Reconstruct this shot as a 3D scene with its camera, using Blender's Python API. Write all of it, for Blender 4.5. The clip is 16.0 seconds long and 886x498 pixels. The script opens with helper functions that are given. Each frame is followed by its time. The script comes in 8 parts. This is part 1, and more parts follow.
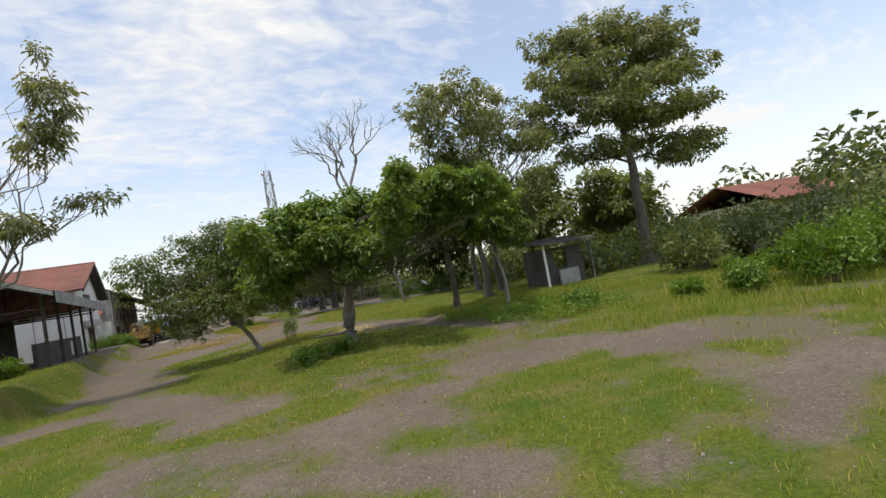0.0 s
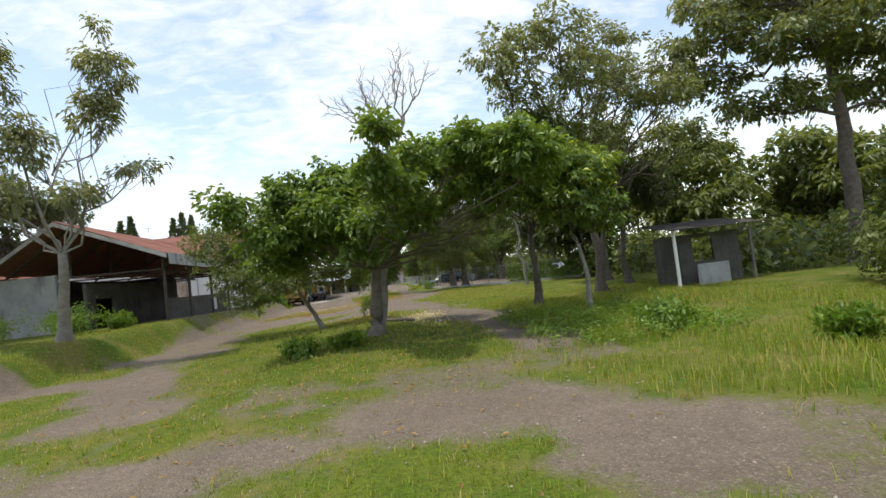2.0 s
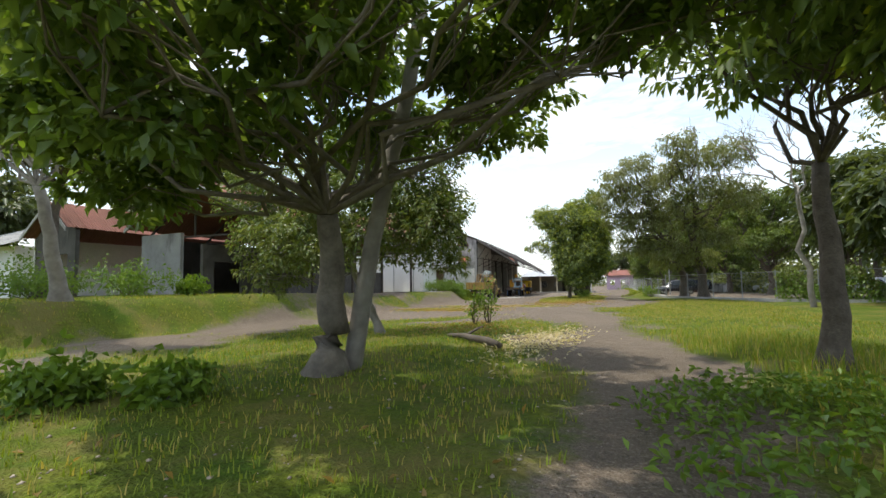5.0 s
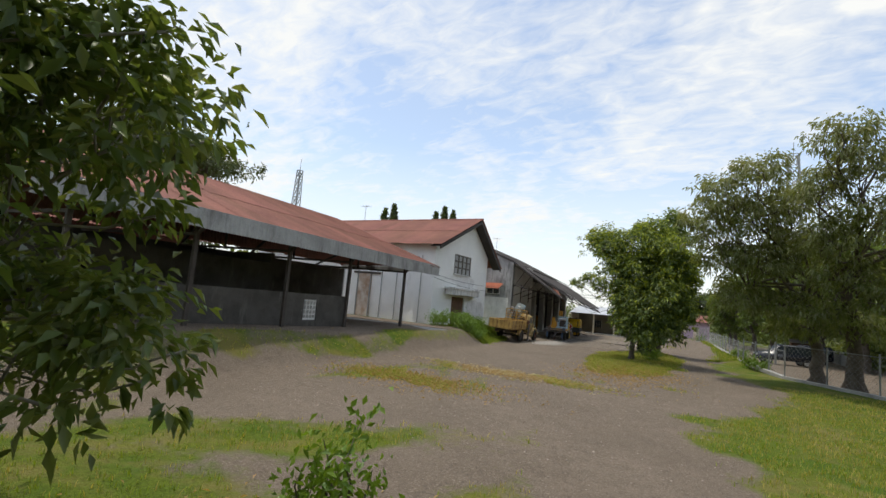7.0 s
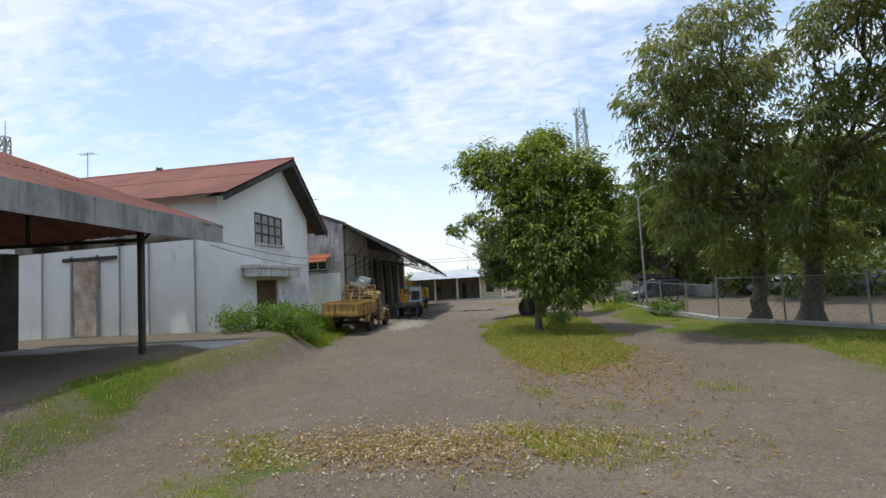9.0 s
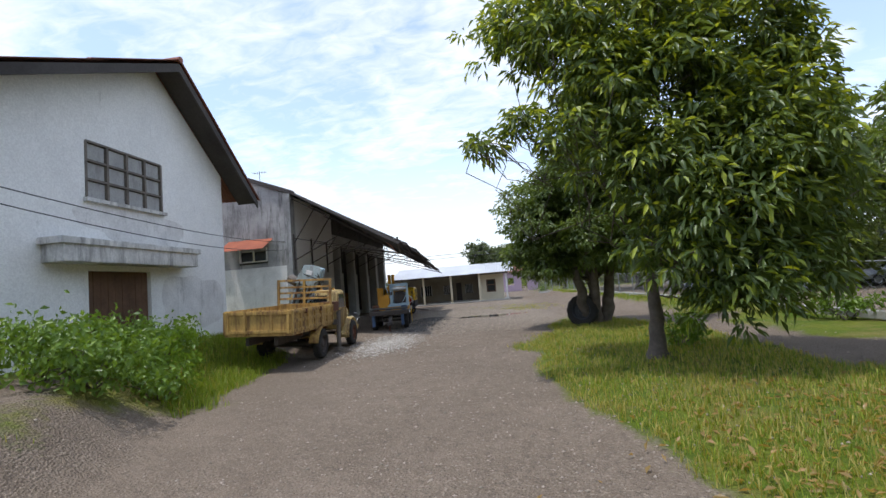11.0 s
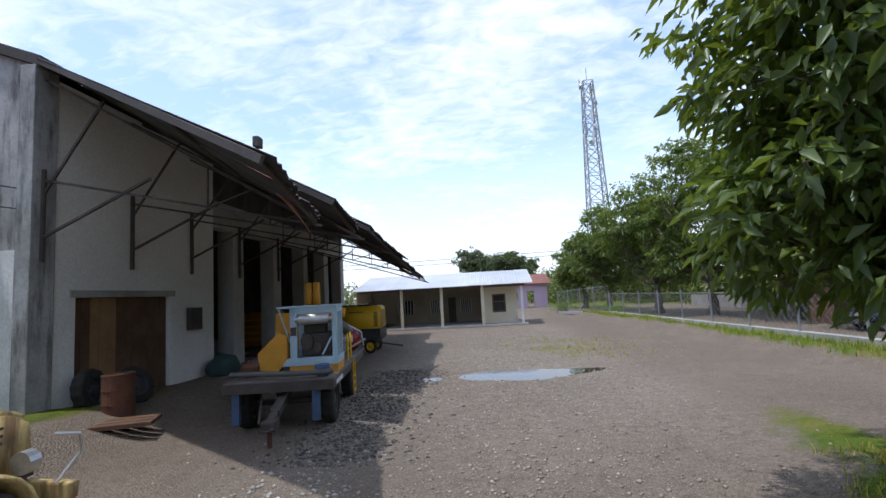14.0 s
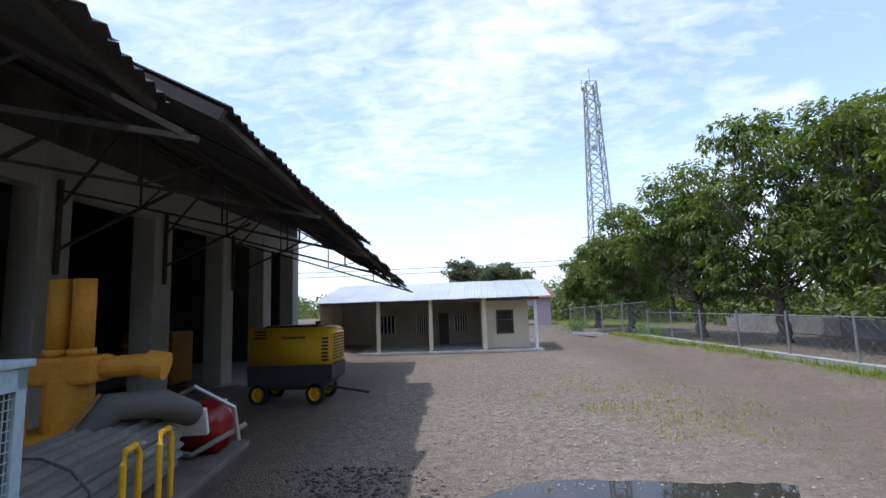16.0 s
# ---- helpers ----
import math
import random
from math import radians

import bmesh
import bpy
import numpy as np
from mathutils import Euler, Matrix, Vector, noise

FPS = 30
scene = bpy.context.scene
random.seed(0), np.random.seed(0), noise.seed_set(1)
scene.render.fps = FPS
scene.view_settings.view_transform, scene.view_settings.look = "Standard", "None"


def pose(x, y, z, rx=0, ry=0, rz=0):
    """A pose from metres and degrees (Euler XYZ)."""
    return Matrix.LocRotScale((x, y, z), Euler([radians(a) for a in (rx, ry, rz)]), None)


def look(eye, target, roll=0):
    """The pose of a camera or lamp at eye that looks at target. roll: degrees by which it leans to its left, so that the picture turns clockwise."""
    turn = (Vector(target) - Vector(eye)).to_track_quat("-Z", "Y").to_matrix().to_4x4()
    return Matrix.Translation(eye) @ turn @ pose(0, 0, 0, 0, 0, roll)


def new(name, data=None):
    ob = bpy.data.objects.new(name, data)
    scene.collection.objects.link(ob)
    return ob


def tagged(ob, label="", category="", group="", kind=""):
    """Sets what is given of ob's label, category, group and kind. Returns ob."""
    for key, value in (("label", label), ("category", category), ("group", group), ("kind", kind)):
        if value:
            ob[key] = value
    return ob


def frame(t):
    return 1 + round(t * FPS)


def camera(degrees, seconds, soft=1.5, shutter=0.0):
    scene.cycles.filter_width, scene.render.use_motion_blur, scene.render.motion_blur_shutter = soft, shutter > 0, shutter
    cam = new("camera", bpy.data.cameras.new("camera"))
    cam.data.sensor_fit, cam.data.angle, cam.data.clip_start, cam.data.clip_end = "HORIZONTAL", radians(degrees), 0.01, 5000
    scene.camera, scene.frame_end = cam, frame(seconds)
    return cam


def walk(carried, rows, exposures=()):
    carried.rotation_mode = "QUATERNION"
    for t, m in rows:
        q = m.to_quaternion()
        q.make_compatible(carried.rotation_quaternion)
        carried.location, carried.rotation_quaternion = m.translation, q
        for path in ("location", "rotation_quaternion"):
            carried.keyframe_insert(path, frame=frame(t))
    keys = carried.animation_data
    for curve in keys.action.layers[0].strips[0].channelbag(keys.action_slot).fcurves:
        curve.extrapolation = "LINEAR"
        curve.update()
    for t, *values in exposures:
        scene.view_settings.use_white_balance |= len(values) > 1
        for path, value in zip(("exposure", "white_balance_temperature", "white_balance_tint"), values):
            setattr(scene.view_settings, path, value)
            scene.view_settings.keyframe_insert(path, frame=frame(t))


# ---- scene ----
cam = camera(87.0, 16.0)
PATH = [
    (0, (0.256, -50.911, 2.499), (1.156, -49.127, 2.581), -10.62),
    (0.5, (1.531, -50.637, 2.392), (2.211, -48.758, 2.478), -9.59),
    (1, (2.844, -50.108, 2.348), (3.316, -48.166, 2.431), -8.10),
    (1.5, (4.474, -49.320, 2.328), (4.833, -47.353, 2.361), -8.77),
    (2, (6.318, -48.408, 2.170), (6.497, -46.418, 2.263), -6.92),
    (2.5, (7.764, -47.013, 1.834), (7.615, -45.032, 2.067), 0.28),
    (3, (8.710, -45.539, 1.468), (8.329, -43.592, 1.714), 0.96),
    (3.5, (9.467, -44.329, 1.175), (8.981, -42.401, 1.391), -2.29),
    (3.7, (9.656, -43.671, 1.068), (9.124, -41.757, 1.299), -2.08),
    (5.8, (9.508, -32.075, 2.015), (8.601, -30.298, 2.151), -2.70),
    (6, (9.174, -30.860, 2.200), (8.244, -29.095, 2.342), -2.70),
    (6.5, (8.475, -27.576, 2.598), (7.426, -25.884, 2.796), 4.10),
    (7, (7.408, -24.934, 2.786), (6.386, -23.229, 3.006), 5.20),
    (7.5, (5.779, -22.185, 2.792), (4.889, -20.415, 3.059), 5.70),
    (8, (3.906, -18.932, 2.727), (3.331, -17.026, 2.922), -1.40),
    (8.5, (2.588, -16.200, 2.643), (2.184, -14.247, 2.800), -2.50),
    (9, (1.398, -13.697, 2.617), (1.120, -11.721, 2.753), -3.30),
    (9.5, (0.683, -10.978, 2.370), (0.428, -8.998, 2.488), -3.40),
    (9.7, (0.529, -9.895, 2.258), (0.272, -7.915, 2.383), -3.60),
    (11.8, (-1.545, 1.827, 2.080), (-1.713, 3.814, 2.242), -4.51),
    (12, (-1.586, 2.841, 2.146), (-1.750, 4.827, 2.315), -3.81),
    (12.5, (-1.808, 5.578, 2.111), (-1.986, 7.559, 2.316), -2.33),
    (13, (-1.988, 8.078, 2.196), (-2.179, 10.055, 2.429), -1.16),
    (13.5, (-2.230, 10.234, 2.241), (-2.410, 12.212, 2.478), -1.36),
    (14, (-2.500, 12.144, 2.399), (-2.653, 14.129, 2.591), -3.11),
    (14.5, (-2.772, 14.143, 2.448), (-2.911, 16.128, 2.647), -3.09),
    (15, (-3.008, 16.074, 2.521), (-3.112, 18.064, 2.698), -4.64),
    (15.5, (-3.187, 18.072, 2.499), (-3.269, 20.061, 2.689), -4.21),
    (16, (-3.245, 19.775, 2.513), (-3.347, 21.758, 2.756), -1.99),
]
walk(cam, [(t, look(e, g, r)) for t, e, g, r in PATH], [(0, -0.04, 6800, 10.5), (1.5, 0.16, 6850, 9.5), (3, 0.54, 6250, 5.0), (3.7, 0.64, 6250, 4.5), (5.8, 0.34, 6900, 8.5), (6.6, 0.16, 6900, 9), (7.5, -0.16, 6450, 6.8), (8.2, -0.06, 6400, 6.8), (9, 0.04, 6300, 7), (12, 0.32, 6050, 13.5), (13, 0.28, 5950, 13), (16, 0.24, 5650, 12.5)])

# ---- world, sun ----
SUN_TO = Vector((-0.23, -0.14, 1.0)).normalized()
world = bpy.data.worlds.new("sky")
scene.world = world
world.use_nodes = True
wt = world.node_tree
wt.nodes.clear()


def wnode(kind, **kw):
    n = wt.nodes.new(kind)
    for k, v in kw.items():
        n.inputs[k].default_value = v
    return n


sky = wnode("ShaderNodeTexSky")
sky.sky_type = "NISHITA"
sky.sun_disc = False
sky.sun_elevation = math.asin(SUN_TO.z)
sky.sun_rotation = math.atan2(SUN_TO.x, SUN_TO.y)
sky.air_density, sky.dust_density, sky.ozone_density = 1.0, 0.7, 1.2
tc = wnode("ShaderNodeTexCoord")
sep = wnode("ShaderNodeSeparateXYZ")
wt.links.new(tc.outputs["Generated"], sep.inputs[0])
zc = wnode("ShaderNodeMath"); zc.operation = "MAXIMUM"; zc.inputs[1].default_value = 0.0
wt.links.new(sep.outputs[2], zc.inputs[0])
za = wnode("ShaderNodeMath"); za.operation = "ADD"; za.inputs[1].default_value = 0.22
wt.links.new(zc.outputs[0], za.inputs[0])
dx = wnode("ShaderNodeMath"); dx.operation = "DIVIDE"
dy = wnode("ShaderNodeMath"); dy.operation = "DIVIDE"
for d, i in ((dx, 0), (dy, 1)):
    wt.links.new(sep.outputs[i], d.inputs[0])
    wt.links.new(za.outputs[0], d.inputs[1])
flat = wnode("ShaderNodeCombineXYZ")
wt.links.new(dx.outputs[0], flat.inputs[0])
wt.links.new(dy.outputs[0], flat.inputs[1])
big = wnode("ShaderNodeTexNoise", Scale=1.1, Detail=6.0, Roughness=0.55, Distortion=0.3)
rip = wnode("ShaderNodeTexNoise", Scale=12.0, Detail=5.0, Roughness=0.6, Distortion=0.6)
mp = wnode("ShaderNodeMapping")
mp.inputs["Scale"].default_value = (0.75, 1.35, 1.0)
mp.inputs["Rotation"].default_value = (0, 0, 0.35)
wt.links.new(flat.outputs[0], mp.inputs[0])
wt.links.new(flat.outputs[0], big.inputs["Vector"])
wt.links.new(mp.outputs[0], rip.inputs["Vector"])
mx = wnode("ShaderNodeMath"); mx.operation = "MULTIPLY_ADD"; mx.inputs[1].default_value = 0.42
wt.links.new(rip.outputs[0], mx.inputs[0])
wt.links.new(big.outputs[0], mx.inputs[2])
ramp = wnode("ShaderNodeValToRGB")
ramp.color_ramp.elements[0].position, ramp.color_ramp.elements[0].color = 0.62, (0.24, 0.24, 0.24, 1)
ramp.color_ramp.elements[1].position, ramp.color_ramp.elements[1].color = 0.86, (0.97, 0.97, 0.97, 1)
wt.links.new(mx.outputs[0], ramp.inputs[0])
# heaped white clouds low in the sky
puff = wnode("ShaderNodeTexNoise", Scale=2.6, Detail=9.0, Roughness=0.5, Distortion=0.2)
pst = wnode("ShaderNodeMapping")
pst.inputs["Scale"].default_value = (1.0, 1.0, 2.2)
pst.inputs["Location"].default_value = (0.35, 0.1, 0.0)
wt.links.new(tc.outputs["Generated"], pst.inputs[0])
wt.links.new(pst.outputs[0], puff.inputs["Vector"])
pr = wnode("ShaderNodeMapRange")
pr.inputs["From Min"].default_value, pr.inputs["From Max"].default_value = 0.575, 0.68
wt.links.new(puff.outputs[0], pr.inputs["Value"])
heap = wnode("ShaderNodeMath"); heap.operation = "MAXIMUM"
wt.links.new(ramp.outputs[0], heap.inputs[0])
wt.links.new(pr.outputs[0], heap.inputs[1])
# haze towards the horizon
hz = wnode("ShaderNodeMapRange")
hz.inputs["From Min"].default_value, hz.inputs["From Max"].default_value = 0.0, 0.42
hz.inputs["To Min"].default_value, hz.inputs["To Max"].default_value = 0.95, 0.0
wt.links.new(sep.outputs[2], hz.inputs["Value"])
cov = wnode("ShaderNodeMath"); cov.operation = "MAXIMUM"
wt.links.new(heap.outputs[0], cov.inputs[0])
wt.links.new(hz.outputs[0], cov.inputs[1])
skm = wnode("ShaderNodeVectorMath"); skm.operation = "SCALE"; skm.inputs["Scale"].default_value = 0.235
wt.links.new(sky.outputs[0], skm.inputs[0])
mixc = wnode("ShaderNodeMix"); mixc.data_type = "RGBA"
wt.links.new(cov.outputs[0], mixc.inputs["Factor"])
wt.links.new(skm.outputs[0], mixc.inputs["A"])
mixc.inputs["B"].default_value = (0.97, 0.99, 1.01, 1)
bg = wnode("ShaderNodeBackground", Strength=1.0)
wt.links.new(mixc.outputs["Result"], bg.inputs["Color"])
wo = wnode("ShaderNodeOutputWorld")
wt.links.new(bg.outputs[0], wo.inputs[0])

sun = new("sun", bpy.data.lights.new("sun", "SUN"))
sun.data.energy, sun.data.angle, sun.data.color = 2.5, radians(1.0), (1.0, 0.95, 0.87)
sun.matrix_world = look((0, 0, 60), tuple(Vector((0, 0, 60)) - SUN_TO))
scene.view_settings.exposure = 0.0

# ---- materials ----
def mat(name, base, rough=0.8, metal=0.0, dark=None, scale=3.0, fine=40.0, bump=0.15, amount=0.6, island=0.0, spec=0.3, obj=0.0, stain=None, stain_at=0.62, streak=1.0):
    """A surface with large blotches (base to dark), fine grain, bump, optional per-piece variation and stains."""
    m = bpy.data.materials.new(name)
    m.use_nodes = True
    nt = m.node_tree
    n, l = nt.nodes, nt.links
    p = n["Principled BSDF"]
    p.inputs["Roughness"].default_value, p.inputs["Metallic"].default_value = rough, metal
    p.inputs["Specular IOR Level"].default_value = spec
    co = n.new("ShaderNodeTexCoord")
    dark = dark or tuple(c * 0.6 for c in base)
    a = n.new("ShaderNodeTexNoise")
    a.inputs["Scale"].default_value, a.inputs["Detail"].default_value, a.inputs["Roughness"].default_value = scale, 6, 0.65
    b = n.new("ShaderNodeTexNoise")
    b.inputs["Scale"].default_value, b.inputs["Detail"].default_value = fine, 3
    for t in (a, b):
        l.new(co.outputs["Object"], t.inputs["Vector"])
    r = n.new("ShaderNodeMapRange")
    r.inputs["From Min"].default_value, r.inputs["From Max"].default_value = 0.35, 0.7
    r.inputs["To Max"].default_value = amount
    l.new(a.outputs[0], r.inputs["Value"])
    mix = n.new("ShaderNodeMix"); mix.data_type = "RGBA"
    mix.inputs["A"].default_value, mix.inputs["B"].default_value = (*base, 1), (*dark, 1)
    l.new(r.outputs[0], mix.inputs["Factor"])
    col = mix.outputs["Result"]
    hsv = n.new("ShaderNodeHueSaturation")
    v = n.new("ShaderNodeMapRange")
    v.inputs["To Min"].default_value, v.inputs["To Max"].default_value = 0.75, 1.25
    l.new(b.outputs[0], v.inputs["Value"])
    l.new(v.outputs[0], hsv.inputs["Value"])
    l.new(col, hsv.inputs["Color"])
    col = hsv.outputs[0]
    if island or obj:
        h2 = n.new("ShaderNodeHueSaturation")
        if island:
            g = n.new("ShaderNodeNewGeometry"); src = g.outputs["Random Per Island"]
        else:
            g = n.new("ShaderNodeObjectInfo"); src = g.outputs["Random"]
        k = island or obj
        v2 = n.new("ShaderNodeMapRange")
        v2.inputs["To Min"].default_value, v2.inputs["To Max"].default_value = 1 - k, 1 + k
        l.new(src, v2.inputs["Value"])
        l.new(v2.outputs[0], h2.inputs["Value"])
        v3 = n.new("ShaderNodeMapRange")
        v3.inputs["To Min"].default_value, v3.inputs["To Max"].default_value = 0.5 + 0.03 * k, 0.5 - 0.05 * k
        l.new(src, v3.inputs["Value"])
        l.new(v3.outputs[0], h2.inputs["Hue"])
        l.new(col, h2.inputs["Color"])
        col = h2.outputs[0]
    if stain:
        s = n.new("ShaderNodeTexNoise")
        s.inputs["Scale"].default_value, s.inputs["Detail"].default_value, s.inputs["Roughness"].default_value = 1.0, 8, 0.7
        mpn = n.new("ShaderNodeMapping")
        mpn.inputs["Scale"].default_value = (1.3 * streak, 1.3 * streak, 0.35 * streak ** 0.5)
        l.new(co.outputs["Object"], mpn.inputs[0])
        l.new(mpn.outputs[0], s.inputs["Vector"])
        sr = n.new("ShaderNodeMapRange")
        sr.inputs["From Min"].default_value, sr.inputs["From Max"].default_value = stain_at - 0.08, stain_at + 0.08
        sr.inputs["To Max"].default_value = 0.85
        l.new(s.outputs[0], sr.inputs["Value"])
        sm = n.new("ShaderNodeMix"); sm.data_type = "RGBA"
        l.new(sr.outputs[0], sm.inputs["Factor"])
        l.new(col, sm.inputs["A"])
        sm.inputs["B"].default_value = (*stain, 1)
        col = sm.outputs["Result"]
    l.new(col, p.inputs["Base Color"])
    if bump:
        bp = n.new("ShaderNodeBump")
        bp.inputs["Strength"].default_value, bp.inputs["Distance"].default_value = bump, 0.02
        l.new(b.outputs[0], bp.inputs["Height"])
        l.new(bp.outputs[0], p.inputs["Normal"])
    return m


def leaf_mat(name, base, dark, island=0.35, rough=0.38):
    """Leaves: colour varies leaf by leaf, some light comes through."""
    m = mat(name, base, rough, 0, dark, 0.6, 8, 0, 0.8, island, spec=0.42)
    p = m.node_tree.nodes["Principled BSDF"]
    p.inputs["Subsurface Weight"].default_value = 0.0
    tr = m.node_tree.nodes.new("ShaderNodeBsdfTranslucent")
    tr.inputs["Color"].default_value = (min(1, base[0] * 1.9), min(1, base[1] * 1.7), base[2] * 0.7, 1)
    mx = m.node_tree.nodes.new("ShaderNodeMixShader")
    mx.inputs[0].default_value = 0.34
    out = m.node_tree.nodes["Material Output"]
    m.node_tree.links.new(p.outputs[0], mx.inputs[1])
    m.node_tree.links.new(tr.outputs[0], mx.inputs[2])
    m.node_tree.links.new(mx.outputs[0], out.inputs[0])
    return m


M_WHITE = mat("white_limewash", (0.87, 0.87, 0.85), 0.9, 0, (0.74, 0.74, 0.72), 0.7, 25, 0.12, 0.6, stain=(0.42, 0.42, 0.40), stain_at=0.69, streak=1.2)
M_WHITE2 = mat("shed_limewash", (0.84, 0.83, 0.80), 0.9, 0, (0.68, 0.67, 0.64), 0.6, 25, 0.12, 0.5)
M_WEATHER = mat("weathered_render", (0.46, 0.46, 0.45), 0.92, 0, (0.20, 0.20, 0.20), 0.8, 18, 0.25, 0.9, stain=(0.10, 0.10, 0.095), stain_at=0.57, streak=3.0)
M_PATCHY = mat("peeling_plaster", (0.74, 0.73, 0.70), 0.92, 0, (0.42, 0.42, 0.41), 1.6, 16, 0.3, 0.9, stain=(0.20, 0.19, 0.18), stain_at=0.57, streak=2.0)
M_WASH = mat("peeling_whitewash", (0.80, 0.79, 0.77), 0.92, 0, (0.58, 0.57, 0.55), 1.4, 16, 0.25, 0.8, stain=(0.33, 0.32, 0.30), stain_at=0.63, streak=2.2)
M_CONC = mat("concrete", (0.42, 0.41, 0.385), 0.9, 0, (0.25, 0.24, 0.225), 1.2, 30, 0.25, 0.8)
M_COLUMN = mat("column_plaster", (0.50, 0.49, 0.45), 0.9, 0, (0.33, 0.32, 0.29), 1.2, 30, 0.2, 0.7)
# dark brown with paler streaks, shared by inner, rear, half and hut walls
M_DARKWALL = mat("dark_blotched_wall", (0.13, 0.12, 0.108), 0.95, 0, (0.06, 0.056, 0.05), 1.0, 20, 0.3, 0.9, stain=(0.2, 0.19, 0.17), stain_at=0.64, streak=2.0)
M_TILE = mat("rusty_roof_sheet", (0.27, 0.12, 0.088), 0.8, 0, (0.17, 0.075, 0.06), 0.5, 12, 0.1, 0.8, obj=0.12)
M_ZINC = mat("galvanised_sheet", (0.62, 0.63, 0.64), 0.45, 0.35, (0.42, 0.42, 0.42), 0.4, 12, 0.05, 0.6, obj=0.06)
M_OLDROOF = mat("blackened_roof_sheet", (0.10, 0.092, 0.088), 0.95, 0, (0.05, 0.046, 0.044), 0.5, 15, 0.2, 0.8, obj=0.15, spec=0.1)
M_FASCIA = mat("grey_fascia", (0.42, 0.42, 0.41), 0.85, 0, (0.25, 0.25, 0.24), 0.9, 20, 0.15, 0.8, stain=(0.17, 0.165, 0.16), stain_at=0.58)
M_WOOD = mat("old_brown_wood", (0.17, 0.095, 0.055), 0.75, 0, (0.08, 0.045, 0.03), 2.0, 30, 0.2, 0.8)
M_WOODGREY = mat("weathered_timber", (0.20, 0.175, 0.15), 0.9, 0, (0.10, 0.09, 0.08), 2.0, 30, 0.2, 0.8)
M_DARKSTEEL = mat("rusty_dark_steel", (0.10, 0.085, 0.075), 0.75, 0.2, (0.055, 0.045, 0.04), 3, 30, 0.15, 0.8)
M_GALV = mat("galvanised_post", (0.30, 0.31, 0.31), 0.55, 0.5, (0.3, 0.3, 0.3), 3, 30, 0.05, 0.6)
M_CREAM = mat("cream_paint", (0.72, 0.64, 0.46), 0.8, 0, (0.58, 0.51, 0.36), 0.8, 25, 0.1, 0.6)
M_GLASSDARK = mat("dark_window", (0.03, 0.035, 0.04), 0.12, 0, (0.02, 0.02, 0.02), 1, 10, 0, 0.5, spec=0.5)
M_BARK = mat("bark", (0.17, 0.14, 0.115), 0.95, 0, (0.075, 0.062, 0.05), 4.0, 28, 0.7, 0.9)
M_BARKMID = mat("lichen_grey_bark", (0.225, 0.195, 0.16), 0.95, 0, (0.105, 0.09, 0.07), 3.5, 26, 0.6, 0.9)
M_BARKPALE = mat("pale_bark", (0.34, 0.31, 0.27), 0.95, 0, (0.17, 0.15, 0.13), 3.0, 24, 0.5, 0.9)
L_JACK = leaf_mat("jackfruit_leaf", (0.145, 0.220, 0.058), (0.095, 0.160, 0.042))
L_MANGO = leaf_mat("mango_leaf", (0.125, 0.185, 0.032), (0.08, 0.128, 0.026))
L_YOUNG = leaf_mat("young_mango_leaf", (0.30, 0.36, 0.035), (0.18, 0.26, 0.03))
L_MANGODARK = leaf_mat("old_mango_leaf", (0.112, 0.165, 0.046), (0.074, 0.118, 0.034))
L_OLIVE = leaf_mat("olive_leaf", (0.165, 0.205, 0.066), (0.105, 0.145, 0.045))
L_GREY = leaf_mat("grey_green_leaf", (0.22, 0.245, 0.14), (0.145, 0.17, 0.095))
L_DARK = leaf_mat("dark_leaf", (0.075, 0.105, 0.04), (0.045, 0.068, 0.028))
L_BUSH = leaf_mat("bright_bush_leaf", (0.15, 0.25, 0.035), (0.095, 0.18, 0.028))
L_DRY = leaf_mat("dry_leaf", (0.32, 0.22, 0.08), (0.22, 0.14, 0.06))
L_GRASS = leaf_mat("grass_blade", (0.200, 0.275, 0.028), (0.125, 0.190, 0.020), 0.4, 0.6)
L_GRASSDRY = leaf_mat("dry_grass_blade", (0.40, 0.35, 0.11), (0.27, 0.25, 0.06), 0.3, 0.7)
L_PALE = leaf_mat("bleached_leaf", (0.50, 0.46, 0.36), (0.36, 0.31, 0.22))

# ---- mesh helpers ----
def smooth(a, b, v):
    t = np.clip((v - a) / (b - a), 0, 1)
    return t * t * (3 - 2 * t)


def mesh_of(name, verts, faces, material, shade=False):
    me = bpy.data.meshes.new(name)
    me.from_pydata([tuple(v) for v in verts], [], [tuple(f) for f in faces])
    me.materials.append(material)
    if shade:
        me.polygons.foreach_set("use_smooth", [True] * len(me.polygons))
    me.update()
    return me


def part(name, bm, material, parent=None, label="", shade=False):
    """Links a bmesh as one mesh object, under parent if given."""
    me = bpy.data.meshes.new(name)
    bm.to_mesh(me)
    bm.free()
    me.materials.append(material)
    if shade:
        me.polygons.foreach_set("use_smooth", [True] * len(me.polygons))
    ob = new(name, me)
    if parent is not None:
        ob.parent = parent
    if label:
        tagged(ob, label)
    return ob


def part_data(name, me, parent=None, at=None, label=""):
    ob = new(name, me)
    if parent is not None:
        ob.parent = parent
    if at is not None:
        ob.matrix_local = at
    if label:
        tagged(ob, label)
    return ob


def empty(name, m, label, category, group="", kind=""):
    ob = new(name)
    ob.matrix_world = m
    ob.empty_display_size = 0.2
    return tagged(ob, label, category, group, kind)


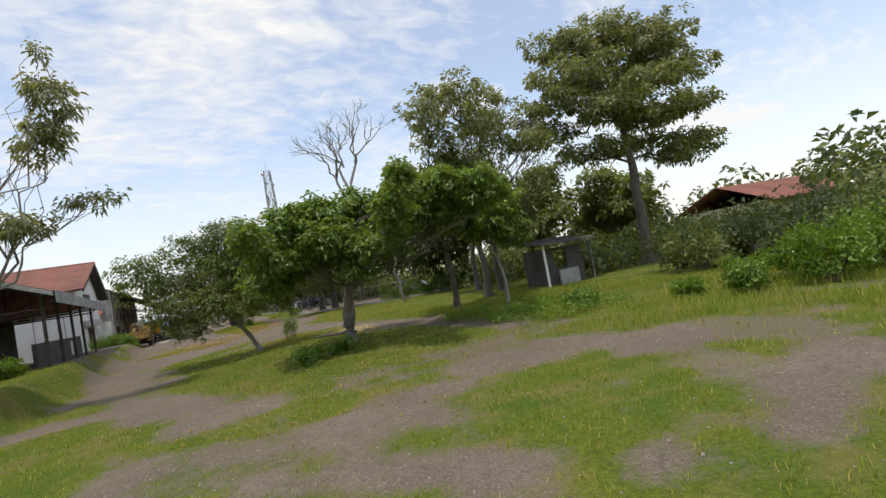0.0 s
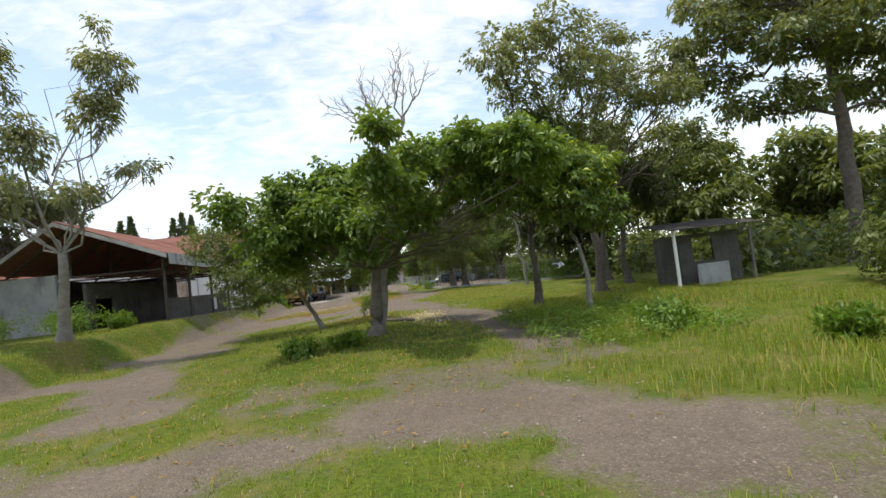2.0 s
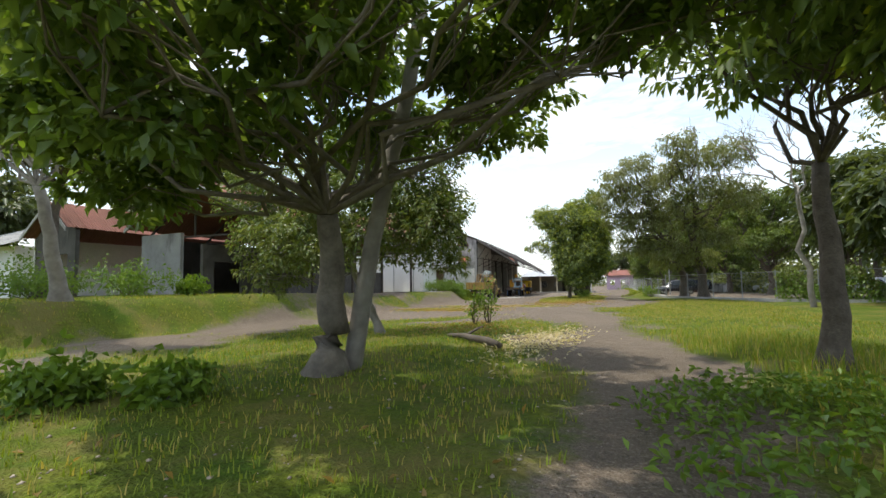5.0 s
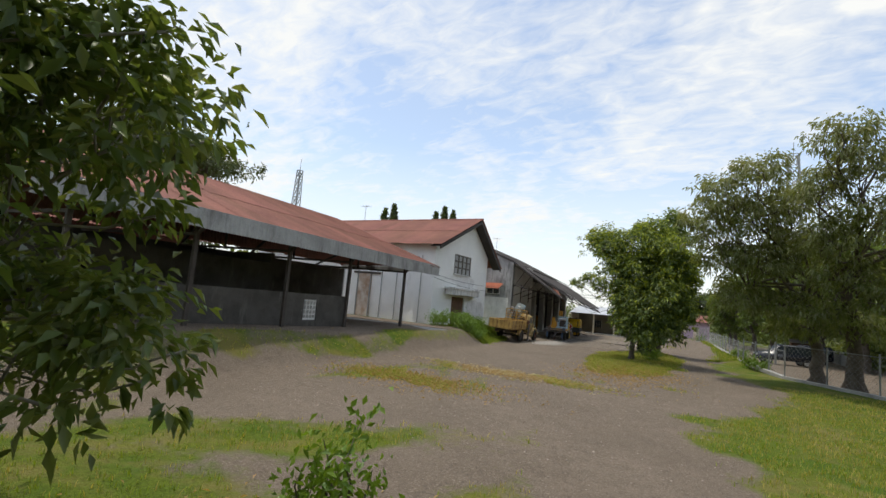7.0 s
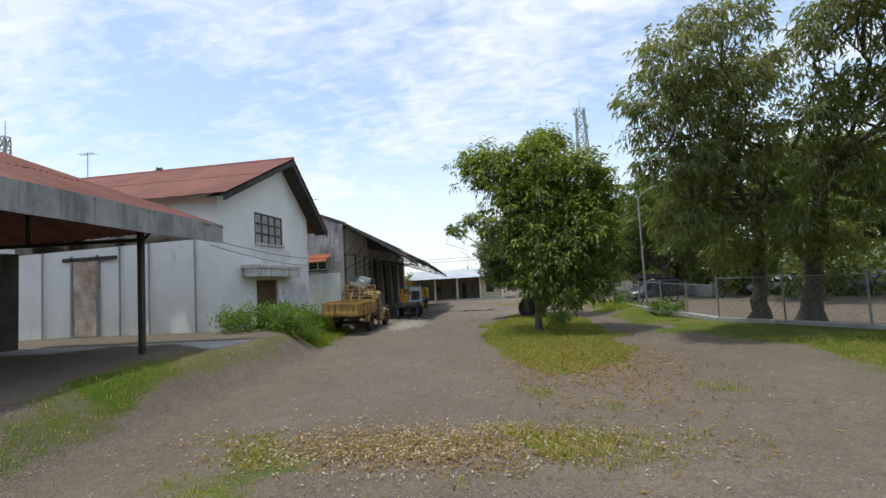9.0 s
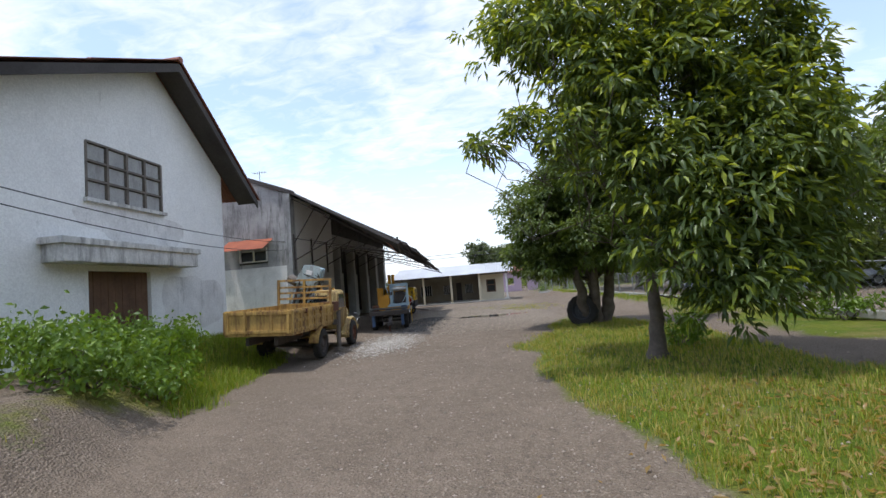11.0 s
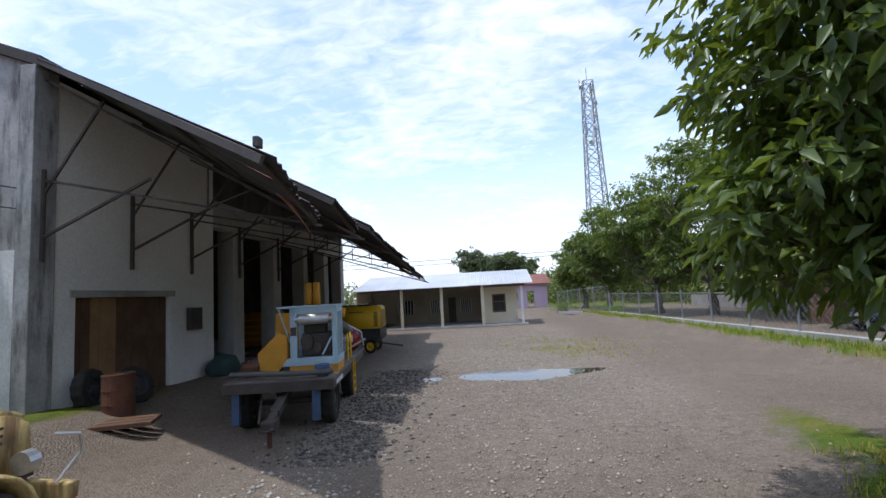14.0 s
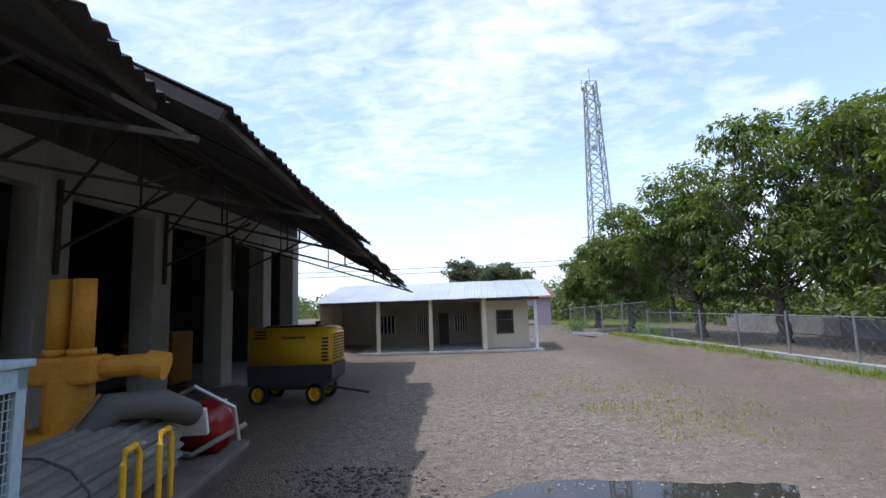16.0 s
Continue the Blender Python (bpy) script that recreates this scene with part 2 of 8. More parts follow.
def box(bm, lo, hi, bevel=0.0, m=None):
    """Adds a box to bm; bevelled if asked."""
    lo, hi = Vector(lo), Vector(hi)
    r = bmesh.ops.create_cube(bm, size=1.0, matrix=Matrix.Translation((lo + hi) / 2) @ Matrix.Diagonal((*(hi - lo), 1)))
    if bevel:
        es = list({e for v in r["verts"] for e in v.link_edges})
        q = bmesh.ops.bevel(bm, geom=es, offset=bevel, segments=2, affect="EDGES", profile=0.6)
        vs = list({v for f in q["faces"] for v in f.verts} | {v for v in r["verts"] if v.is_valid})
    else:
        vs = r["verts"]
    if m is not None:
        bmesh.ops.transform(bm, matrix=m, verts=vs)
    return vs


def B(lo, hi, bevel=0.0, m=None):
    bm = bmesh.new()
    box(bm, lo, hi, bevel, m)
    return bm


def rod(bm, a, b, r, seg=8, r2=None):
    """A round bar from a to b."""
    a, b = Vector(a), Vector(b)
    d = b - a
    m = Matrix.Translation((a + b) / 2) @ d.to_track_quat("Z", "Y").to_matrix().to_4x4()
    return bmesh.ops.create_cone(bm, cap_ends=True, segments=seg, radius1=r, radius2=r if r2 is None else r2, depth=d.length, matrix=m)["verts"]


def bar(bm, a, b, w, h=None):
    """A square bar from a to b."""
    a, b = Vector(a), Vector(b)
    d = b - a
    h = h or w
    m = Matrix.Translation((a + b) / 2) @ d.to_track_quat("Z", "Y").to_matrix().to_4x4() @ Matrix.Diagonal((w, h, d.length, 1))
    return bmesh.ops.create_cube(bm, size=1.0, matrix=m)["verts"]


def prism(bm, outline, axis, lo, hi):
    """Extrudes an outline (pairs of the two other coordinates) along an axis from lo to hi."""
    def place(u, v, w):
        return {"x": (w, u, v), "y": (u, w, v), "z": (u, v, w)}[axis]
    a = [bm.verts.new(place(u, v, lo)) for u, v in outline]
    b = [bm.verts.new(place(u, v, hi)) for u, v in outline]
    n = len(outline)
    bm.faces.new(a)
    bm.faces.new(b[::-1])
    for i in range(n):
        bm.faces.new((a[i], b[i], b[(i + 1) % n], a[(i + 1) % n]))
    bmesh.ops.recalc_face_normals(bm, faces=bm.faces[:])
    return a + b


def corrugated(length, width, pitch=0.076 * 2, depth=0.022, thick=0.004):
    """One wavy sheet: waves run along x (width), ridges along y (length)."""
    n = max(4, int(width / pitch * 4))
    v, f = [], []
    for i in range(n + 1):
        x = width * i / n
        z = depth * math.sin(2 * math.pi * x / pitch)
        v += [(x, 0, z), (x, length, z), (x, 0, z - thick), (x, length, z - thick)]
    for i in range(n):
        a = 4 * i
        f += [(a, a + 4, a + 5, a + 1), (a + 2, a + 3, a + 7, a + 6), (a, a + 2, a + 6, a + 4), (a + 1, a + 5, a + 7, a + 3)]
    f += [(0, 1, 3, 2), (4 * n, 4 * n + 2, 4 * n + 3, 4 * n + 1)]
    return v, f


# ---- ground ----
def bank(x, y):
    """The yard is level; the ground rises to the buildings' floors on the one side."""
    h = np.interp(y, [-40, -21, -8, 5, 15, 19, 23, 60], [1.0, 1.25, 1.05, 0.95, 0.85, 0.6, 0.3, 0.25])
    edge = np.interp(y, [-40, -21, 3, 9, 22, 60], [-6.6, -5.6, -6.4, -8.6, -9.2, -9.0])
    return h * smooth(edge + 0.5, edge - 1.2, x) * smooth(-75, -40, y)


def seg_dist(x, y, pts):
    d = np.full(np.shape(x), 1e9)
    for (ax, ay, aw), (bx, by, bw) in zip(pts, pts[1:]):
        t = np.clip(((x - ax) * (bx - ax) + (y - ay) * (by - ay)) / ((bx - ax) ** 2 + (by - ay) ** 2), 0, 1)
        d = np.minimum(d, np.hypot(x - ax - t * (bx - ax), y - ay - t * (by - ay)) - (aw + t * (bw - aw)))
    return d


RNG = np.random.default_rng(7)
WAVES = [(RNG.uniform(0, 2 * math.pi), RNG.uniform(0, 2 * math.pi), f) for f in (0.35, 0.6, 0.9, 1.5, 2.3, 3.7) for _ in range(4)]


def wob(x, y):
    """A smooth irregular field about 0, made of waves."""
    s = 0
    for a, ph, f in WAVES:
        s = s + np.sin((x * math.cos(a) + y * math.sin(a)) * f + ph) / (f ** 0.6)
    return s / 5.5


LANE = [(9.8, -36, 0.6), (9.3, -30, 1.3), (8.5, -24, 1.2), (7.7, -19.5, 1.3), (6.0, -14.2, 2.2), (2.2, -8.5, 4.8), (0.8, -4, 5.4), (-2.2, 2, 4.3), (-3.0, 7, 3.9), (-4.2, 12, 3.6), (-3.5, 20, 5.5), (-2.0, 32, 9.0), (-2.0, 48, 9.0)]
LANE2 = [(1.2, -12.6, 3.9), (-2.4, -15.4, 2.0), (-4.6, -20, 1.1), (-4.2, -28, 1.0), (-1.8, -34, 0.8), (0.2, -37.5, 0.7)]
BARE = ((0.6, -41.6, 3.4, 1.9, -0.35), (6.3, -40.9, 2.7, 1.3, -0.25), (8.0, -46.9, 1.9, 0.7, 0.1), (4.6, -47.0, 1.2, 0.6, 0.2), (-4.5, -33.0, 2.6, 0.8, -0.3), (9.2, -43.2, 1.1, 0.8, 0.4), (1.8, -44.6, 1.6, 0.9, -0.5), (3.2, -46.0, 1.2, 0.7, -0.3), (6.4, -47.6, 1.5, 0.6, 0.1), (1.2, -19.6, 2.6, 1.3, 0.5), (3.4, -17.4, 2.2, 1.2, 0.6))
LANE3 = [(5.2, -6.5, 2.6), (6.6, -2.5, 2.6), (7.6, 2, 2.2), (6.3, 9, 1.3), (5.6, 18, 1.6), (4.0, 26, 3.0)]


def grassy(x, y):
    """How much grass covers the ground: 0 bare, 1 full."""
    n = wob(x, y)
    d = np.minimum(np.minimum(seg_dist(x, y, LANE), seg_dist(x, y, LANE2)), seg_dist(x, y, LANE3))
    g = smooth(-0.7, 1.1, d + 0.55 * n + 0.5 * wob(x * 2.7 + 5, y * 2.9))
    isle = 1 - np.hypot((x - 2.6) / 2.9, (y - 8.2) / 9.6) + 0.10 * n
    g = np.maximum(g, smooth(0.0, 0.18, isle))
    # thin tufts in the yard's middle, south and by the lane
    patch = smooth(0.35, 0.8, wob(x * 1.3 + 9, y * 1.3)) * smooth(-2, 0.5, -np.abs(y + 6.5) + 3.5) * smooth(-6, -3, -np.abs(x - 1.5) + 1)
    g = np.maximum(g, 0.55 * patch)
    for cx, cy, rx, ry, tilt in BARE:
        u, v = (x - cx) * math.cos(tilt) + (y - cy) * math.sin(tilt), (y - cy) * math.cos(tilt) - (x - cx) * math.sin(tilt)
        g = g * (1 - 0.8 * smooth(-0.45, 0.6, 1 - np.hypot(u / rx, v / ry) + 0.45 * n + 0.25 * wob(x * 3.1, y * 3.3)))
    thin = smooth(0.1, 0.9, wob(x * 1.7 + 31, y * 1.6 - 12)) * smooth(-34, -39, y)
    g = g * (1 - 0.62 * thin)
    verge = smooth(0.9, 0.2, seg_dist(x, y, [(5.6, 50, 0), (6.4, 46, 0), (7.2, 36, 0), (8.0, 26, 0), (9.0, 16, 0)]) + 0.3 * n)
    lot = smooth(0.0, 1.5, x - np.interp(y, [0.5, 9.6, 16, 26, 36, 46, 57], [17.2, 10.8, 9.0, 8.0, 7.2, 6.4, 4.6])) * smooth(2, 8, y) * smooth(75, 60, y) * smooth(40, 34, x)
    g = g * (1 - 0.8 * lot)
    g = g * (1 - 0.9 * smooth(12.5, 14.0, y) * smooth(-4.5, -5.5, x) * smooth(-10.5, -10.0, x))
    rim = np.interp(y, [-40, -21, 3, 9, 22, 60], [-6.6, -5.6, -6.4, -8.6, -9.2, -9.0]) - 0.6
    g = g * (1 - smooth(-19, -16, y) * smooth(7, 4, y) * smooth(0.35, 0.9, np.abs(x - rim + 0.45 * n) / 0.75) * smooth(-3, -4.5, x))
    g = g * (1 - 0.5 * smooth(-2.5, -4.0, x) * smooth(-23, -20, y) * smooth(6, 3, y) * smooth(-0.6, 0.5, wob(x * 1.9 + 4, y * 1.9)))
    far_yard = smooth(20, 26, y) * (1 - smooth(6.3, 7.4, x + 0.4 * n))
    g = g * (1 - far_yard)
    return np.maximum(g, 0.95 * verge)


def spaced(lo, hi, step, reach):
    mid = list(np.arange(lo, hi + step / 2, step))
    out, d, a, b = [], step, lo, hi
    left, right = [], []
    while b - hi < reach:
        d *= 1.35
        a, b = a - d, b + d
        left.append(a)
        right.append(b)
    return np.array(left[::-1] + mid + right)


gx, gy = spaced(-16, 24, 0.3, 2500), spaced(-58, 58, 0.36, 2500)
GX, GY = np.meshgrid(gx, gy, indexing="ij")
relief = 0.035 * wob(GX * 0.9, GY * 0.9) + 0.012 * wob(GX * 3.1, GY * 3.3)
near = smooth(90, 50, np.abs(GX)) * smooth(120, 70, np.abs(GY))
g_mask = grassy(GX, GY)
GZ = bank(GX, GY) + near * relief * (0.5 + g_mask)
mound = 0.16 * np.exp(-(((GX - 4.5) / 4) ** 2 + ((GY + 29) / 5) ** 2)) + 0.12 * np.exp(-(((GX - 2.6) / 2) ** 2 + ((GY - 12) / 6) ** 2))
GZ = GZ + mound
# rough bank at the foot of the fence, and under the truck's far wheels
FOOT = [(5.6, 50, 0), (6.4, 46, 0), (7.2, 36, 0), (8.0, 26, 0), (9.0, 16, 0)]
GZ = GZ + 0.4 * smooth(1.7, 0.2, seg_dist(GX, GY, FOOT)) + 0.14 * smooth(1.3, 0.3, seg_dist(GX, GY, [(-8.9, 11.8, 0), (-8.9, 16.2, 0)]))
# shallow hollow that holds the puddle
PUD = np.exp(-(((GX + 2.3) / 3.2) ** 2 + ((GY - 26.1 - 0.12 * (GX + 2.3) - 0.3 * wob(GX * 1.2, GY * 1.2)) / 0.85) ** 2)) * (0.85 + 0.3 * wob(GX * 2.6 + 3, GY * 2.6))
GZ = GZ - 0.075 * PUD
nx, ny = len(gx), len(gy)


def ground_z(x, y):
    i = int(np.clip(np.searchsorted(gx, x) - 1, 0, nx - 2))
    j = int(np.clip(np.searchsorted(gy, y) - 1, 0, ny - 2))
    u, v = (x - gx[i]) / (gx[i + 1] - gx[i]), (y - gy[j]) / (gy[j + 1] - gy[j])
    return float(GZ[i, j] * (1 - u) * (1 - v) + GZ[i + 1, j] * u * (1 - v) + GZ[i, j + 1] * (1 - u) * v + GZ[i + 1, j + 1] * u * v)


gme = bpy.data.meshes.new("ground")
idx = np.arange(nx * ny).reshape(nx, ny)
quads = np.stack([idx[:-1, :-1], idx[1:, :-1], idx[1:, 1:], idx[:-1, 1:]], -1).reshape(-1, 4)
gme.vertices.add(nx * ny)
gme.vertices.foreach_set("co", np.stack([GX, GY, GZ], -1).ravel())
gme.loops.add(quads.size)
gme.loops.foreach_set("vertex_index", quads.ravel())
gme.polygons.add(len(quads))
gme.polygons.foreach_set("loop_start", np.arange(0, quads.size, 4))
gme.polygons.foreach_set("loop_total", np.full(len(quads), 4))
gme.polygons.foreach_set("use_smooth", np.ones(len(quads), bool))
gme.update()
at = gme.attributes.new("grass", "FLOAT", "POINT")
at.data.foreach_set("value", g_mask.ravel())
gravel = smooth(16, 22, GY) * smooth(5.2, 3.0, np.abs(GX + 2.2)) * smooth(58, 50, GY) * (0.55 + 0.45 * smooth(-0.5, 0.5, wob(GX * 0.7, GY * 0.7)))
rubble = smooth(0.35, 1.0, 1.6 - np.hypot((GX + 5.2) / 1.3, (GY - 15.5) / 2.2)) * smooth(-0.3, 0.6, wob(GX * 2, GY * 2))
at = gme.attributes.new("gravel", "FLOAT", "POINT")
at.data.foreach_set("value", np.maximum(gravel, rubble).ravel())


def ground_material():
    m = bpy.data.materials.new("yard_ground")
    m.use_nodes = True
    n, l = m.node_tree.nodes, m.node_tree.links
    p = n["Principled BSDF"]
    p.inputs["Roughness"].default_value, p.inputs["Specular IOR Level"].default_value = 0.95, 0.2
    co = n.new("ShaderNodeTexCoord")

    def noise_tex(scale, detail=5, rough=0.6):
        t = n.new("ShaderNodeTexNoise")
        t.inputs["Scale"].default_value, t.inputs["Detail"].default_value, t.inputs["Roughness"].default_value = scale, detail, rough
        l.new(co.outputs["Object"], t.inputs["Vector"])
        return t.outputs[0]

    def mixc(f, a, b):
        x = n.new("ShaderNodeMix"); x.data_type = "RGBA"
        for s, v in (("Factor", f), ("A", a), ("B", b)):
            if isinstance(v, tuple):
                x.inputs[s].default_value = v
            else:
                l.new(v, x.inputs[s])
        return x.outputs["Result"]

    def span(v, a, b, lo=0.0, hi=1.0):
        r = n.new("ShaderNodeMapRange")
        for s, q in (("From Min", a), ("From Max", b), ("To Min", lo), ("To Max", hi)):
            r.inputs[s].default_value = q
        l.new(v, r.inputs["Value"])
        return r.outputs[0]

    dirt = mixc(span(noise_tex(0.35), 0.35, 0.65), (0.178, 0.140, 0.105, 1), (0.240, 0.190, 0.145, 1))
    dirt = mixc(span(noise_tex(2.2, 8, 0.7), 0.45, 0.65, 0, 0.7), dirt, (0.150, 0.115, 0.085, 1))
    dirt = mixc(span(noise_tex(9, 6, 0.75), 0.5, 0.62, 0, 0.6), dirt, (0.110, 0.088, 0.068, 1))
    dirt = mixc(span(noise_tex(26, 3), 0.54, 0.66, 0, 0.8), dirt, (0.35, 0.29, 0.225, 1))
    dirt = mixc(span(noise_tex(60, 2), 0.5, 0.72, 0, 0.65), dirt, (0.085, 0.07, 0.056, 1))
    dirt = mixc(span(noise_tex(110, 2), 0.56, 0.68, 0, 0.6), dirt, (0.38, 0.32, 0.25, 1))
    vo = n.new("ShaderNodeTexVoronoi")
    vo.inputs["Scale"].default_value = 30.0
    l.new(co.outputs["Object"], vo.inputs["Vector"])
    stones = mixc(span(vo.outputs["Color"], 0.1, 0.9), (0.205, 0.172, 0.132, 1), (0.38, 0.33, 0.26, 1))
    ga = n.new("ShaderNodeAttribute"); ga.attribute_name = "gravel"
    gk = n.new("ShaderNodeMath"); gk.operation = "MULTIPLY"
    l.new(ga.outputs["Fac"], gk.inputs[0])
    l.new(span(noise_tex(5, 4), 0.35, 0.6), gk.inputs[1])
    base = mixc(gk.outputs[0], dirt, stones)
    turf = mixc(span(noise_tex(0.8), 0.35, 0.65), (0.085, 0.150, 0.012, 1), (0.165, 0.190, 0.020, 1))
    turf = mixc(span(noise_tex(14, 4), 0.4, 0.7, 0, 0.7), turf, (0.055, 0.070, 0.010, 1))
    turf = mixc(span(noise_tex(0.55, 7, 0.7), 0.48, 0.62, 0, 0.75), turf, (0.215, 0.180, 0.058, 1))
    gr = n.new("ShaderNodeAttribute"); gr.attribute_name = "grass"
    gm = n.new("ShaderNodeMath"); gm.operation = "MULTIPLY_ADD"; gm.inputs[1].default_value = 0.9
    l.new(noise_tex(6, 5, 0.7), gm.inputs[0])
    ragged = n.new("ShaderNodeMath"); ragged.operation = "MULTIPLY_ADD"; ragged.inputs[1].default_value = 0.7
    l.new(span(noise_tex(1.6, 6, 0.65), 0.0, 1.0, -0.5, 0.5), ragged.inputs[0])
    l.new(gr.outputs["Fac"], ragged.inputs[2])
    l.new(ragged.outputs[0], gm.inputs[2])
    base = mixc(span(gm.outputs[0], 0.72, 1.15), base, turf)
    l.new(base, p.inputs["Base Color"])
    hsum = n.new("ShaderNodeMath"); hsum.operation = "ADD"
    l.new(noise_tex(18, 5, 0.7), hsum.inputs[0])
    l.new(vo.outputs["Distance"], hsum.inputs[1])
    bp = n.new("ShaderNodeBump")
    bp.inputs["Strength"].default_value, bp.inputs["Distance"].default_value = 0.8, 0.05
    l.new(hsum.outputs[0], bp.inputs["Height"])
    l.new(bp.outputs[0], p.inputs["Normal"])
    return m


gme.materials.append(ground_material())
ground = tagged(new("ground", gme), "bare dirt and gravel yard with rough green grass", "ground", kind="structure")

# ---- trees ----
def leaf_mesh(name, pos, nrm, size, aspect, material, rng, droop=0.25, second=None, second_share=0.0, up=0.0, way=None, plain=False):
    """Many small folded leaves in one mesh: pos (n,3), preferred normals nrm (n,3)."""
    n = len(pos)
    nz = nrm + rng.normal(0, 0.55, (n, 3))
    nz /= np.linalg.norm(nz, axis=1)[:, None] + 1e-9
    d = rng.normal(0, 1, (n, 3)) + nrm * 0.5 if way is None else way + rng.normal(0, 0.3, (n, 3))
    d[:, 2] += up - droop
    d -= nz * (d * nz).sum(1)[:, None]
    d /= np.linalg.norm(d, axis=1)[:, None] + 1e-9
    s = np.cross(nz, d)
    L = (size * rng.uniform(0.7, 1.25, n))[:, None]
    W = L * aspect
    fold = nz * W * 0.35
    base, tip = pos, pos + d * L - np.array([0, 0, 1.0]) * L * droop * 0.5
    mid = pos + d * L * 0.5
    lf, rt = mid - s * W * 0.5 + fold, mid + s * W * 0.5 + fold
    if plain:
        v = np.stack([base, lf, tip, rt], 1).reshape(-1, 3)
        k = np.arange(n)[:, None] * 4
        tri = np.concatenate([k + [0, 2, 1], k + [0, 3, 2]], 1).reshape(-1, 3)
    else:
        v = np.stack([base, lf, tip, rt, mid * 0.5 + (base + tip) * 0.25 - fold * 0.3], 1).reshape(-1, 3)
        k = np.arange(n)[:, None] * 5
        tri = np.concatenate([k + [0, 4, 1], k + [4, 2, 1], k + [0, 3, 4], k + [4, 3, 2]], 1).reshape(-1, 3)
    me = bpy.data.meshes.new(name)
    me.vertices.add(len(v))
    me.vertices.foreach_set("co", v.ravel())
    me.loops.add(tri.size)
    me.loops.foreach_set("vertex_index", tri.ravel())
    me.polygons.add(len(tri))
    me.polygons.foreach_set("loop_start", np.arange(0, tri.size, 3))
    me.polygons.foreach_set("loop_total", np.full(len(tri), 3))
    me.materials.append(material)
    if second:
        me.materials.append(second)
        zz = pos[:, 2]
        pick = (rng.random(n) < second_share * np.clip(0.3 + 1.4 * (zz - zz.min()) / (np.ptp(zz) + 1e-6), 0, 1.6)).astype(np.int32)
        me.polygons.foreach_set("material_index", np.repeat(pick, 2 if plain else 4))
    me.update(calc_edges=True)
    return me


def tube(bm, pts, radii, seg=8):
    """A tapered limb through pts."""
    rings = []
    up = Vector((0.13, 0.29, 0.95))
    for i, p in enumerate(pts):
        a, b = pts[max(0, i - 1)], pts[min(len(pts) - 1, i + 1)]
        d = (b - a).normalized()
        u = d.cross(up)
        u = u.normalized() if u.length > 1e-3 else Vector((1, 0, 0))
        w = d.cross(u)
        rings.append([bm.verts.new(p + (u * math.cos(2 * math.pi * k / seg) + w * math.sin(2 * math.pi * k / seg)) * radii[i]) for k in range(seg)])
    for r, q in zip(rings, rings[1:]):
        for k in range(seg):
            bm.faces.new((r[k], r[(k + 1) % seg], q[(k + 1) % seg], q[k]))
    bm.faces.new(rings[-1])


def limb(bm, a, b, r0, r1, rng, n=5, wave=0.12, sag=0.0, seg=7):
    a, b = Vector(a), Vector(b)
    ln = (b - a).length
    pts, rad = [], []
    for i in range(n + 1):
        t = i / n
        p = a.lerp(b, t) + Vector((rng.normal(), rng.normal(), rng.normal() * 0.6)) * wave * ln * 0.5 * math.sin(math.pi * t)
        p.z += sag * ln * math.sin(math.pi * t)
        pts.append(p)
        rad.append(r0 + (r1 - r0) * t)
    tube(bm, pts, rad, seg)
    return pts


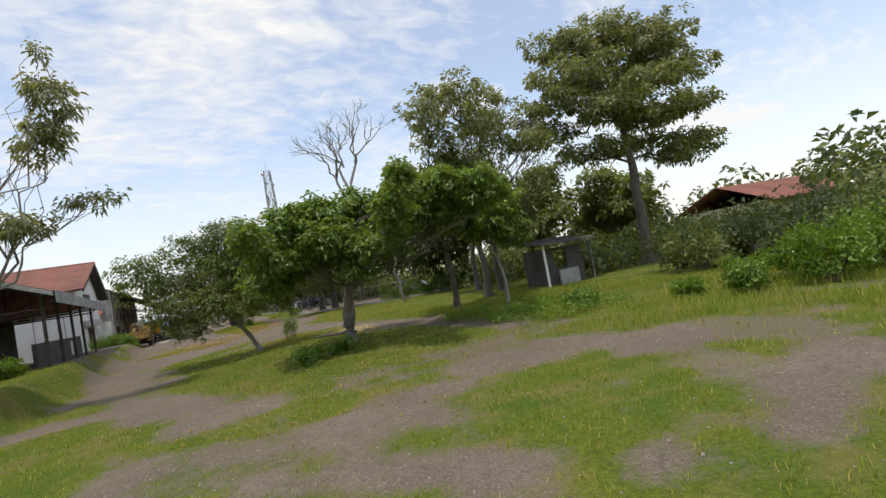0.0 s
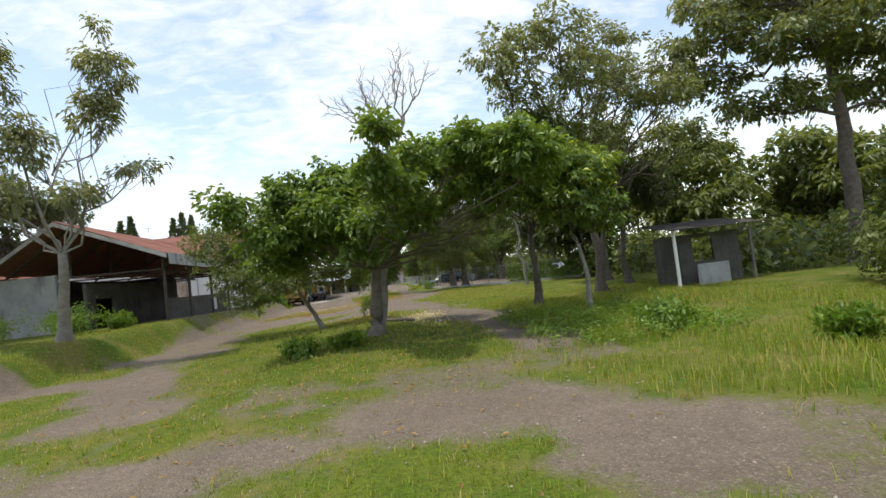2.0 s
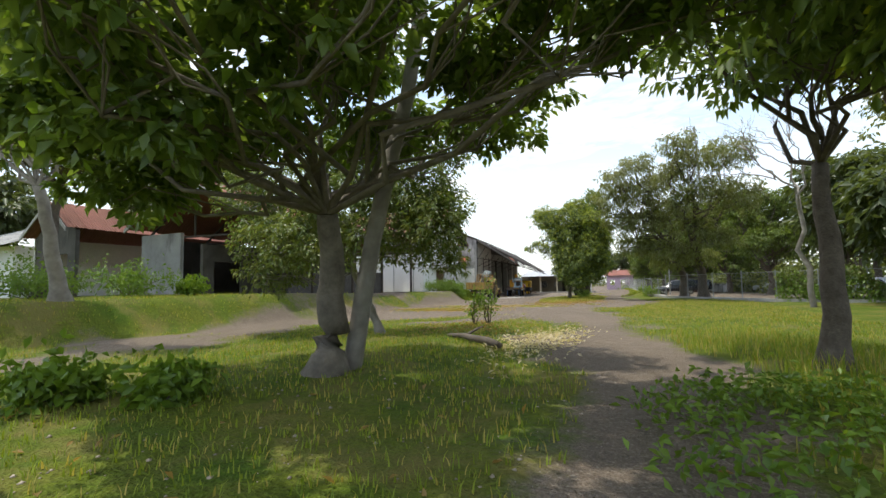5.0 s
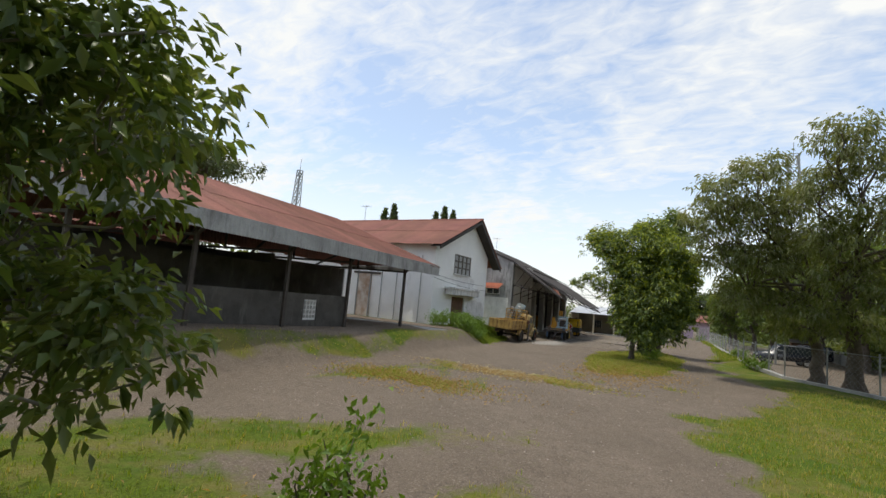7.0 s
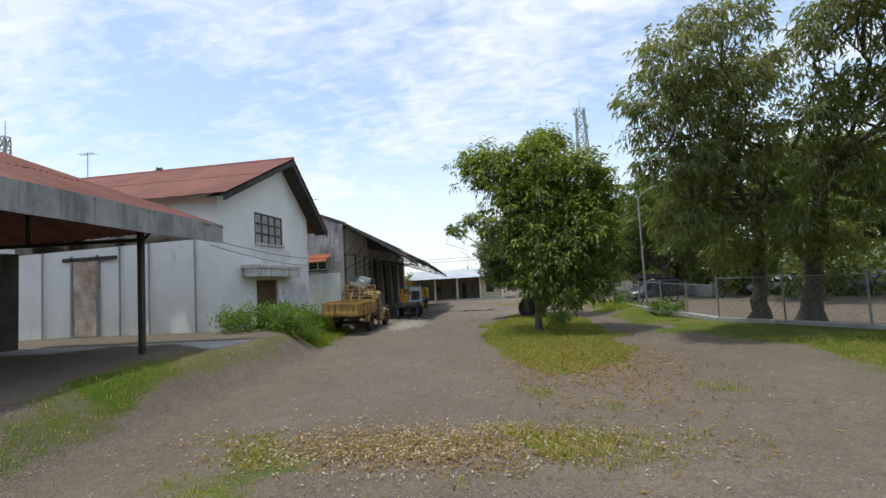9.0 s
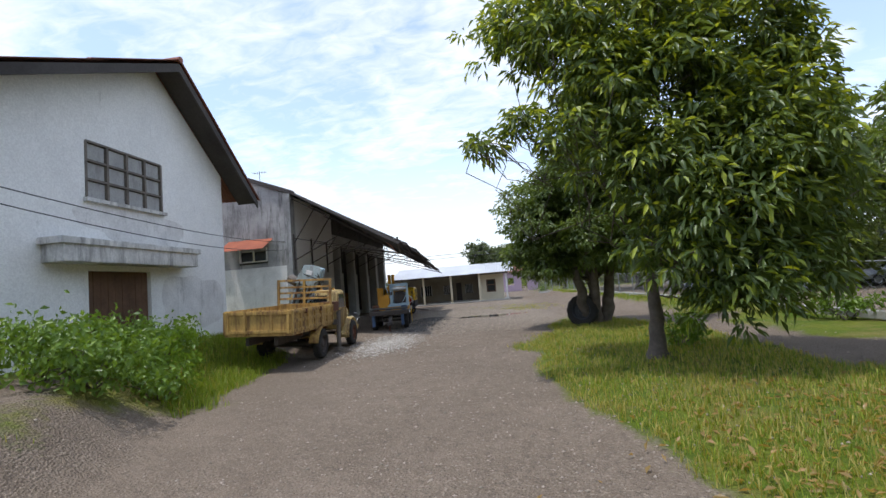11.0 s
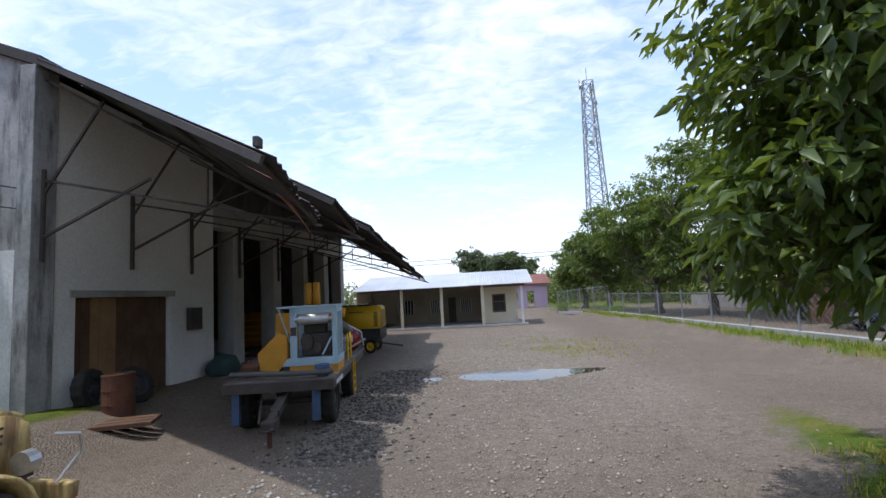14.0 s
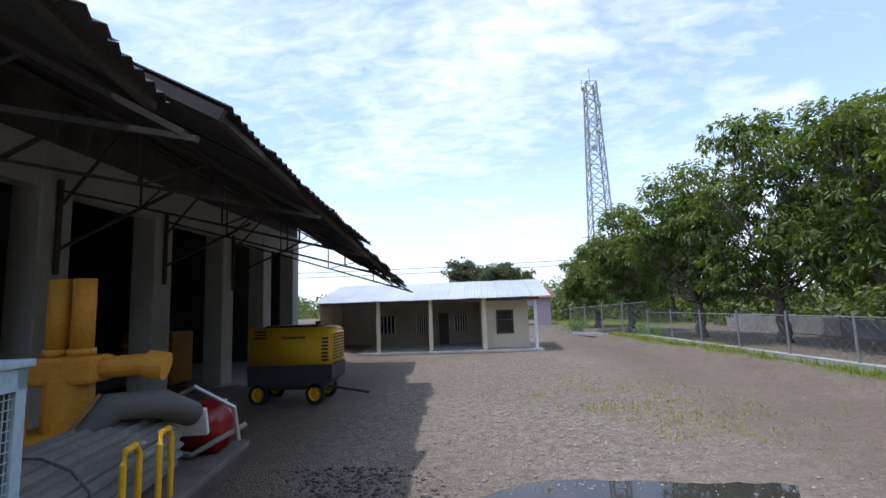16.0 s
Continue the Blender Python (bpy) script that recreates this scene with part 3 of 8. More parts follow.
def tree(base, trunk, r, blobs, leaves, size, aspect, leaf, label, seed, bark=None, clusters=None, spread=0.55, shell=0.32, droop=0.25, second=None, share=0.0, category="tree", name="tree", twigs=5, group="", up=0.0, dense=1.6, big=1.15, stout=1.0, bunch=30, plain=True, stems=()):
    """A tree. base: x, y. trunk: points from the ground (relative) to the fork. blobs: foliage masses as (x, y, z, rx, ry, rz[, weight]) relative to the base."""
    rng = np.random.default_rng(seed)
    leaves, size, spread = int(leaves * dense), size * big, spread * 1.15
    z0 = ground_z(*base) - 0.06
    bm = bmesh.new()
    tp = [Vector(p) for p in trunk]
    # flared foot
    pts, rad = [], []
    for i in range(len(tp) - 1):
        for k in range(4):
            t = k / 4
            h = (i + t) / (len(tp) - 1)
            pts.append(tp[i].lerp(tp[i + 1], t) + Vector((rng.normal(), rng.normal(), 0)) * r * 0.12 * (h > 0))
            rad.append(r * (1.0 - 0.42 * h) + r * 0.55 * max(0, 1 - h * 7))
    pts.append(tp[-1])
    rad.append(r * 0.58)
    tube(bm, pts, rad, 12)
    fork = tp[-1]
    # further stems that rise from the same stool
    for sx, sy, sr in stems:
        limb(bm, (sx * 0.9, sy * 0.9, 0), fork + Vector((sx * 2.2, sy * 2.2, 0.5)), sr * 1.25, sr * 0.7, rng, 7, 0.05, 0, 10)
    cl, cn, cw = [], [], []
    vol = np.array([(b[6] if len(b) > 6 else 1) * (b[3] * b[4] * b[5]) ** 0.72 for b in blobs])
    n_cl = clusters or int(leaves / bunch)
    for b, share_b in zip(blobs, vol / vol.sum()):
        c, rr = Vector(b[:3]), Vector(b[3:6])
        start = fork if c.z > fork.z * 0.8 else pts[len(pts) * 2 // 3]
        rl = r * 0.21 * min(1.2, 0.5 + rr.length / 5) * stout
        lp = limb(bm, start, c - Vector((0, 0, rr.z * 0.2)), rl * 1.15, rl * 0.45, rng, 6, 0.2)
        k = max(3, int(n_cl * share_b))
        dirs = rng.normal(0, 1, (k, 3))
        dirs[:, 2] = np.where(dirs[:, 2] < -1.1, -dirs[:, 2] * 0.6, dirs[:, 2])
        dirs /= np.linalg.norm(dirs, axis=1)[:, None]
        rad_k = rng.uniform(shell, 1.04, k) ** 0.8 * (1 + 0.16 * np.sin(dirs[:, 0] * 5.1 + seed) + 0.14 * np.sin(dirs[:, 1] * 6.3 + seed * 2 + dirs[:, 2] * 4))
        p = np.array(c) + dirs * np.array(rr) * rad_k[:, None]
        cl.append(p)
        cn.append(dirs)
        for j in rng.choice(k, min(k, twigs * 2), replace=False):
            s = lp[int(rng.integers(3, len(lp)))]
            limb(bm, s, Vector(p[j]), rl * 0.34, 0.012, rng, 4, 0.22, 0.0, 5)
    cl, cn = np.concatenate(cl), np.concatenate(cn)
    per = np.maximum(1, rng.poisson(leaves / len(cl), len(cl)))
    ids = np.repeat(np.arange(len(cl)), per)
    off = rng.normal(0, 1, (len(ids), 3))
    off /= np.linalg.norm(off, axis=1)[:, None] + 1e-9
    csize = rng.uniform(0.45, 1.25, len(cl))[ids][:, None]
    pos = cl[ids] + off * csize * spread * (0.1 + 0.75 * rng.random((len(ids), 1))) * np.array([1, 1, 0.7])
    nrm = cn[ids] * 0.5 + off * 0.35 + np.array([0, 0, 0.75])
    way = off * 0.9 + cn[ids] * 0.55
    ok = pos[:, 2] > 0.25
    me = leaf_mesh("crown", pos[ok], nrm[ok], size, aspect, leaf, rng, droop, second, share, up, way[ok], plain)
    top = empty(name, Matrix.Translation((base[0], base[1], z0)), label, category, group)
    part("trunk", bm, bark or M_BARK, top, "", True)
    part_data("crown", me, top)
    return top

# ---- trees, place by place ----
def around(n, cx, cy, cz, R, H, r, seed, flat=0.8):
    """Foliage masses set irregularly in a round crown."""
    g = np.random.default_rng(seed)
    out = [(cx, cy, cz, R * 0.62, R * 0.62, H * 0.6, 1.2)]
    for i in range(n):
        a = 2 * math.pi * (i + g.uniform(-0.3, 0.3)) / n
        e = g.uniform(-0.75, 0.85)
        q = math.sqrt(max(0.1, 1 - e * e))
        out.append((cx + math.cos(a) * R * 0.62 * q, cy + math.sin(a) * R * 0.62 * q, cz + e * H * 0.62, r * g.uniform(0.8, 1.2), r * g.uniform(0.8, 1.2), r * flat * g.uniform(0.8, 1.15)))
    return out


def from_base(base, blobs):
    """Foliage masses given in the world, made relative to the tree's base."""
    return [(b[0] - base[0], b[1] - base[1], *b[2:]) for b in blobs]


# jackfruit trees by the lane
JACK = (5.1, -31.2)
tree(JACK, [(0, 0, 0), (0.08, 0.05, 0.7), (0.1, 0.0, 1.4), (0.25, -0.3, 2.4)], 0.27,
     from_base(JACK, [(1.5, -34.6, 4.5, 0.75, 0.75, 0.6, 0.8), (2.3, -33.6, 3.7, 1.1, 1.0, 0.7), (3.0, -33.2, 4.9, 1.0, 1.0, 0.8), (4.2, -34.2, 4.1, 1.0, 0.9, 0.8), (4.6, -33.0, 5.3, 1.0, 1.0, 0.7),
      (6.1, -37.3, 5.6, 0.45, 0.5, 0.5, 1.3), (5.8, -36.5, 4.9, 0.5, 0.5, 0.5, 1.2), (6.3, -35.8, 4.5, 0.7, 0.7, 0.6), (7.0, -34.8, 5.4, 0.8, 0.8, 0.7), (5.6, -35.0, 3.6, 0.8, 0.8, 0.5, 0.7),
      (6.2, -32.2, 5.4, 1.2, 1.2, 0.8), (4.6, -30.2, 5.4, 1.4, 1.3, 0.9), (3.0, -30.6, 4.4, 1.2, 1.2, 0.8), (8.6, -35.2, 5.5, 1.0, 1.0, 0.8), (9.8, -36.0, 5.2, 1.0, 1.0, 0.8, 1.2), (9.4, -34.0, 4.8, 1.1, 1.1, 0.8, 1.2),
      (10.8, -34.4, 5.0, 0.9, 0.9, 0.8), (10.7, -31.8, 4.7, 1.2, 1.2, 0.8), (9.0, -31.4, 5.0, 1.2, 1.2, 0.9), (9.6, -31.6, 4.2, 0.6, 0.6, 0.35), (6.6, -27.8, 4.6, 1.0, 0.9, 0.45, 1.0), (5.2, -28.6, 4.55, 1.1, 0.9, 0.45, 1.0), (4.0, -28.6, 4.4, 0.9, 0.9, 0.45, 0.9), (7.4, -28.9, 5.0, 1.0, 1.0, 0.5), (7.6, -31.2, 4.4, 0.9, 0.9, 0.6), (3.6, -32.4, 3.7, 1.0, 1.0, 0.7), (5.0, -33.8, 3.1, 0.9, 0.9, 0.5, 0.8), (6.6, -33.6, 4.0, 1.0, 1.0, 0.7), (2.2, -32.2, 3.0, 0.9, 0.9, 0.7), (8.2, -33.0, 5.6, 1.0, 1.0, 0.7)]),
     24000, 0.2, 0.55, L_JACK, "leafy jackfruit tree with forked trunk in rough grass", 3, M_BARKMID, stout=0.85, spread=0.34, share=0.2, second=L_BUSH, droop=0.12, twigs=4, dense=1.75, big=1.0, bunch=20, plain=False)
tree((2.1, -24.75), [(0, 0, 0), (-0.35, 0.02, 0.8), (-0.95, 0.0, 1.9), (-1.1, 0.05, 2.6)], 0.13,
     [(-1.0, 0, 4.2, 2.0, 2.0, 1.5), (-3.2, 0.2, 3.8, 1.6, 1.6, 1.3), (1.0, 0.2, 4.1, 1.5, 1.5, 1.5), (-0.6, 0.2, 6.0, 1.6, 1.6, 1.1), (1.9, -0.2, 3.2, 0.9, 0.9, 1.0, 1.6), (-2.6, -0.5, 2.9, 1.1, 1.1, 0.7, .8), (1.6, 0.4, 5.6, 1.1, 1.0, 0.8), (1.5, 1.3, 3.8, 1.0, 0.8, 1.0), (1.7, 1.5, 2.3, 0.5, 0.45, 0.8, 1.4), (-4.6, -0.6, 4.6, 1.4, 1.4, 1.2), (-2.2, 0.3, 5.6, 1.5, 1.4, 1.0), (0.7, 2.0, 4.4, 0.5, 0.5, 0.5, 0.6), (0.4, 1.0, 2.6, 0.9, 0.8, 0.7), (0.2, -1.0, 3.0, 1.0, 0.9, 0.6), (-3.0, -1.3, 1.9, 0.9, 0.9, 0.8), (-2.0, -1.6, 2.8, 1.1, 1.1, 0.9), (-3.6, -1.2, 3.0, 1.0, 1.0, 0.9), (-0.9, -1.5, 2.4, 0.9, 0.9, 0.6)],
     17500, 0.145, 0.44, L_OLIVE, "leaning tree with dark drooping leaves in grass", 5, M_BARKPALE, spread=0.34, second=L_MANGODARK, share=0.7, droop=0.3, dense=2.2, big=1.0, bunch=18)
tree((13.0, -31.6), [(0, 0, 0), (0.05, 0, 1.4), (-0.1, 0.1, 2.6)], 0.11,
     [(-0.2, 0, 4.2, 1.5, 1.5, 1.2), (0.6, 0.3, 5.4, 1.4, 1.4, 1.0), (-0.9, 0.2, 5.7, 1.3, 1.3, 1.0), (0.9, -0.3, 3.6, 0.9, 0.9, 0.7)],
     4500, 0.2, 0.5, L_JACK, "young jackfruit tree with thin trunk", 8, M_BARKPALE, spread=0.36, second=L_YOUNG, share=0.12)
tree((12.2, -27.6), [(0, 0, 0), (0.1, 0, 1.8), (0.1, 0.2, 3.4)], 0.2, around(9, 0.2, 0, 6.2, 3.2, 2.6, 1.5, 12),
     6500, 0.22, 0.5, L_JACK, "dense jackfruit tree with hanging foliage", 12, M_BARK, spread=0.45, second=L_MANGO, share=0.1)
tree((17.2, -23.0), [(0, 0, 0), (0.2, 0.1, 2.2), (0.1, 0.4, 4.2)], 0.3,
     from_base((17.2, -23.0), [(11.2, -29.6, 10.6, 1.3, 1.3, 1.1), (12.6, -29.0, 11.6, 1.5, 1.4, 1.1), (12.4, -28.4, 9.2, 1.6, 1.5, 1.2), (14.4, -28.6, 12.2, 1.5, 1.5, 1.0), (15.6, -28.0, 10.6, 1.7, 1.6, 1.3), (14.0, -27.2, 8.2, 1.7, 1.7, 1.2), (17.4, -26.4, 12.4, 1.6, 1.6, 1.1), (18.4, -25.4, 10.0, 1.8, 1.8, 1.3), (16.6, -25.6, 8.0, 1.8, 1.8, 1.2), (15.4, -24.6, 6.2, 1.6, 1.6, 1.0), (19.8, -23.4, 12.0, 1.7, 1.7, 1.2), (19.4, -22.0, 8.0, 1.8, 1.8, 1.2), (13.6, -26.2, 5.6, 1.3, 1.3, 0.9), (20.2, -27.2, 9.4, 1.6, 1.6, 1.2), (21.4, -26.2, 7.2, 1.6, 1.6, 1.1), (21.6, -25.6, 11.8, 1.6, 1.6, 1.2), (18.8, -28.4, 7.0, 1.2, 1.2, 0.9)]),
     11500, 0.22, 0.42, L_OLIVE, "tall tree with airy grey-green crown", 21, M_BARK, spread=0.5, second=L_GREY, share=0.5, bunch=24, stout=1.2)
tree((20.4, -20.0), [(0, 0, 0), (-0.3, 0.1, 1.8), (0.2, 0.4, 3.6)], 0.24, around(7, 0, 0, 6.0, 3.6, 2.4, 1.5, 22),
     6500, 0.22, 0.5, L_DARK, "dark shady tree behind a hut", 22, M_BARK, spread=0.5)
tree((30.5, -25.5), [(0, 0, 0), (0.1, 0, 4.0), (0.2, 0, 8.0), (0.1, 0.1, 11.5)], 0.42,
     [(x, y, z, a, a * 0.9, h) for x, y, z, a, h in ((0, 0, 18.5, 3.2, 1.3), (-4, 1, 17.4, 3.0, 1.0), (4.2, -1, 18.2, 3.2, 1.1), (-5.5, -1, 14.3, 3.2, 0.9), (5.5, 1, 15.2, 3.4, 1.0), (0.5, 2, 15.4, 3.5, 1.0), (-3, -2, 11.6, 3.2, 0.8), (4, -1.5, 11.8, 3.6, 0.9), (-6.5, 1, 10.8, 2.4, 0.7), (7.2, 0, 12.0, 2.2, 0.8), (0, -3, 13.2, 3.0, 0.8), (2.5, 1, 9.6, 3.2, 0.7), (-3.5, 0.5, 9.2, 2.8, 0.9), (5.5, -0.5, 8.4, 3.0, 0.9), (-6.4, -0.6, 12.6, 2.6, 0.9), (6.8, 0.5, 17.2, 2.6, 1.0), (1.0, -1.5, 11.0, 3.0, 0.8), (8.6, -1, 15.6, 2.6, 0.9), (9.2, 0.5, 9.8, 2.6, 0.8), (-1.5, 0, 16.8, 3.0, 1.0), (3, -2, 16.6, 2.8, 1.0))],
     24000, 0.3, 0.45, L_OLIVE, "tall spreading tree with layered canopy", 31, M_BARK, spread=0.7, second=L_GREY, share=0.5, twigs=6)


def bare_tree(base, stem, bough, seed, lean, label):
    rng = np.random.default_rng(seed)
    bm = bmesh.new()
    def grow(p, d, ln, r, depth):
        q = p + d * ln
        limb(bm, p, q, r, r * 0.62, rng, 4, 0.16, 0, 6 if depth < 2 else 4)
        if depth >= 5:
            return
        for k in range(3 if depth < 3 else 2):
            e = (d + Vector((rng.normal(), rng.normal(), rng.normal() * 0.5 + 0.25)) * 0.55).normalized()
            grow(q - d * ln * rng.uniform(0, 0.3), e, ln * rng.uniform(0.58, 0.8), r * 0.58, depth + 1)
    up = Vector(lean).normalized()
    limb(bm, (0, 0, 0), up * stem, 0.16, 0.1, rng, 6, 0.05)
    for _ in range(3):
        grow(up * stem * rng.uniform(0.82, 1.0), (up + Vector((rng.normal(), rng.normal(), 0.3)) * 0.35).normalized(), bough, 0.075, 1)
    top = empty("bare_tree", Matrix.Translation((*base, ground_z(*base) - 0.05)), label, "tree")
    part("trunk", bm, M_BARKPALE, top, "", True)
    return top


tree((21.5, -14.5), [(0, 0, 0), (-0.1, 0.1, 2.4), (0.2, 0.1, 4.6)], 0.26, around(11, 0, 0, 8.6, 4.2, 5.0, 1.8, 24),
     10000, 0.24, 0.45, L_OLIVE, "tall olive-green tree with airy crown", 24, M_BARK, spread=0.5, second=L_GREY, share=0.4)
bare_tree((5.2, -30.7), 6.9, 1.7, 4, (0.2, 0.03, 1), "leafless dead tree with pale twigs beside the jackfruit")
bare_tree((17.6, -5.6), 6.4, 2.6, 11, (-0.08, -0.1, 1), "leafless dead tree by the fence")

# gaunt trees in front of the open sheds
tree((-7.4, -28.4), [(0, 0, 0), (0.5, -0.5, 1.6), (1.0, -1.2, 3.4)], 0.24,
     [(-1.2, -1.8, 10.4, 1.2, 1.2, 1.7), (-2.4, -2.2, 7.6, 1.2, 1.2, 1.4), (0.6, -2.0, 7.4, 0.8, 0.8, 1.2), (3.6, -1.9, 10.0, 0.8, 0.8, 1.0), (3.2, -2.0, 8.2, 0.8, 0.8, 1.0), (4.2, -1.8, 6.2, 0.9, 0.8, 0.3, .6), (-4.0, -2.4, 10.0, 1.3, 1.3, 1.8), (3.5, -2.0, 11.6, .35, .35, .6, .4), (-0.6, -2.2, 5.4, 1.0, 1.0, 0.8), (2.2, -2.0, 5.4, 0.8, 0.8, 0.5)],
     7500, 0.2, 0.33, L_GREY, "gaunt thin-leaved tree with sparse grey foliage", 41, M_BARKPALE, spread=0.42, droop=0.6, twigs=7, bunch=16, stout=1.1)
tree((-13.5, -31.0), [(0, 0, 0), (0.1, 0, 2.6), (0.2, 0.2, 5.0)], 0.3, around(8, 0, 0, 9.5, 4.0, 4.4, 1.7, 43),
     8000, 0.22, 0.35, L_GREY, "tall sparse grey-green tree", 43, M_BARKPALE, spread=0.6, droop=0.5, twigs=6)
tree((-24.0, -10.0), [(0, 0, 0), (0.1, 0, 3.0), (0.2, 0.2, 6.0)], 0.35, around(11, 0, 0, 9.8, 7.0, 2.6, 2.4, 44, 0.5),
     9000, 0.26, 0.4, L_DARK, "dark flat-topped tree behind the sheds", 44, spread=0.6)

tree((-16.8, -24.2), [(0, 0, 0), (0.1, 0, 3.0), (0.2, 0.2, 5.6)], 0.3, around(10, 0, 0, 7.6, 4.4, 2.2, 1.7, 46, 0.55),
     9000, 0.2, 0.4, L_OLIVE, "dark umbrella-shaped tree beside the shed", 46, spread=0.5)

# mango trees on the grass island
tree((2.5, 8.4), [(0, 0, 0), (0.08, 0, 0.9), (0.05, 0.05, 2.0)], 0.19,
     [(0.4, -0.9, 5.6, 2.0, 1.6, 1.7), (1.9, -1.3, 4.2, 1.7, 1.4, 1.6), (0.9, -1.9, 3.0, 1.5, 1.0, 1.2), (0.2, -0.6, 7.6, 2.0, 1.6, 1.2), (2.2, -0.3, 6.8, 1.6, 1.5, 1.3), (-1.7, -0.4, 7.3, 1.4, 1.2, 1.2), (-2.3, 0.2, 8.2, 1.1, 1.0, 0.8, 0.7), (2.7, 0.2, 4.9, 1.4, 1.3, 1.4), (1.0, 0.4, 8.7, 1.3, 1.2, 0.8), (2.0, -1.5, 1.9, 1.2, 0.9, 1.0), (0.9, -1.9, 1.5, 1.0, 0.7, 0.8), (-0.8, -1.3, 5.9, 1.1, 1.0, 1.0), (-1.5, -1.5, 5.0, 0.8, 0.7, 0.35, 0.5), (-0.2, -1.7, 3.9, 1.2, 0.9, 1.2), (0.0, -1.7, 2.3, 0.9, 0.7, 0.8), (2.9, -0.6, 3.2, 1.2, 1.1, 1.1), (3.0, -0.4, 6.0, 1.1, 1.1, 1.0), (-3.5, -1.6, 4.75, 0.5, 0.5, 0.25, 0.9), (-2.6, -1.4, 5.1, 0.6, 0.6, 0.3, 0.9), (-2.0, -1.7, 4.6, 0.5, 0.5, 0.25, 0.9)],
     19000, 0.24, 0.3, L_MANGODARK, "bushy mango tree with fresh yellow-green leaves", 51, stout=0.55, spread=0.36, second=L_YOUNG, share=0.24, droop=0.35, dense=2.0, big=1.0, bunch=17)
tree((2.8, 16.2), [(0, 0, 0), (0.05, 0, 0.8), (0.0, 0.05, 1.7)], 0.3,
     [(-1.9, 0, 4.4, 1.6, 1.7, 1.5), (-2.1, 0.3, 2.9, 1.2, 1.3, 0.9), (-0.6, -0.5, 5.6, 1.5, 1.6, 1.3), (0.4, 0.8, 3.2, 2.2, 2.2, 1.3), (1.3, -0.6, 4.6, 1.6, 1.7, 1.5), (1.0, 0.5, 7.2, 1.6, 1.7, 1.6), (1.4, 0, 9.2, 1.3, 1.4, 1.3), (1.9, 0, 6.2, 1.3, 1.5, 1.4), (0.4, 0, 8.6, 1.1, 1.1, 1.2), (1.3, 0, 10.8, 1.0, 1.0, 0.9), (1.9, 0.4, 3.4, 1.2, 1.3, 1.1), (-1.6, -0.3, 2.4, 1.1, 1.1, 0.7), (1.0, -0.6, 2.6, 1.3, 1.2, 0.7), (0.3, 1.6, 4.6, 1.5, 1.2, 1.5), (-0.2, -1.6, 3.4, 1.3, 1.1, 1.0)],
     27000, 0.2, 0.38, L_MANGODARK, "large mango tree with dense dark foliage", 52, spread=0.36, second=L_MANGO, share=0.4, droop=0.3, dense=2.3, big=1.0, bunch=20, stems=((-0.28, -0.22, 0.2), (0.34, -0.1, 0.22), (0.1, 0.3, 0.2), (0.02, -0.34, 0.16)))

# big trees by the fence
TALL_A, TALL_B = (12.2, 9.0), (13.6, 7.8)
tree(TALL_A, [(0, 0, 0), (0.0, -0.5, 2.0), (-0.8, -2.2, 4.6)], 0.36,
     from_base(TALL_A, [(6.6, 3.0, 8.0, 1.2, 1.2, 1.2), (7.4, 2.8, 9.6, 1.4, 1.4, 1.1), (9.0, 2.6, 10.8, 1.4, 1.4, 0.9), (8.8, 3.8, 8.6, 1.7, 1.7, 1.2), (7.4, 4.0, 6.4, 1.3, 1.3, 1.2), (9.2, 4.8, 6.4, 1.7, 1.7, 1.3), (8.2, 5.2, 4.5, 1.3, 1.3, 1.1), (10.0, 6.4, 4.4, 1.5, 1.5, 1.1), (10.4, 4.6, 9.4, 1.5, 1.5, 1.2), (10.8, 5.4, 7.4, 1.4, 1.4, 1.2), (11.0, 7.4, 3.2, 1.4, 1.4, 0.8)]),
     15000, 0.22, 0.28, L_OLIVE, "tall tree with drooping narrow leaves", 61, spread=0.42, second=L_GREY, share=0.45, droop=0.8, dense=1.25, big=1.0, bunch=15, stout=1.1)
tree(TALL_B, [(0, 0, 0), (-0.1, -0.8, 2.4), (-0.9, -3.0, 5.2)], 0.4,
     from_base(TALL_B, [(11.8, -0.2, 11.2, 1.3, 1.3, 1.0), (13.0, 0.4, 10.2, 1.6, 1.6, 1.2), (11.4, 1.6, 9.6, 1.3, 1.3, 1.1), (13.8, 1.4, 8.0, 1.8, 1.8, 1.3), (11.8, 2.6, 7.4, 1.4, 1.4, 1.2), (12.8, 3.6, 5.8, 1.7, 1.7, 1.2), (14.4, 3.4, 4.6, 1.7, 1.7, 1.1), (12.0, 5.0, 4.0, 1.3, 1.3, 0.9), (15.2, 1.8, 10.6, 1.7, 1.7, 1.3), (15.8, 3.0, 7.6, 1.7, 1.7, 1.4), (13.4, 6.2, 3.3, 1.5, 1.5, 0.8)]),
     15000, 0.22, 0.28, L_OLIVE, "tall tree with heavy drooping crown", 62, spread=0.42, second=L_GREY, share=0.45, droop=0.8, dense=1.25, big=1.0, bunch=15, stout=1.1)
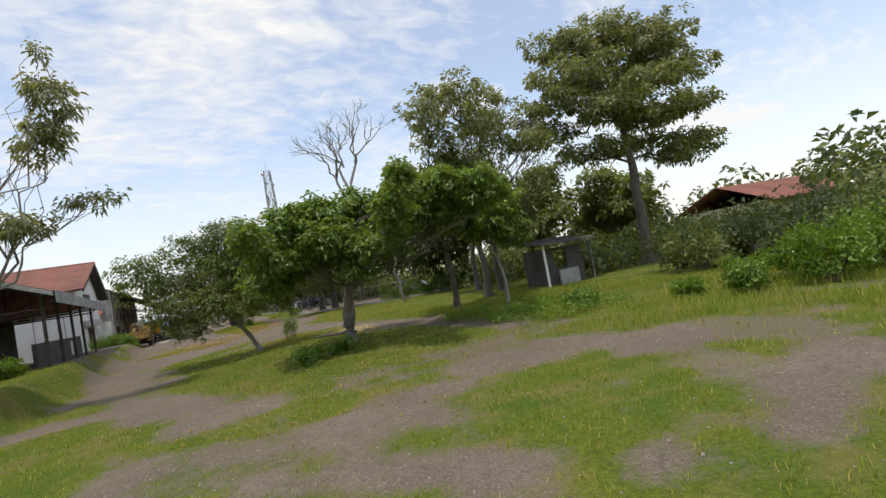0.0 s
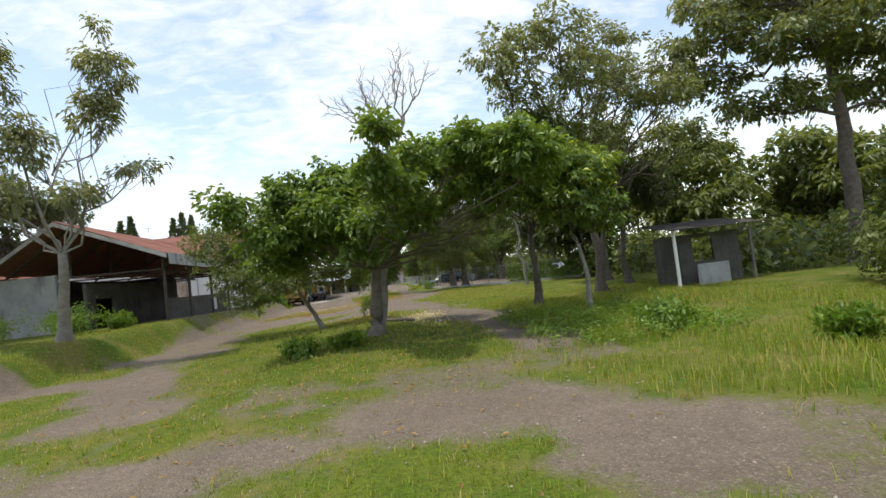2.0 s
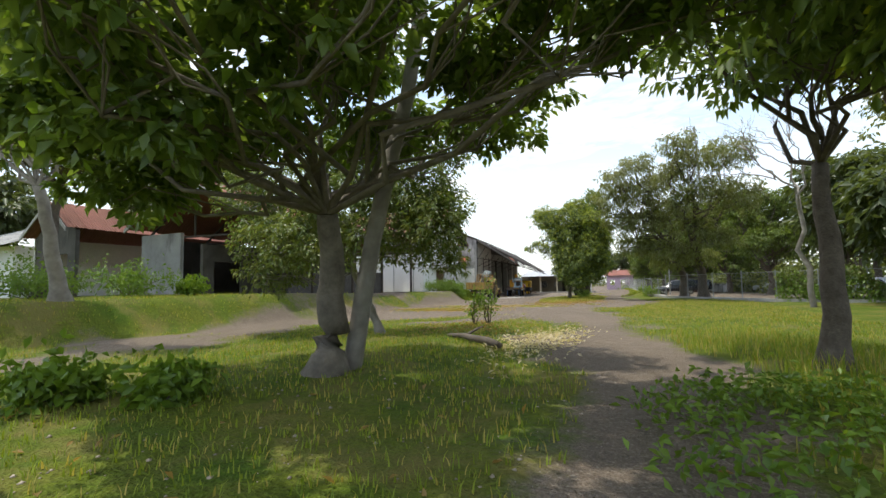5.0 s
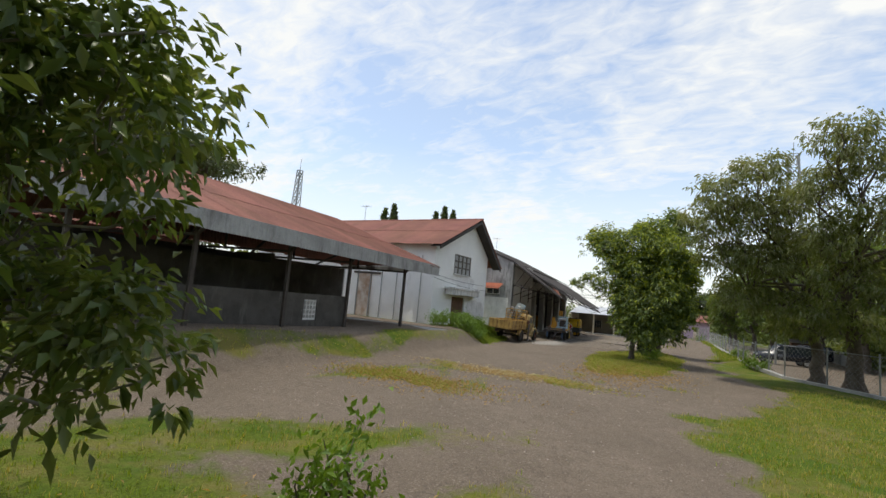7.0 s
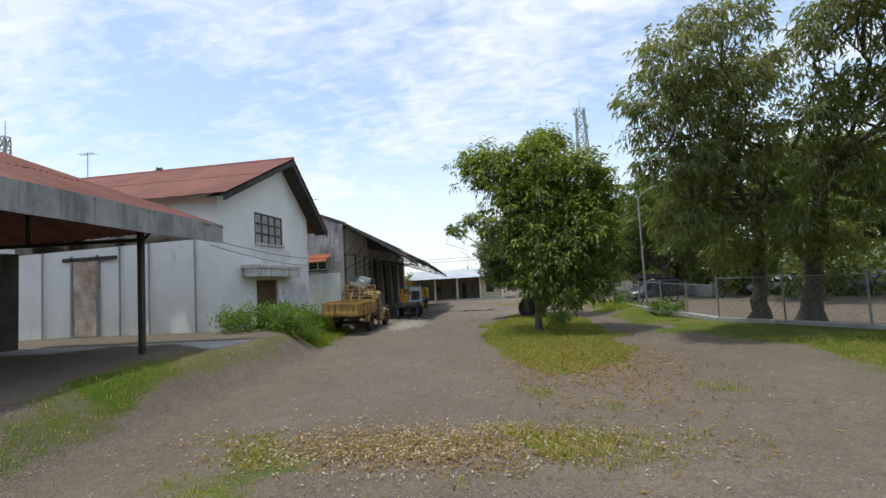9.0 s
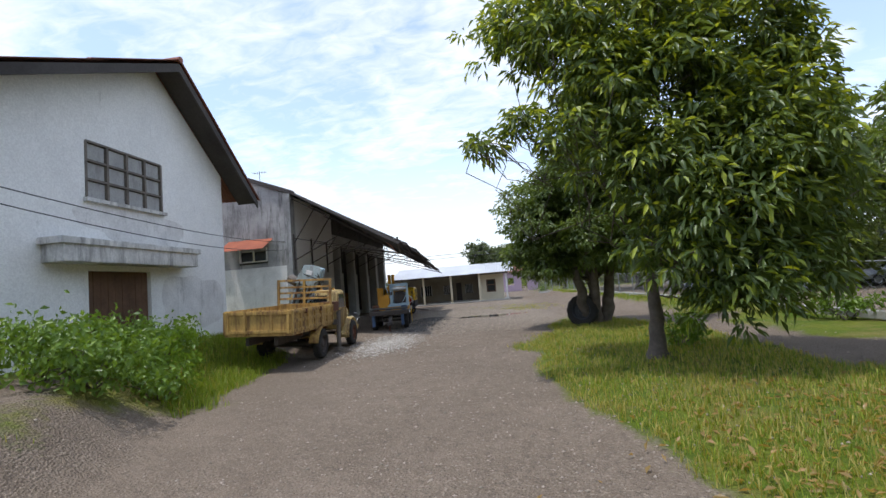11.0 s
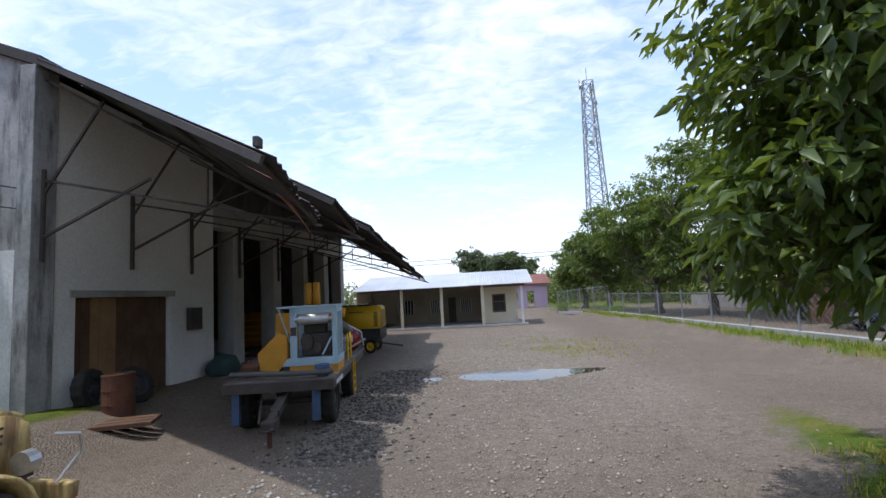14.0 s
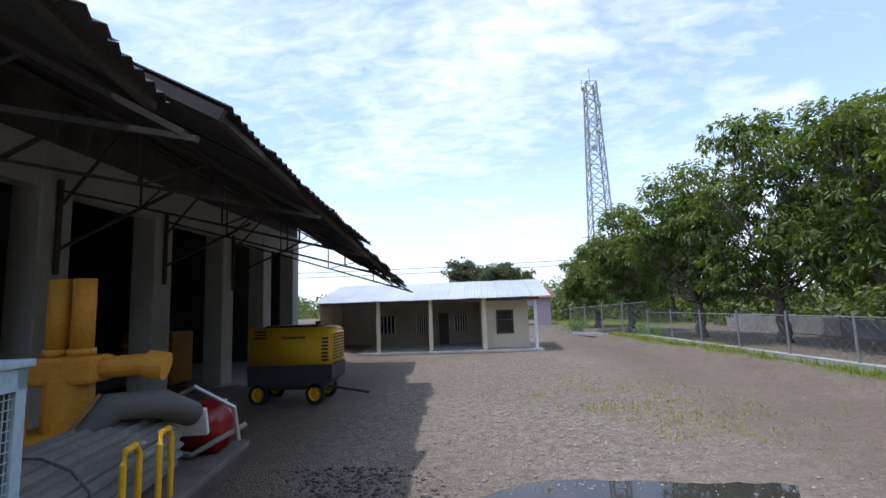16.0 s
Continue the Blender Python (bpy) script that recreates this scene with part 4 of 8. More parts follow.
for k, (x, y, R, h) in enumerate(((9.0, 66, 3.6, 9.5), (9.5, 58, 4.0, 11.5), (11.5, 51, 4.4, 13.0), (13.1, 45.5, 4.8, 14.2), (14.6, 39.5, 4.6, 12.6), (16.0, 33.5, 4.8, 13.8), (18.0, 27.5, 4.6, 14.5), (20, 42, 5, 16), (20.5, 19, 4.5, 12.5))):
    tree((x, y), [(0, 0, 0), (0.1, 0, 1.2), (0.0, 0.05, 2.3)], 0.22 + 0.01 * h, around(15, 0, 0, h * 0.50, R, h * 0.54, R * 0.38, 70 + k),
         12500, 0.27, 0.38, L_MANGODARK, "leafy mango tree behind the wire fence", 70 + k, spread=0.46, second=L_MANGO, share=0.5, droop=0.4, group="mango trees along the fence", bunch=20, dense=1.2)
for k, (x, y, R, h, lf) in enumerate(((28, 60, 6, 15, L_DARK), (36, 45, 6.5, 16, L_OLIVE), (30, 30, 6, 14, L_DARK), (25, 8, 5.5, 13, L_DARK), (34, 10, 6.5, 15, L_OLIVE), (24, -4, 5, 11, L_DARK), (33, -8, 6, 13, L_OLIVE), (42, -12, 6, 12, L_OLIVE), (20, 75, 6, 13, L_OLIVE), (4.5, 118, 6, 13.5, L_DARK), (-3, 122, 6, 14, L_DARK), (70, -34, 6, 9, L_OLIVE), (-30, -8, 6, 11, L_DARK), (-38, -20, 7, 13, L_DARK))):
    tree((x, y), [(0, 0, 0), (0.1, 0, 1.6), (0.0, 0.05, 3.0)], 0.3, around(9, 0, 0, h * 0.55, R, h * 0.42, R * 0.4, 90 + k),
         4600, 0.55, 0.45, lf, "broad shade tree in the distance", 90 + k, spread=0.75, droop=0.3, group="background trees", plain=True, bunch=16)


def cypress(base, h, seed):
    rng = np.random.default_rng(seed)
    n = 2600
    z = rng.random(n) ** 0.8 * h
    rad = 0.085 * h * np.sin(np.clip(z / h, 0.03, 1) * math.pi * 0.92 + 0.25) * rng.uniform(0.75, 1.05, n)
    a = rng.uniform(0, 2 * math.pi, n)
    pos = np.stack([np.cos(a) * rad, np.sin(a) * rad, z + 0.4], 1)
    nrm = np.stack([np.cos(a), np.sin(a), np.zeros(n)], 1)
    top = empty("cypress", Matrix.Translation((*base, 0)), "slender dark cypress tree", "tree", "cypress row")
    bm = bmesh.new()
    rod(bm, (0, 0, 0), (0, 0, h * 0.9), 0.18, 8, 0.03)
    part("trunk", bm, M_BARK, top)
    part_data("crown", leaf_mesh("crown", pos, nrm, 0.6, 0.35, L_DARK, rng, 0.0, None, 0, 2.0, plain=True), top)


for k, (x, y, h) in enumerate(((-41, 36, 16.6), (-39.6, 36.6, 17.4), (-36, 44, 17.6), (-34.6, 44.6, 18.6), (-33.2, 45.2, 18.0))):
    cypress((x, y), h, 120 + k)


def shrub(base, R, h, n, size, leaf, label, seed, aspect=0.5):
    rng = np.random.default_rng(seed)
    bm = bmesh.new()
    cl, cn = [], []
    for i in range(max(5, int(7 * R))):
        a, q = rng.uniform(0, 2 * math.pi), rng.random() ** 0.5
        tip = Vector((math.cos(a) * R * q, math.sin(a) * R * q, h * rng.uniform(0.55, 1.0) * (1 - 0.35 * q)))
        pts = limb(bm, (math.cos(a) * 0.05, math.sin(a) * 0.05, 0), tip, 0.012 + 0.006 * h, 0.004, rng, 4, 0.2, 0.05, 5)
        for s in pts[2:]:
            for _ in range(3):
                cl.append(np.array(s) + rng.normal(0, 0.1 * R, 3))
                cn.append((math.cos(a), math.sin(a), 0.4))
    cl, cn = np.array(cl), np.array(cn)
    ids = rng.integers(0, len(cl), n)
    pos = cl[ids] + rng.normal(0, 0.09 + 0.07 * R, (n, 3))
    pos[:, 2] = np.maximum(pos[:, 2], 0.03)
    top = empty("shrub", Matrix.Translation((*base, ground_z(*base) - 0.02)), label, "shrub")
    part("stem", bm, M_BARK, top)
    part_data("foliage", leaf_mesh("foliage", pos, cn[ids], size, aspect, leaf, rng, 0.1), top)


shrub((4.3, -21.1), 0.34, 2.2, 420, 0.11, L_BUSH, "small upright shrub in the grass", 1)
shrub((3.9, -21.5), 0.26, 1.35, 190, 0.1, L_BUSH, "small upright shrub in the grass", 2)
for k, (x, y, R, h) in enumerate(((-9.4, 6.3, 0.9, 1.1), (-9.3, 8.0, 1.0, 1.0), (-10.2, 9.6, 0.7, 0.7), (-9.9, 4.6, 1.0, 1.1), (-8.9, 5.0, 1.1, 1.2), (-7.9, 4.9, 1.0, 1.1), (-7.7, 6.2, 0.9, 1.0), (-8.4, 6.9, 1.0, 1.2))):
    shrub((x, y), R, h, 1100, 0.13, L_BUSH, "weedy green bush against the white wall", 10 + k)
for k, (x, y, R, h) in enumerate(((15.3, -42.0, 1.0, 1.2), (16.6, -43.6, 1.3, 2.1), (17.6, -42.6, 1.2, 1.5), (18.9, -43.9, 1.4, 2.3), (14.2, -40.2, 0.7, 0.7), (20.2, -42.4, 1.3, 1.7), (17.0, -41.0, 0.8, 0.9), (13.0, -36.5, 0.9, 0.8), (3.0, -33.6, 0.5, 0.55), (4.2, -33.2, 0.45, 0.5))):
    shrub((x, y), R, h, int(500 + 700 * R * R), 0.16, L_BUSH, "bright green bush at the edge of the grass", 30 + k)
for k, (x, y, R, h) in enumerate(((22.5, -35.5, 2.2, 2.6), (24.6, -37.2, 2.4, 3.2), (23.4, -40.0, 2.2, 2.4), (26.0, -41.5, 2.6, 3.4), (27.5, -38.5, 2.6, 3.8), (24.0, -33.0, 2.2, 2.8), (29.0, -43.5, 2.8, 4.2), (26.5, -35.0, 2.4, 3.6))):
    shrub((x, y), R, h, 1500, 0.24, L_DARK if k % 3 else L_OLIVE, "dark overgrown thicket beyond the meadow", 80 + k)
shrub((3.6, 9.9), 0.7, 1.0, 500, 0.14, L_BUSH, "young shrub beside the mango trunk", 50)
for k, (x, y, R, h) in enumerate(((7.4, 49, 0.9, 1.0), (9.6, 13, 0.8, 1.1), (9.0, 19.5, 0.6, 0.8), (5.0, 57, 1.4, 1.3))):
    shrub((x, y), R, h, 700, 0.15, L_BUSH, "low green bush by the fence", 60 + k)
for k, (x, y, R, h) in enumerate(((-9.5, -25, 1.5, 1.2), (-12, -27, 1.8, 1.5), (-14.5, -25.5, 1.6, 1.3), (-8.0, -23.2, .7, .8))):
    shrub((x, y), R, h, 1300, 0.15, L_BUSH, "leafy weeds growing in front of the shed", 70 + k)


def far_woods():
    """A belt of distant trees round the place, in one mesh."""
    rng = np.random.default_rng(5)
    pos, nrm, leaf = [], [], []
    for i in range(330):
        a = rng.uniform(0, 2 * math.pi)
        north = math.cos(a) > 0.90
        q = rng.uniform(150, 210) if north else rng.uniform(62, 120)
        c = np.array([4 + math.sin(a) * q * 0.9, 0 + math.cos(a) * q, 0])
        if abs(c[0] + 2) < 14 and c[1] > 0 and c[1] < 140:
            continue
        h = rng.uniform(5, 10) * (0.8 if north else 1.0)
        n = 220
        d = rng.normal(0, 1, (n, 3))
        d /= np.linalg.norm(d, axis=1)[:, None]
        d[:, 2] = np.abs(d[:, 2])
        p = c + d * np.array([4.5, 4.5, h]) * rng.uniform(0.7, 1.05, (n, 1))
        pos.append(p)
        leaf.append(np.full(n, 1.1))
        nrm.append(d)
    for x, y, w, h in [(rng.uniform(21, 27), rng.uniform(22, 75), 3.0, rng.uniform(2.5, 4.5)) for _ in range(46)] + [(rng.uniform(7.5, 24), rng.uniform(82, 100), 4.0, rng.uniform(4, 7)) for _ in range(26)] + [(rng.uniform(24, 50), rng.uniform(-24, 2), 3.0, rng.uniform(2.5, 4)) for _ in range(40)]:
        n = 430
        d = rng.normal(0, 1, (n, 3))
        d /= np.linalg.norm(d, axis=1)[:, None]
        d[:, 2] = np.abs(d[:, 2])
        pos.append(np.array([x, y, 0]) + d * np.array([w, w, h]) * rng.uniform(0.5, 1.1, (n, 1)))
        leaf.append(np.full(n, 0.5))
        nrm.append(d)
    pos, nrm, leaf = np.concatenate(pos), np.concatenate(nrm), np.concatenate(leaf)
    ob = new("distant_woods", leaf_mesh("distant_woods", pos, nrm, leaf, 0.55, L_OLIVE, rng, 0.1, L_DARK, 0.6, plain=True))
    tagged(ob, "distant belt of dark green trees", "trees", kind="stuff")


far_woods()


def vines():
    rng = np.random.default_rng(9)
    pos, nrm = [], []
    for (ax, ay), (bx, by) in (((17.2, 0.5), (27, -6)),):
        n = 5200
        t = rng.random(n)
        z = rng.random(n) ** 0.8 * (1.5 + 0.6 * np.sin(t * 23))
        w = np.array([by - ay, -(bx - ax)]) / math.hypot(bx - ax, by - ay)
        k = rng.normal(0, 0.12, n)
        pos.append(np.stack([ax + (bx - ax) * t + w[0] * k, ay + (by - ay) * t + w[1] * k, 0.15 + z], 1))
        nrm.append(np.stack([np.full(n, -0.8), np.full(n, -0.6), np.full(n, 0.3)], 1))
    ob = new("fence_vines", leaf_mesh("fence_vines", np.concatenate(pos), np.concatenate(nrm), 0.2, 0.7, L_BUSH, rng, 0.3, L_OLIVE, 0.5))
    tagged(ob, "green creepers covering the wire fence", "vines", kind="stuff")


vines()

# ---- buildings ----
def roof_slope(parent, ra, rb, ea, eb, columns, material, rows=2, pitch=0.15, depth=0.02, lift=0.012, seed=1, drop=0.0, name="roof_sheet", lap=1.04):
    """Overlapping corrugated sheets between a ridge line (ra to rb) and an eave line (ea to eb)."""
    rng = np.random.default_rng(seed)
    ra, rb, ea, eb = (Vector(p) for p in (ra, rb, ea, eb))
    nrm = (rb - ra).cross(ea - ra).normalized()
    if nrm.z < 0:
        nrm = -nrm
    width = (rb - ra).length / columns
    waves = max(3, round(width / pitch))
    for c in range(columns):
        for q in range(rows):
            v, f = [], []
            n = waves * 4
            skew, fall = rng.normal(0, 0.012), drop * rng.random() ** 3
            v0, v1 = q / rows - (0.03 if q else 0), (q + 1) / rows + rng.normal(0, 0.006)
            for i in range(n + 1):
                u = (c + i / n * lap) / columns
                for w in (v0, v1):
                    p = ra.lerp(rb, u).lerp(ea.lerp(eb, u), w + skew * (w == v1) * (i / n))
                    p = p + nrm * (depth * math.sin(2 * math.pi * i / 4) + lift * ((c % 2) + 2 * (rows - q)) - fall * (w == v1))
                    v += [p, p - nrm * 0.006]
            for i in range(n):
                a = 4 * i
                f += [(a, a + 4, a + 6, a + 2), (a + 1, a + 3, a + 7, a + 5), (a + 2, a + 6, a + 7, a + 3), (a, a + 1, a + 5, a + 4)]
            part_data(name, mesh_of(name, v, f, material), parent)


def wall_x(name, x0, x1, y0, y1, z0, z1, holes, material, parent, top=None):
    """A wall across x0..x1 that runs along y, with rectangular holes (y0, y1, z0, z1); top: outline heights as (y, z) pairs."""
    bm = bmesh.new()
    cuts = sorted({y0, y1, *[h[0] for h in holes], *[h[1] for h in holes], *([p[0] for p in top] if top else [])})
    ty, tz = ([p[0] for p in top], [p[1] for p in top]) if top else ([y0, y1], [z1, z1])
    for a, b in zip(cuts, cuts[1:]):
        mid = (a + b) / 2
        lo = z0
        for h in sorted((h for h in holes if h[0] <= mid <= h[1]), key=lambda h: h[2]):
            if h[2] > lo + 1e-4:
                prism(bm, [(a, lo), (b, lo), (b, h[2]), (a, h[2])], "x", x0, x1)
            lo = h[3]
        prism(bm, [(a, lo), (b, lo), (b, float(np.interp(b, ty, tz))), (a, float(np.interp(a, ty, tz)))], "x", x0, x1)
    bmesh.ops.remove_doubles(bm, verts=bm.verts[:], dist=0.0005)
    return part(name, bm, material, parent)


def wall_y(name, y0, y1, x0, x1, z0, z1, holes, material, parent, top=None):
    bm = bmesh.new()
    cuts = sorted({x0, x1, *[h[0] for h in holes], *[h[1] for h in holes], *([p[0] for p in top] if top else [])})
    tx, tz = ([p[0] for p in top], [p[1] for p in top]) if top else ([x0, x1], [z1, z1])
    for a, b in zip(cuts, cuts[1:]):
        mid = (a + b) / 2
        lo = z0
        for h in sorted((h for h in holes if h[0] <= mid <= h[1]), key=lambda h: h[2]):
            if h[2] > lo + 1e-4:
                prism(bm, [(a, lo), (b, lo), (b, h[2]), (a, h[2])], "y", y0, y1)
            lo = h[3]
        prism(bm, [(a, lo), (b, lo), (b, float(np.interp(b, tx, tz))), (a, float(np.interp(a, tx, tz)))], "y", y0, y1)
    bmesh.ops.remove_doubles(bm, verts=bm.verts[:], dist=0.0005)
    return part(name, bm, material, parent)


# -- white gabled storehouse --
GF = -11.5
store = empty("storehouse", pose(-11.5, 10.5, 0.9), "white limewashed gabled storehouse with rusty red roof", "building")


def adopt(parent, before):
    """Lets every new child of parent keep the place it was built at."""
    for o in parent.children:
        if o not in before:
            o.matrix_parent_inverse = parent.matrix_world.inverted()


wall_x("front_wall", GF - 0.3, GF, 5.6, 15.0, 0.3, 9, [(8.7, 10.95, 0.9, 3.2), (8.7, 11.55, 5.15, 6.72)], M_WHITE, store, [(5.6, 7.2), (11.4, 9.9), (15.0, 7.1)])
wall_y("side_wall", 5.6, 5.9, -32, GF - 0.3, 0.3, 7.2, [(-18.95, -17.5, 1.0, 4.5), (-18.6, -17.7, 5.25, 5.95), (-16.6, -15.7, 5.6, 6.1), (-13.9, -12.9, 5.6, 6.1), (-21.4, -20.4, 5.25, 5.95)], M_WHITE, store)
wall_y("rear_wall", 14.7, 15.0, -32, GF - 0.3, 0.3, 7.05, [], M_WHITE, store)
wall_x("back_wall", -32.3, -32, 5.6, 15.0, 0.3, 9, [], M_WHITE, store, [(5.6, 7.2), (11.4, 9.9), (15.0, 7.1)])
for (y0, y1, z0, z1) in ((8.7, 11.55, 5.15, 6.72),):
    win = part("window", B((GF - 0.16, y0, z0), (GF - 0.14, y1, z1)), M_GLASSDARK, store, "barred window with weathered frame")
    for k in range(5):
        y = y0 + (y1 - y0) * k / 4
        part("mullion", B((GF - 0.1, y - 0.035, z0), (GF + 0.02, y + 0.035, z1)), M_WOODGREY, win)
    for k in range(4):
        z = z0 + (z1 - z0) * k / 3
        part("glazing_bar", B((GF - 0.09, y0, z - 0.03), (GF + 0.01, y1, z + 0.03)), M_WOODGREY, win)
    for a in range(4):
        for b in range(3):
            yy, zz = y0 + (y1 - y0) * (a + 0.5) / 4, z0 + (z1 - z0) * (b + 0.5) / 3
            part("shutter_pane", B((GF - 0.07, yy - 0.3, zz - 0.21), (GF - 0.05, yy + 0.3, zz + 0.21)), M_FASCIA, win)
    part("sill", B((GF - 0.05, y0 - 0.1, z0 - 0.1), (GF + 0.12, y1 + 0.1, z0)), M_PATCHY, win)
door = part("door", B((GF - 0.2, 8.7, 0.9), (GF - 0.15, 10.95, 3.2)), M_WOOD, store, "rotten brown plank door")
for k in range(9):
    y = 8.72 + k * 0.248
    part("plank", B((GF - 0.15, y, 0.92 + 0.02 * (k % 3)), (GF - 0.12 + 0.004 * (k % 2), y + 0.235, 3.18)), M_WOOD, door)
part("door_canopy", B((GF, 7.4, 3.35), (GF + 0.62, 12.4, 3.85), 0.03), M_PATCHY, store, "stained concrete slab over the door")
part("canopy_lip", B((GF, 7.3, 3.78), (GF + 0.68, 12.5, 3.95), 0.02), M_PATCHY, store)


def plaster_patch(y0, y1, z0, z1, seed, label):
    """A thin skin of peeling plaster with a ragged outline."""
    g = np.random.default_rng(seed)
    n = 72
    out, ph = [], g.uniform(0, 6, 8)
    for k in range(n):
        a = 2 * math.pi * k / n
        c, q = math.cos(a), math.sin(a)
        f = (abs(c) ** 3 + abs(q) ** 3) ** -0.33 * (0.86 + sum(math.sin(m * a + ph[m - 2]) * 0.16 / m for m in range(2, 10)))
        out.append(((y0 + y1) / 2 + c * f * (y1 - y0) / 2, (z0 + z1) / 2 + q * f * (z1 - z0) / 2))
    bm = bmesh.new()
    prism(bm, out, "x", GF - 0.01, GF + 0.006)
    part("plaster_patch", bm, M_WASH, store, label)


plaster_patch(8.2, 12.9, 3.95, 5.15, 1, "peeling plaster under the window")
plaster_patch(11.2, 14.9, 1.0, 3.3, 2, "peeling plaster beside the door")
sl = part("sliding_door", B((-18.95, 5.5, 1.0), (-17.5, 5.58, 4.5)), mat("rusty_white_door", (0.62, 0.58, 0.52), 0.8, 0, (0.30, 0.14, 0.05), 1.4, 20, 0.1, 0.95), store, "rust-streaked white sliding door")
part("rail", B((-19.4, 5.46, 4.5), (-16.6, 5.58, 4.66)), M_DARKSTEEL, sl)
for x in (-18.9, -17.55):
    part("door_edge", B((x - 0.06, 5.46, 1.0), (x + 0.06, 5.5, 4.75)), M_GALV, sl)
for x in (-14.9, -12.6, -20.5, -16.4):
    bm = bmesh.new()
    rod(bm, (x, 5.5, 0.9), (x, 5.5, 6.2), 0.04)
    part("downpipe", bm, M_FASCIA, store)
for x0, x1, z0, z1 in ((-18.6, -17.7, 5.25, 5.95), (-16.6, -15.7, 5.6, 6.1), (-13.9, -12.9, 5.6, 6.1), (-21.4, -20.4, 5.25, 5.95)):
    w = part("window", B((x0, 5.72, z0), (x1, 5.76, z1)), M_GLASSDARK, store)
    part("frame", B((x0, 5.62, z0 + (z1 - z0) / 2 - 0.03), (x1, 5.7, z0 + (z1 - z0) / 2 + 0.03)), M_WOODGREY, w)
roof_slope(store, (-32.3, 11.45, 10.12), (-10.6, 11.45, 10.12), (-32.3, 4.75, 6.98), (-10.6, 4.75, 6.98), 23, M_TILE, 2, seed=2)
roof_slope(store, (-32.3, 11.45, 10.12), (-10.6, 11.45, 10.12), (-32.3, 16.3, 6.3), (-10.6, 16.3, 6.3), 23, M_TILE, 2, seed=3)
bm = bmesh.new()
rod(bm, (-32.3, 11.45, 10.16), (-10.55, 11.45, 10.16), 0.11)
part("ridge_cap", bm, M_TILE, store)
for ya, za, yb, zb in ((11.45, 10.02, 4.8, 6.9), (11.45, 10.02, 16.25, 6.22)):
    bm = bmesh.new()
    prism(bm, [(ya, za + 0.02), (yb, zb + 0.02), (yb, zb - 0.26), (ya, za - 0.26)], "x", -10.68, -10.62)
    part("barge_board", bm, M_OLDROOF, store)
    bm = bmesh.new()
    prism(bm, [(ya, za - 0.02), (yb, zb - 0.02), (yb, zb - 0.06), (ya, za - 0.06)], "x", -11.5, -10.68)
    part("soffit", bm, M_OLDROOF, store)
adopt(store, ())

# -- long open shed south of it --
shed = empty("open_shed", pose(-12, -10, 1.0), "long open shed with rusty roof and stained fascia", "building")
RA, RB = (-12.8, -20.6, 7.5), (-13.0, -3.9, 7.15)
EA, EB = (-6.9, -20.6, 5.05), (-8.6, 1.4, 4.95)
BA, BB = (-16.9, -20.6, 4.9), (-17.1, 1.4, 4.8)
roof_slope(shed, RA, RB, EA, EB, 24, M_TILE, 2, seed=5)
roof_slope(shed, RA, RB, BA, BB, 24, M_TILE, 2, seed=6)
roof_slope(shed, (-12.95, -3.95, 7.16), (-13.05, -3.95, 7.16), EB, BB, 11, M_TILE, 2, seed=7)
bm = bmesh.new()
rod(bm, RA, RB, 0.1)
rod(bm, RB, EB, 0.09)
rod(bm, RB, BB, 0.09)
part("ridge_cap", bm, M_TILE, shed)


def strip(a, b, drop, thick, side):
    """A board along a to b, hanging down."""
    bm = bmesh.new()
    a, b, s = Vector(a), Vector(b), Vector(side) * thick
    v = [bm.verts.new(p) for p in (a, b, b - Vector((0, 0, drop)), a - Vector((0, 0, drop)), a + s, b + s, b + s - Vector((0, 0, drop)), a + s - Vector((0, 0, drop)))]
    for q in ((0, 1, 2, 3), (7, 6, 5, 4), (0, 4, 5, 1), (1, 5, 6, 2), (2, 6, 7, 3), (3, 7, 4, 0)):
        bm.faces.new([v[i] for i in q])
    bmesh.ops.recalc_face_normals(bm, faces=bm.faces[:])
    return bm


roof_slope(shed, Vector(EA) + Vector((0.06, 0, 0.08)), Vector(EB) + Vector((0.06, 0, 0.08)), Vector(EA) + Vector((0.07, 0, -0.58)), Vector(EB) + Vector((0.07, 0, -0.58)), 24, M_FASCIA, 1, pitch=0.19, depth=0.012, lift=0.0, seed=12, name="fascia_sheet")
for k in range(5):
    a, b = Vector(EB).lerp(Vector(BB), k / 5), Vector(EB).lerp(Vector(BB), (k + 0.995) / 5)
    part("fascia_panel", strip(a + Vector((0, 0.06, 0.08)), b + Vector((0, 0.06, 0.08)), 0.4, 0.05, (0, 1, 0)), M_FASCIA, shed)
part("verge_board", strip(Vector(EA) - Vector((0, .05, 0)), Vector(RA) - Vector((0, .05, 0)), 0.24, 0.06, (0, -1, 0)), M_FASCIA, shed)
part("verge_board", strip(Vector(RA) - Vector((0, .05, 0)), (-16.9, -20.65, 4.9), 0.24, 0.06, (0, -1, 0)), M_FASCIA, shed)
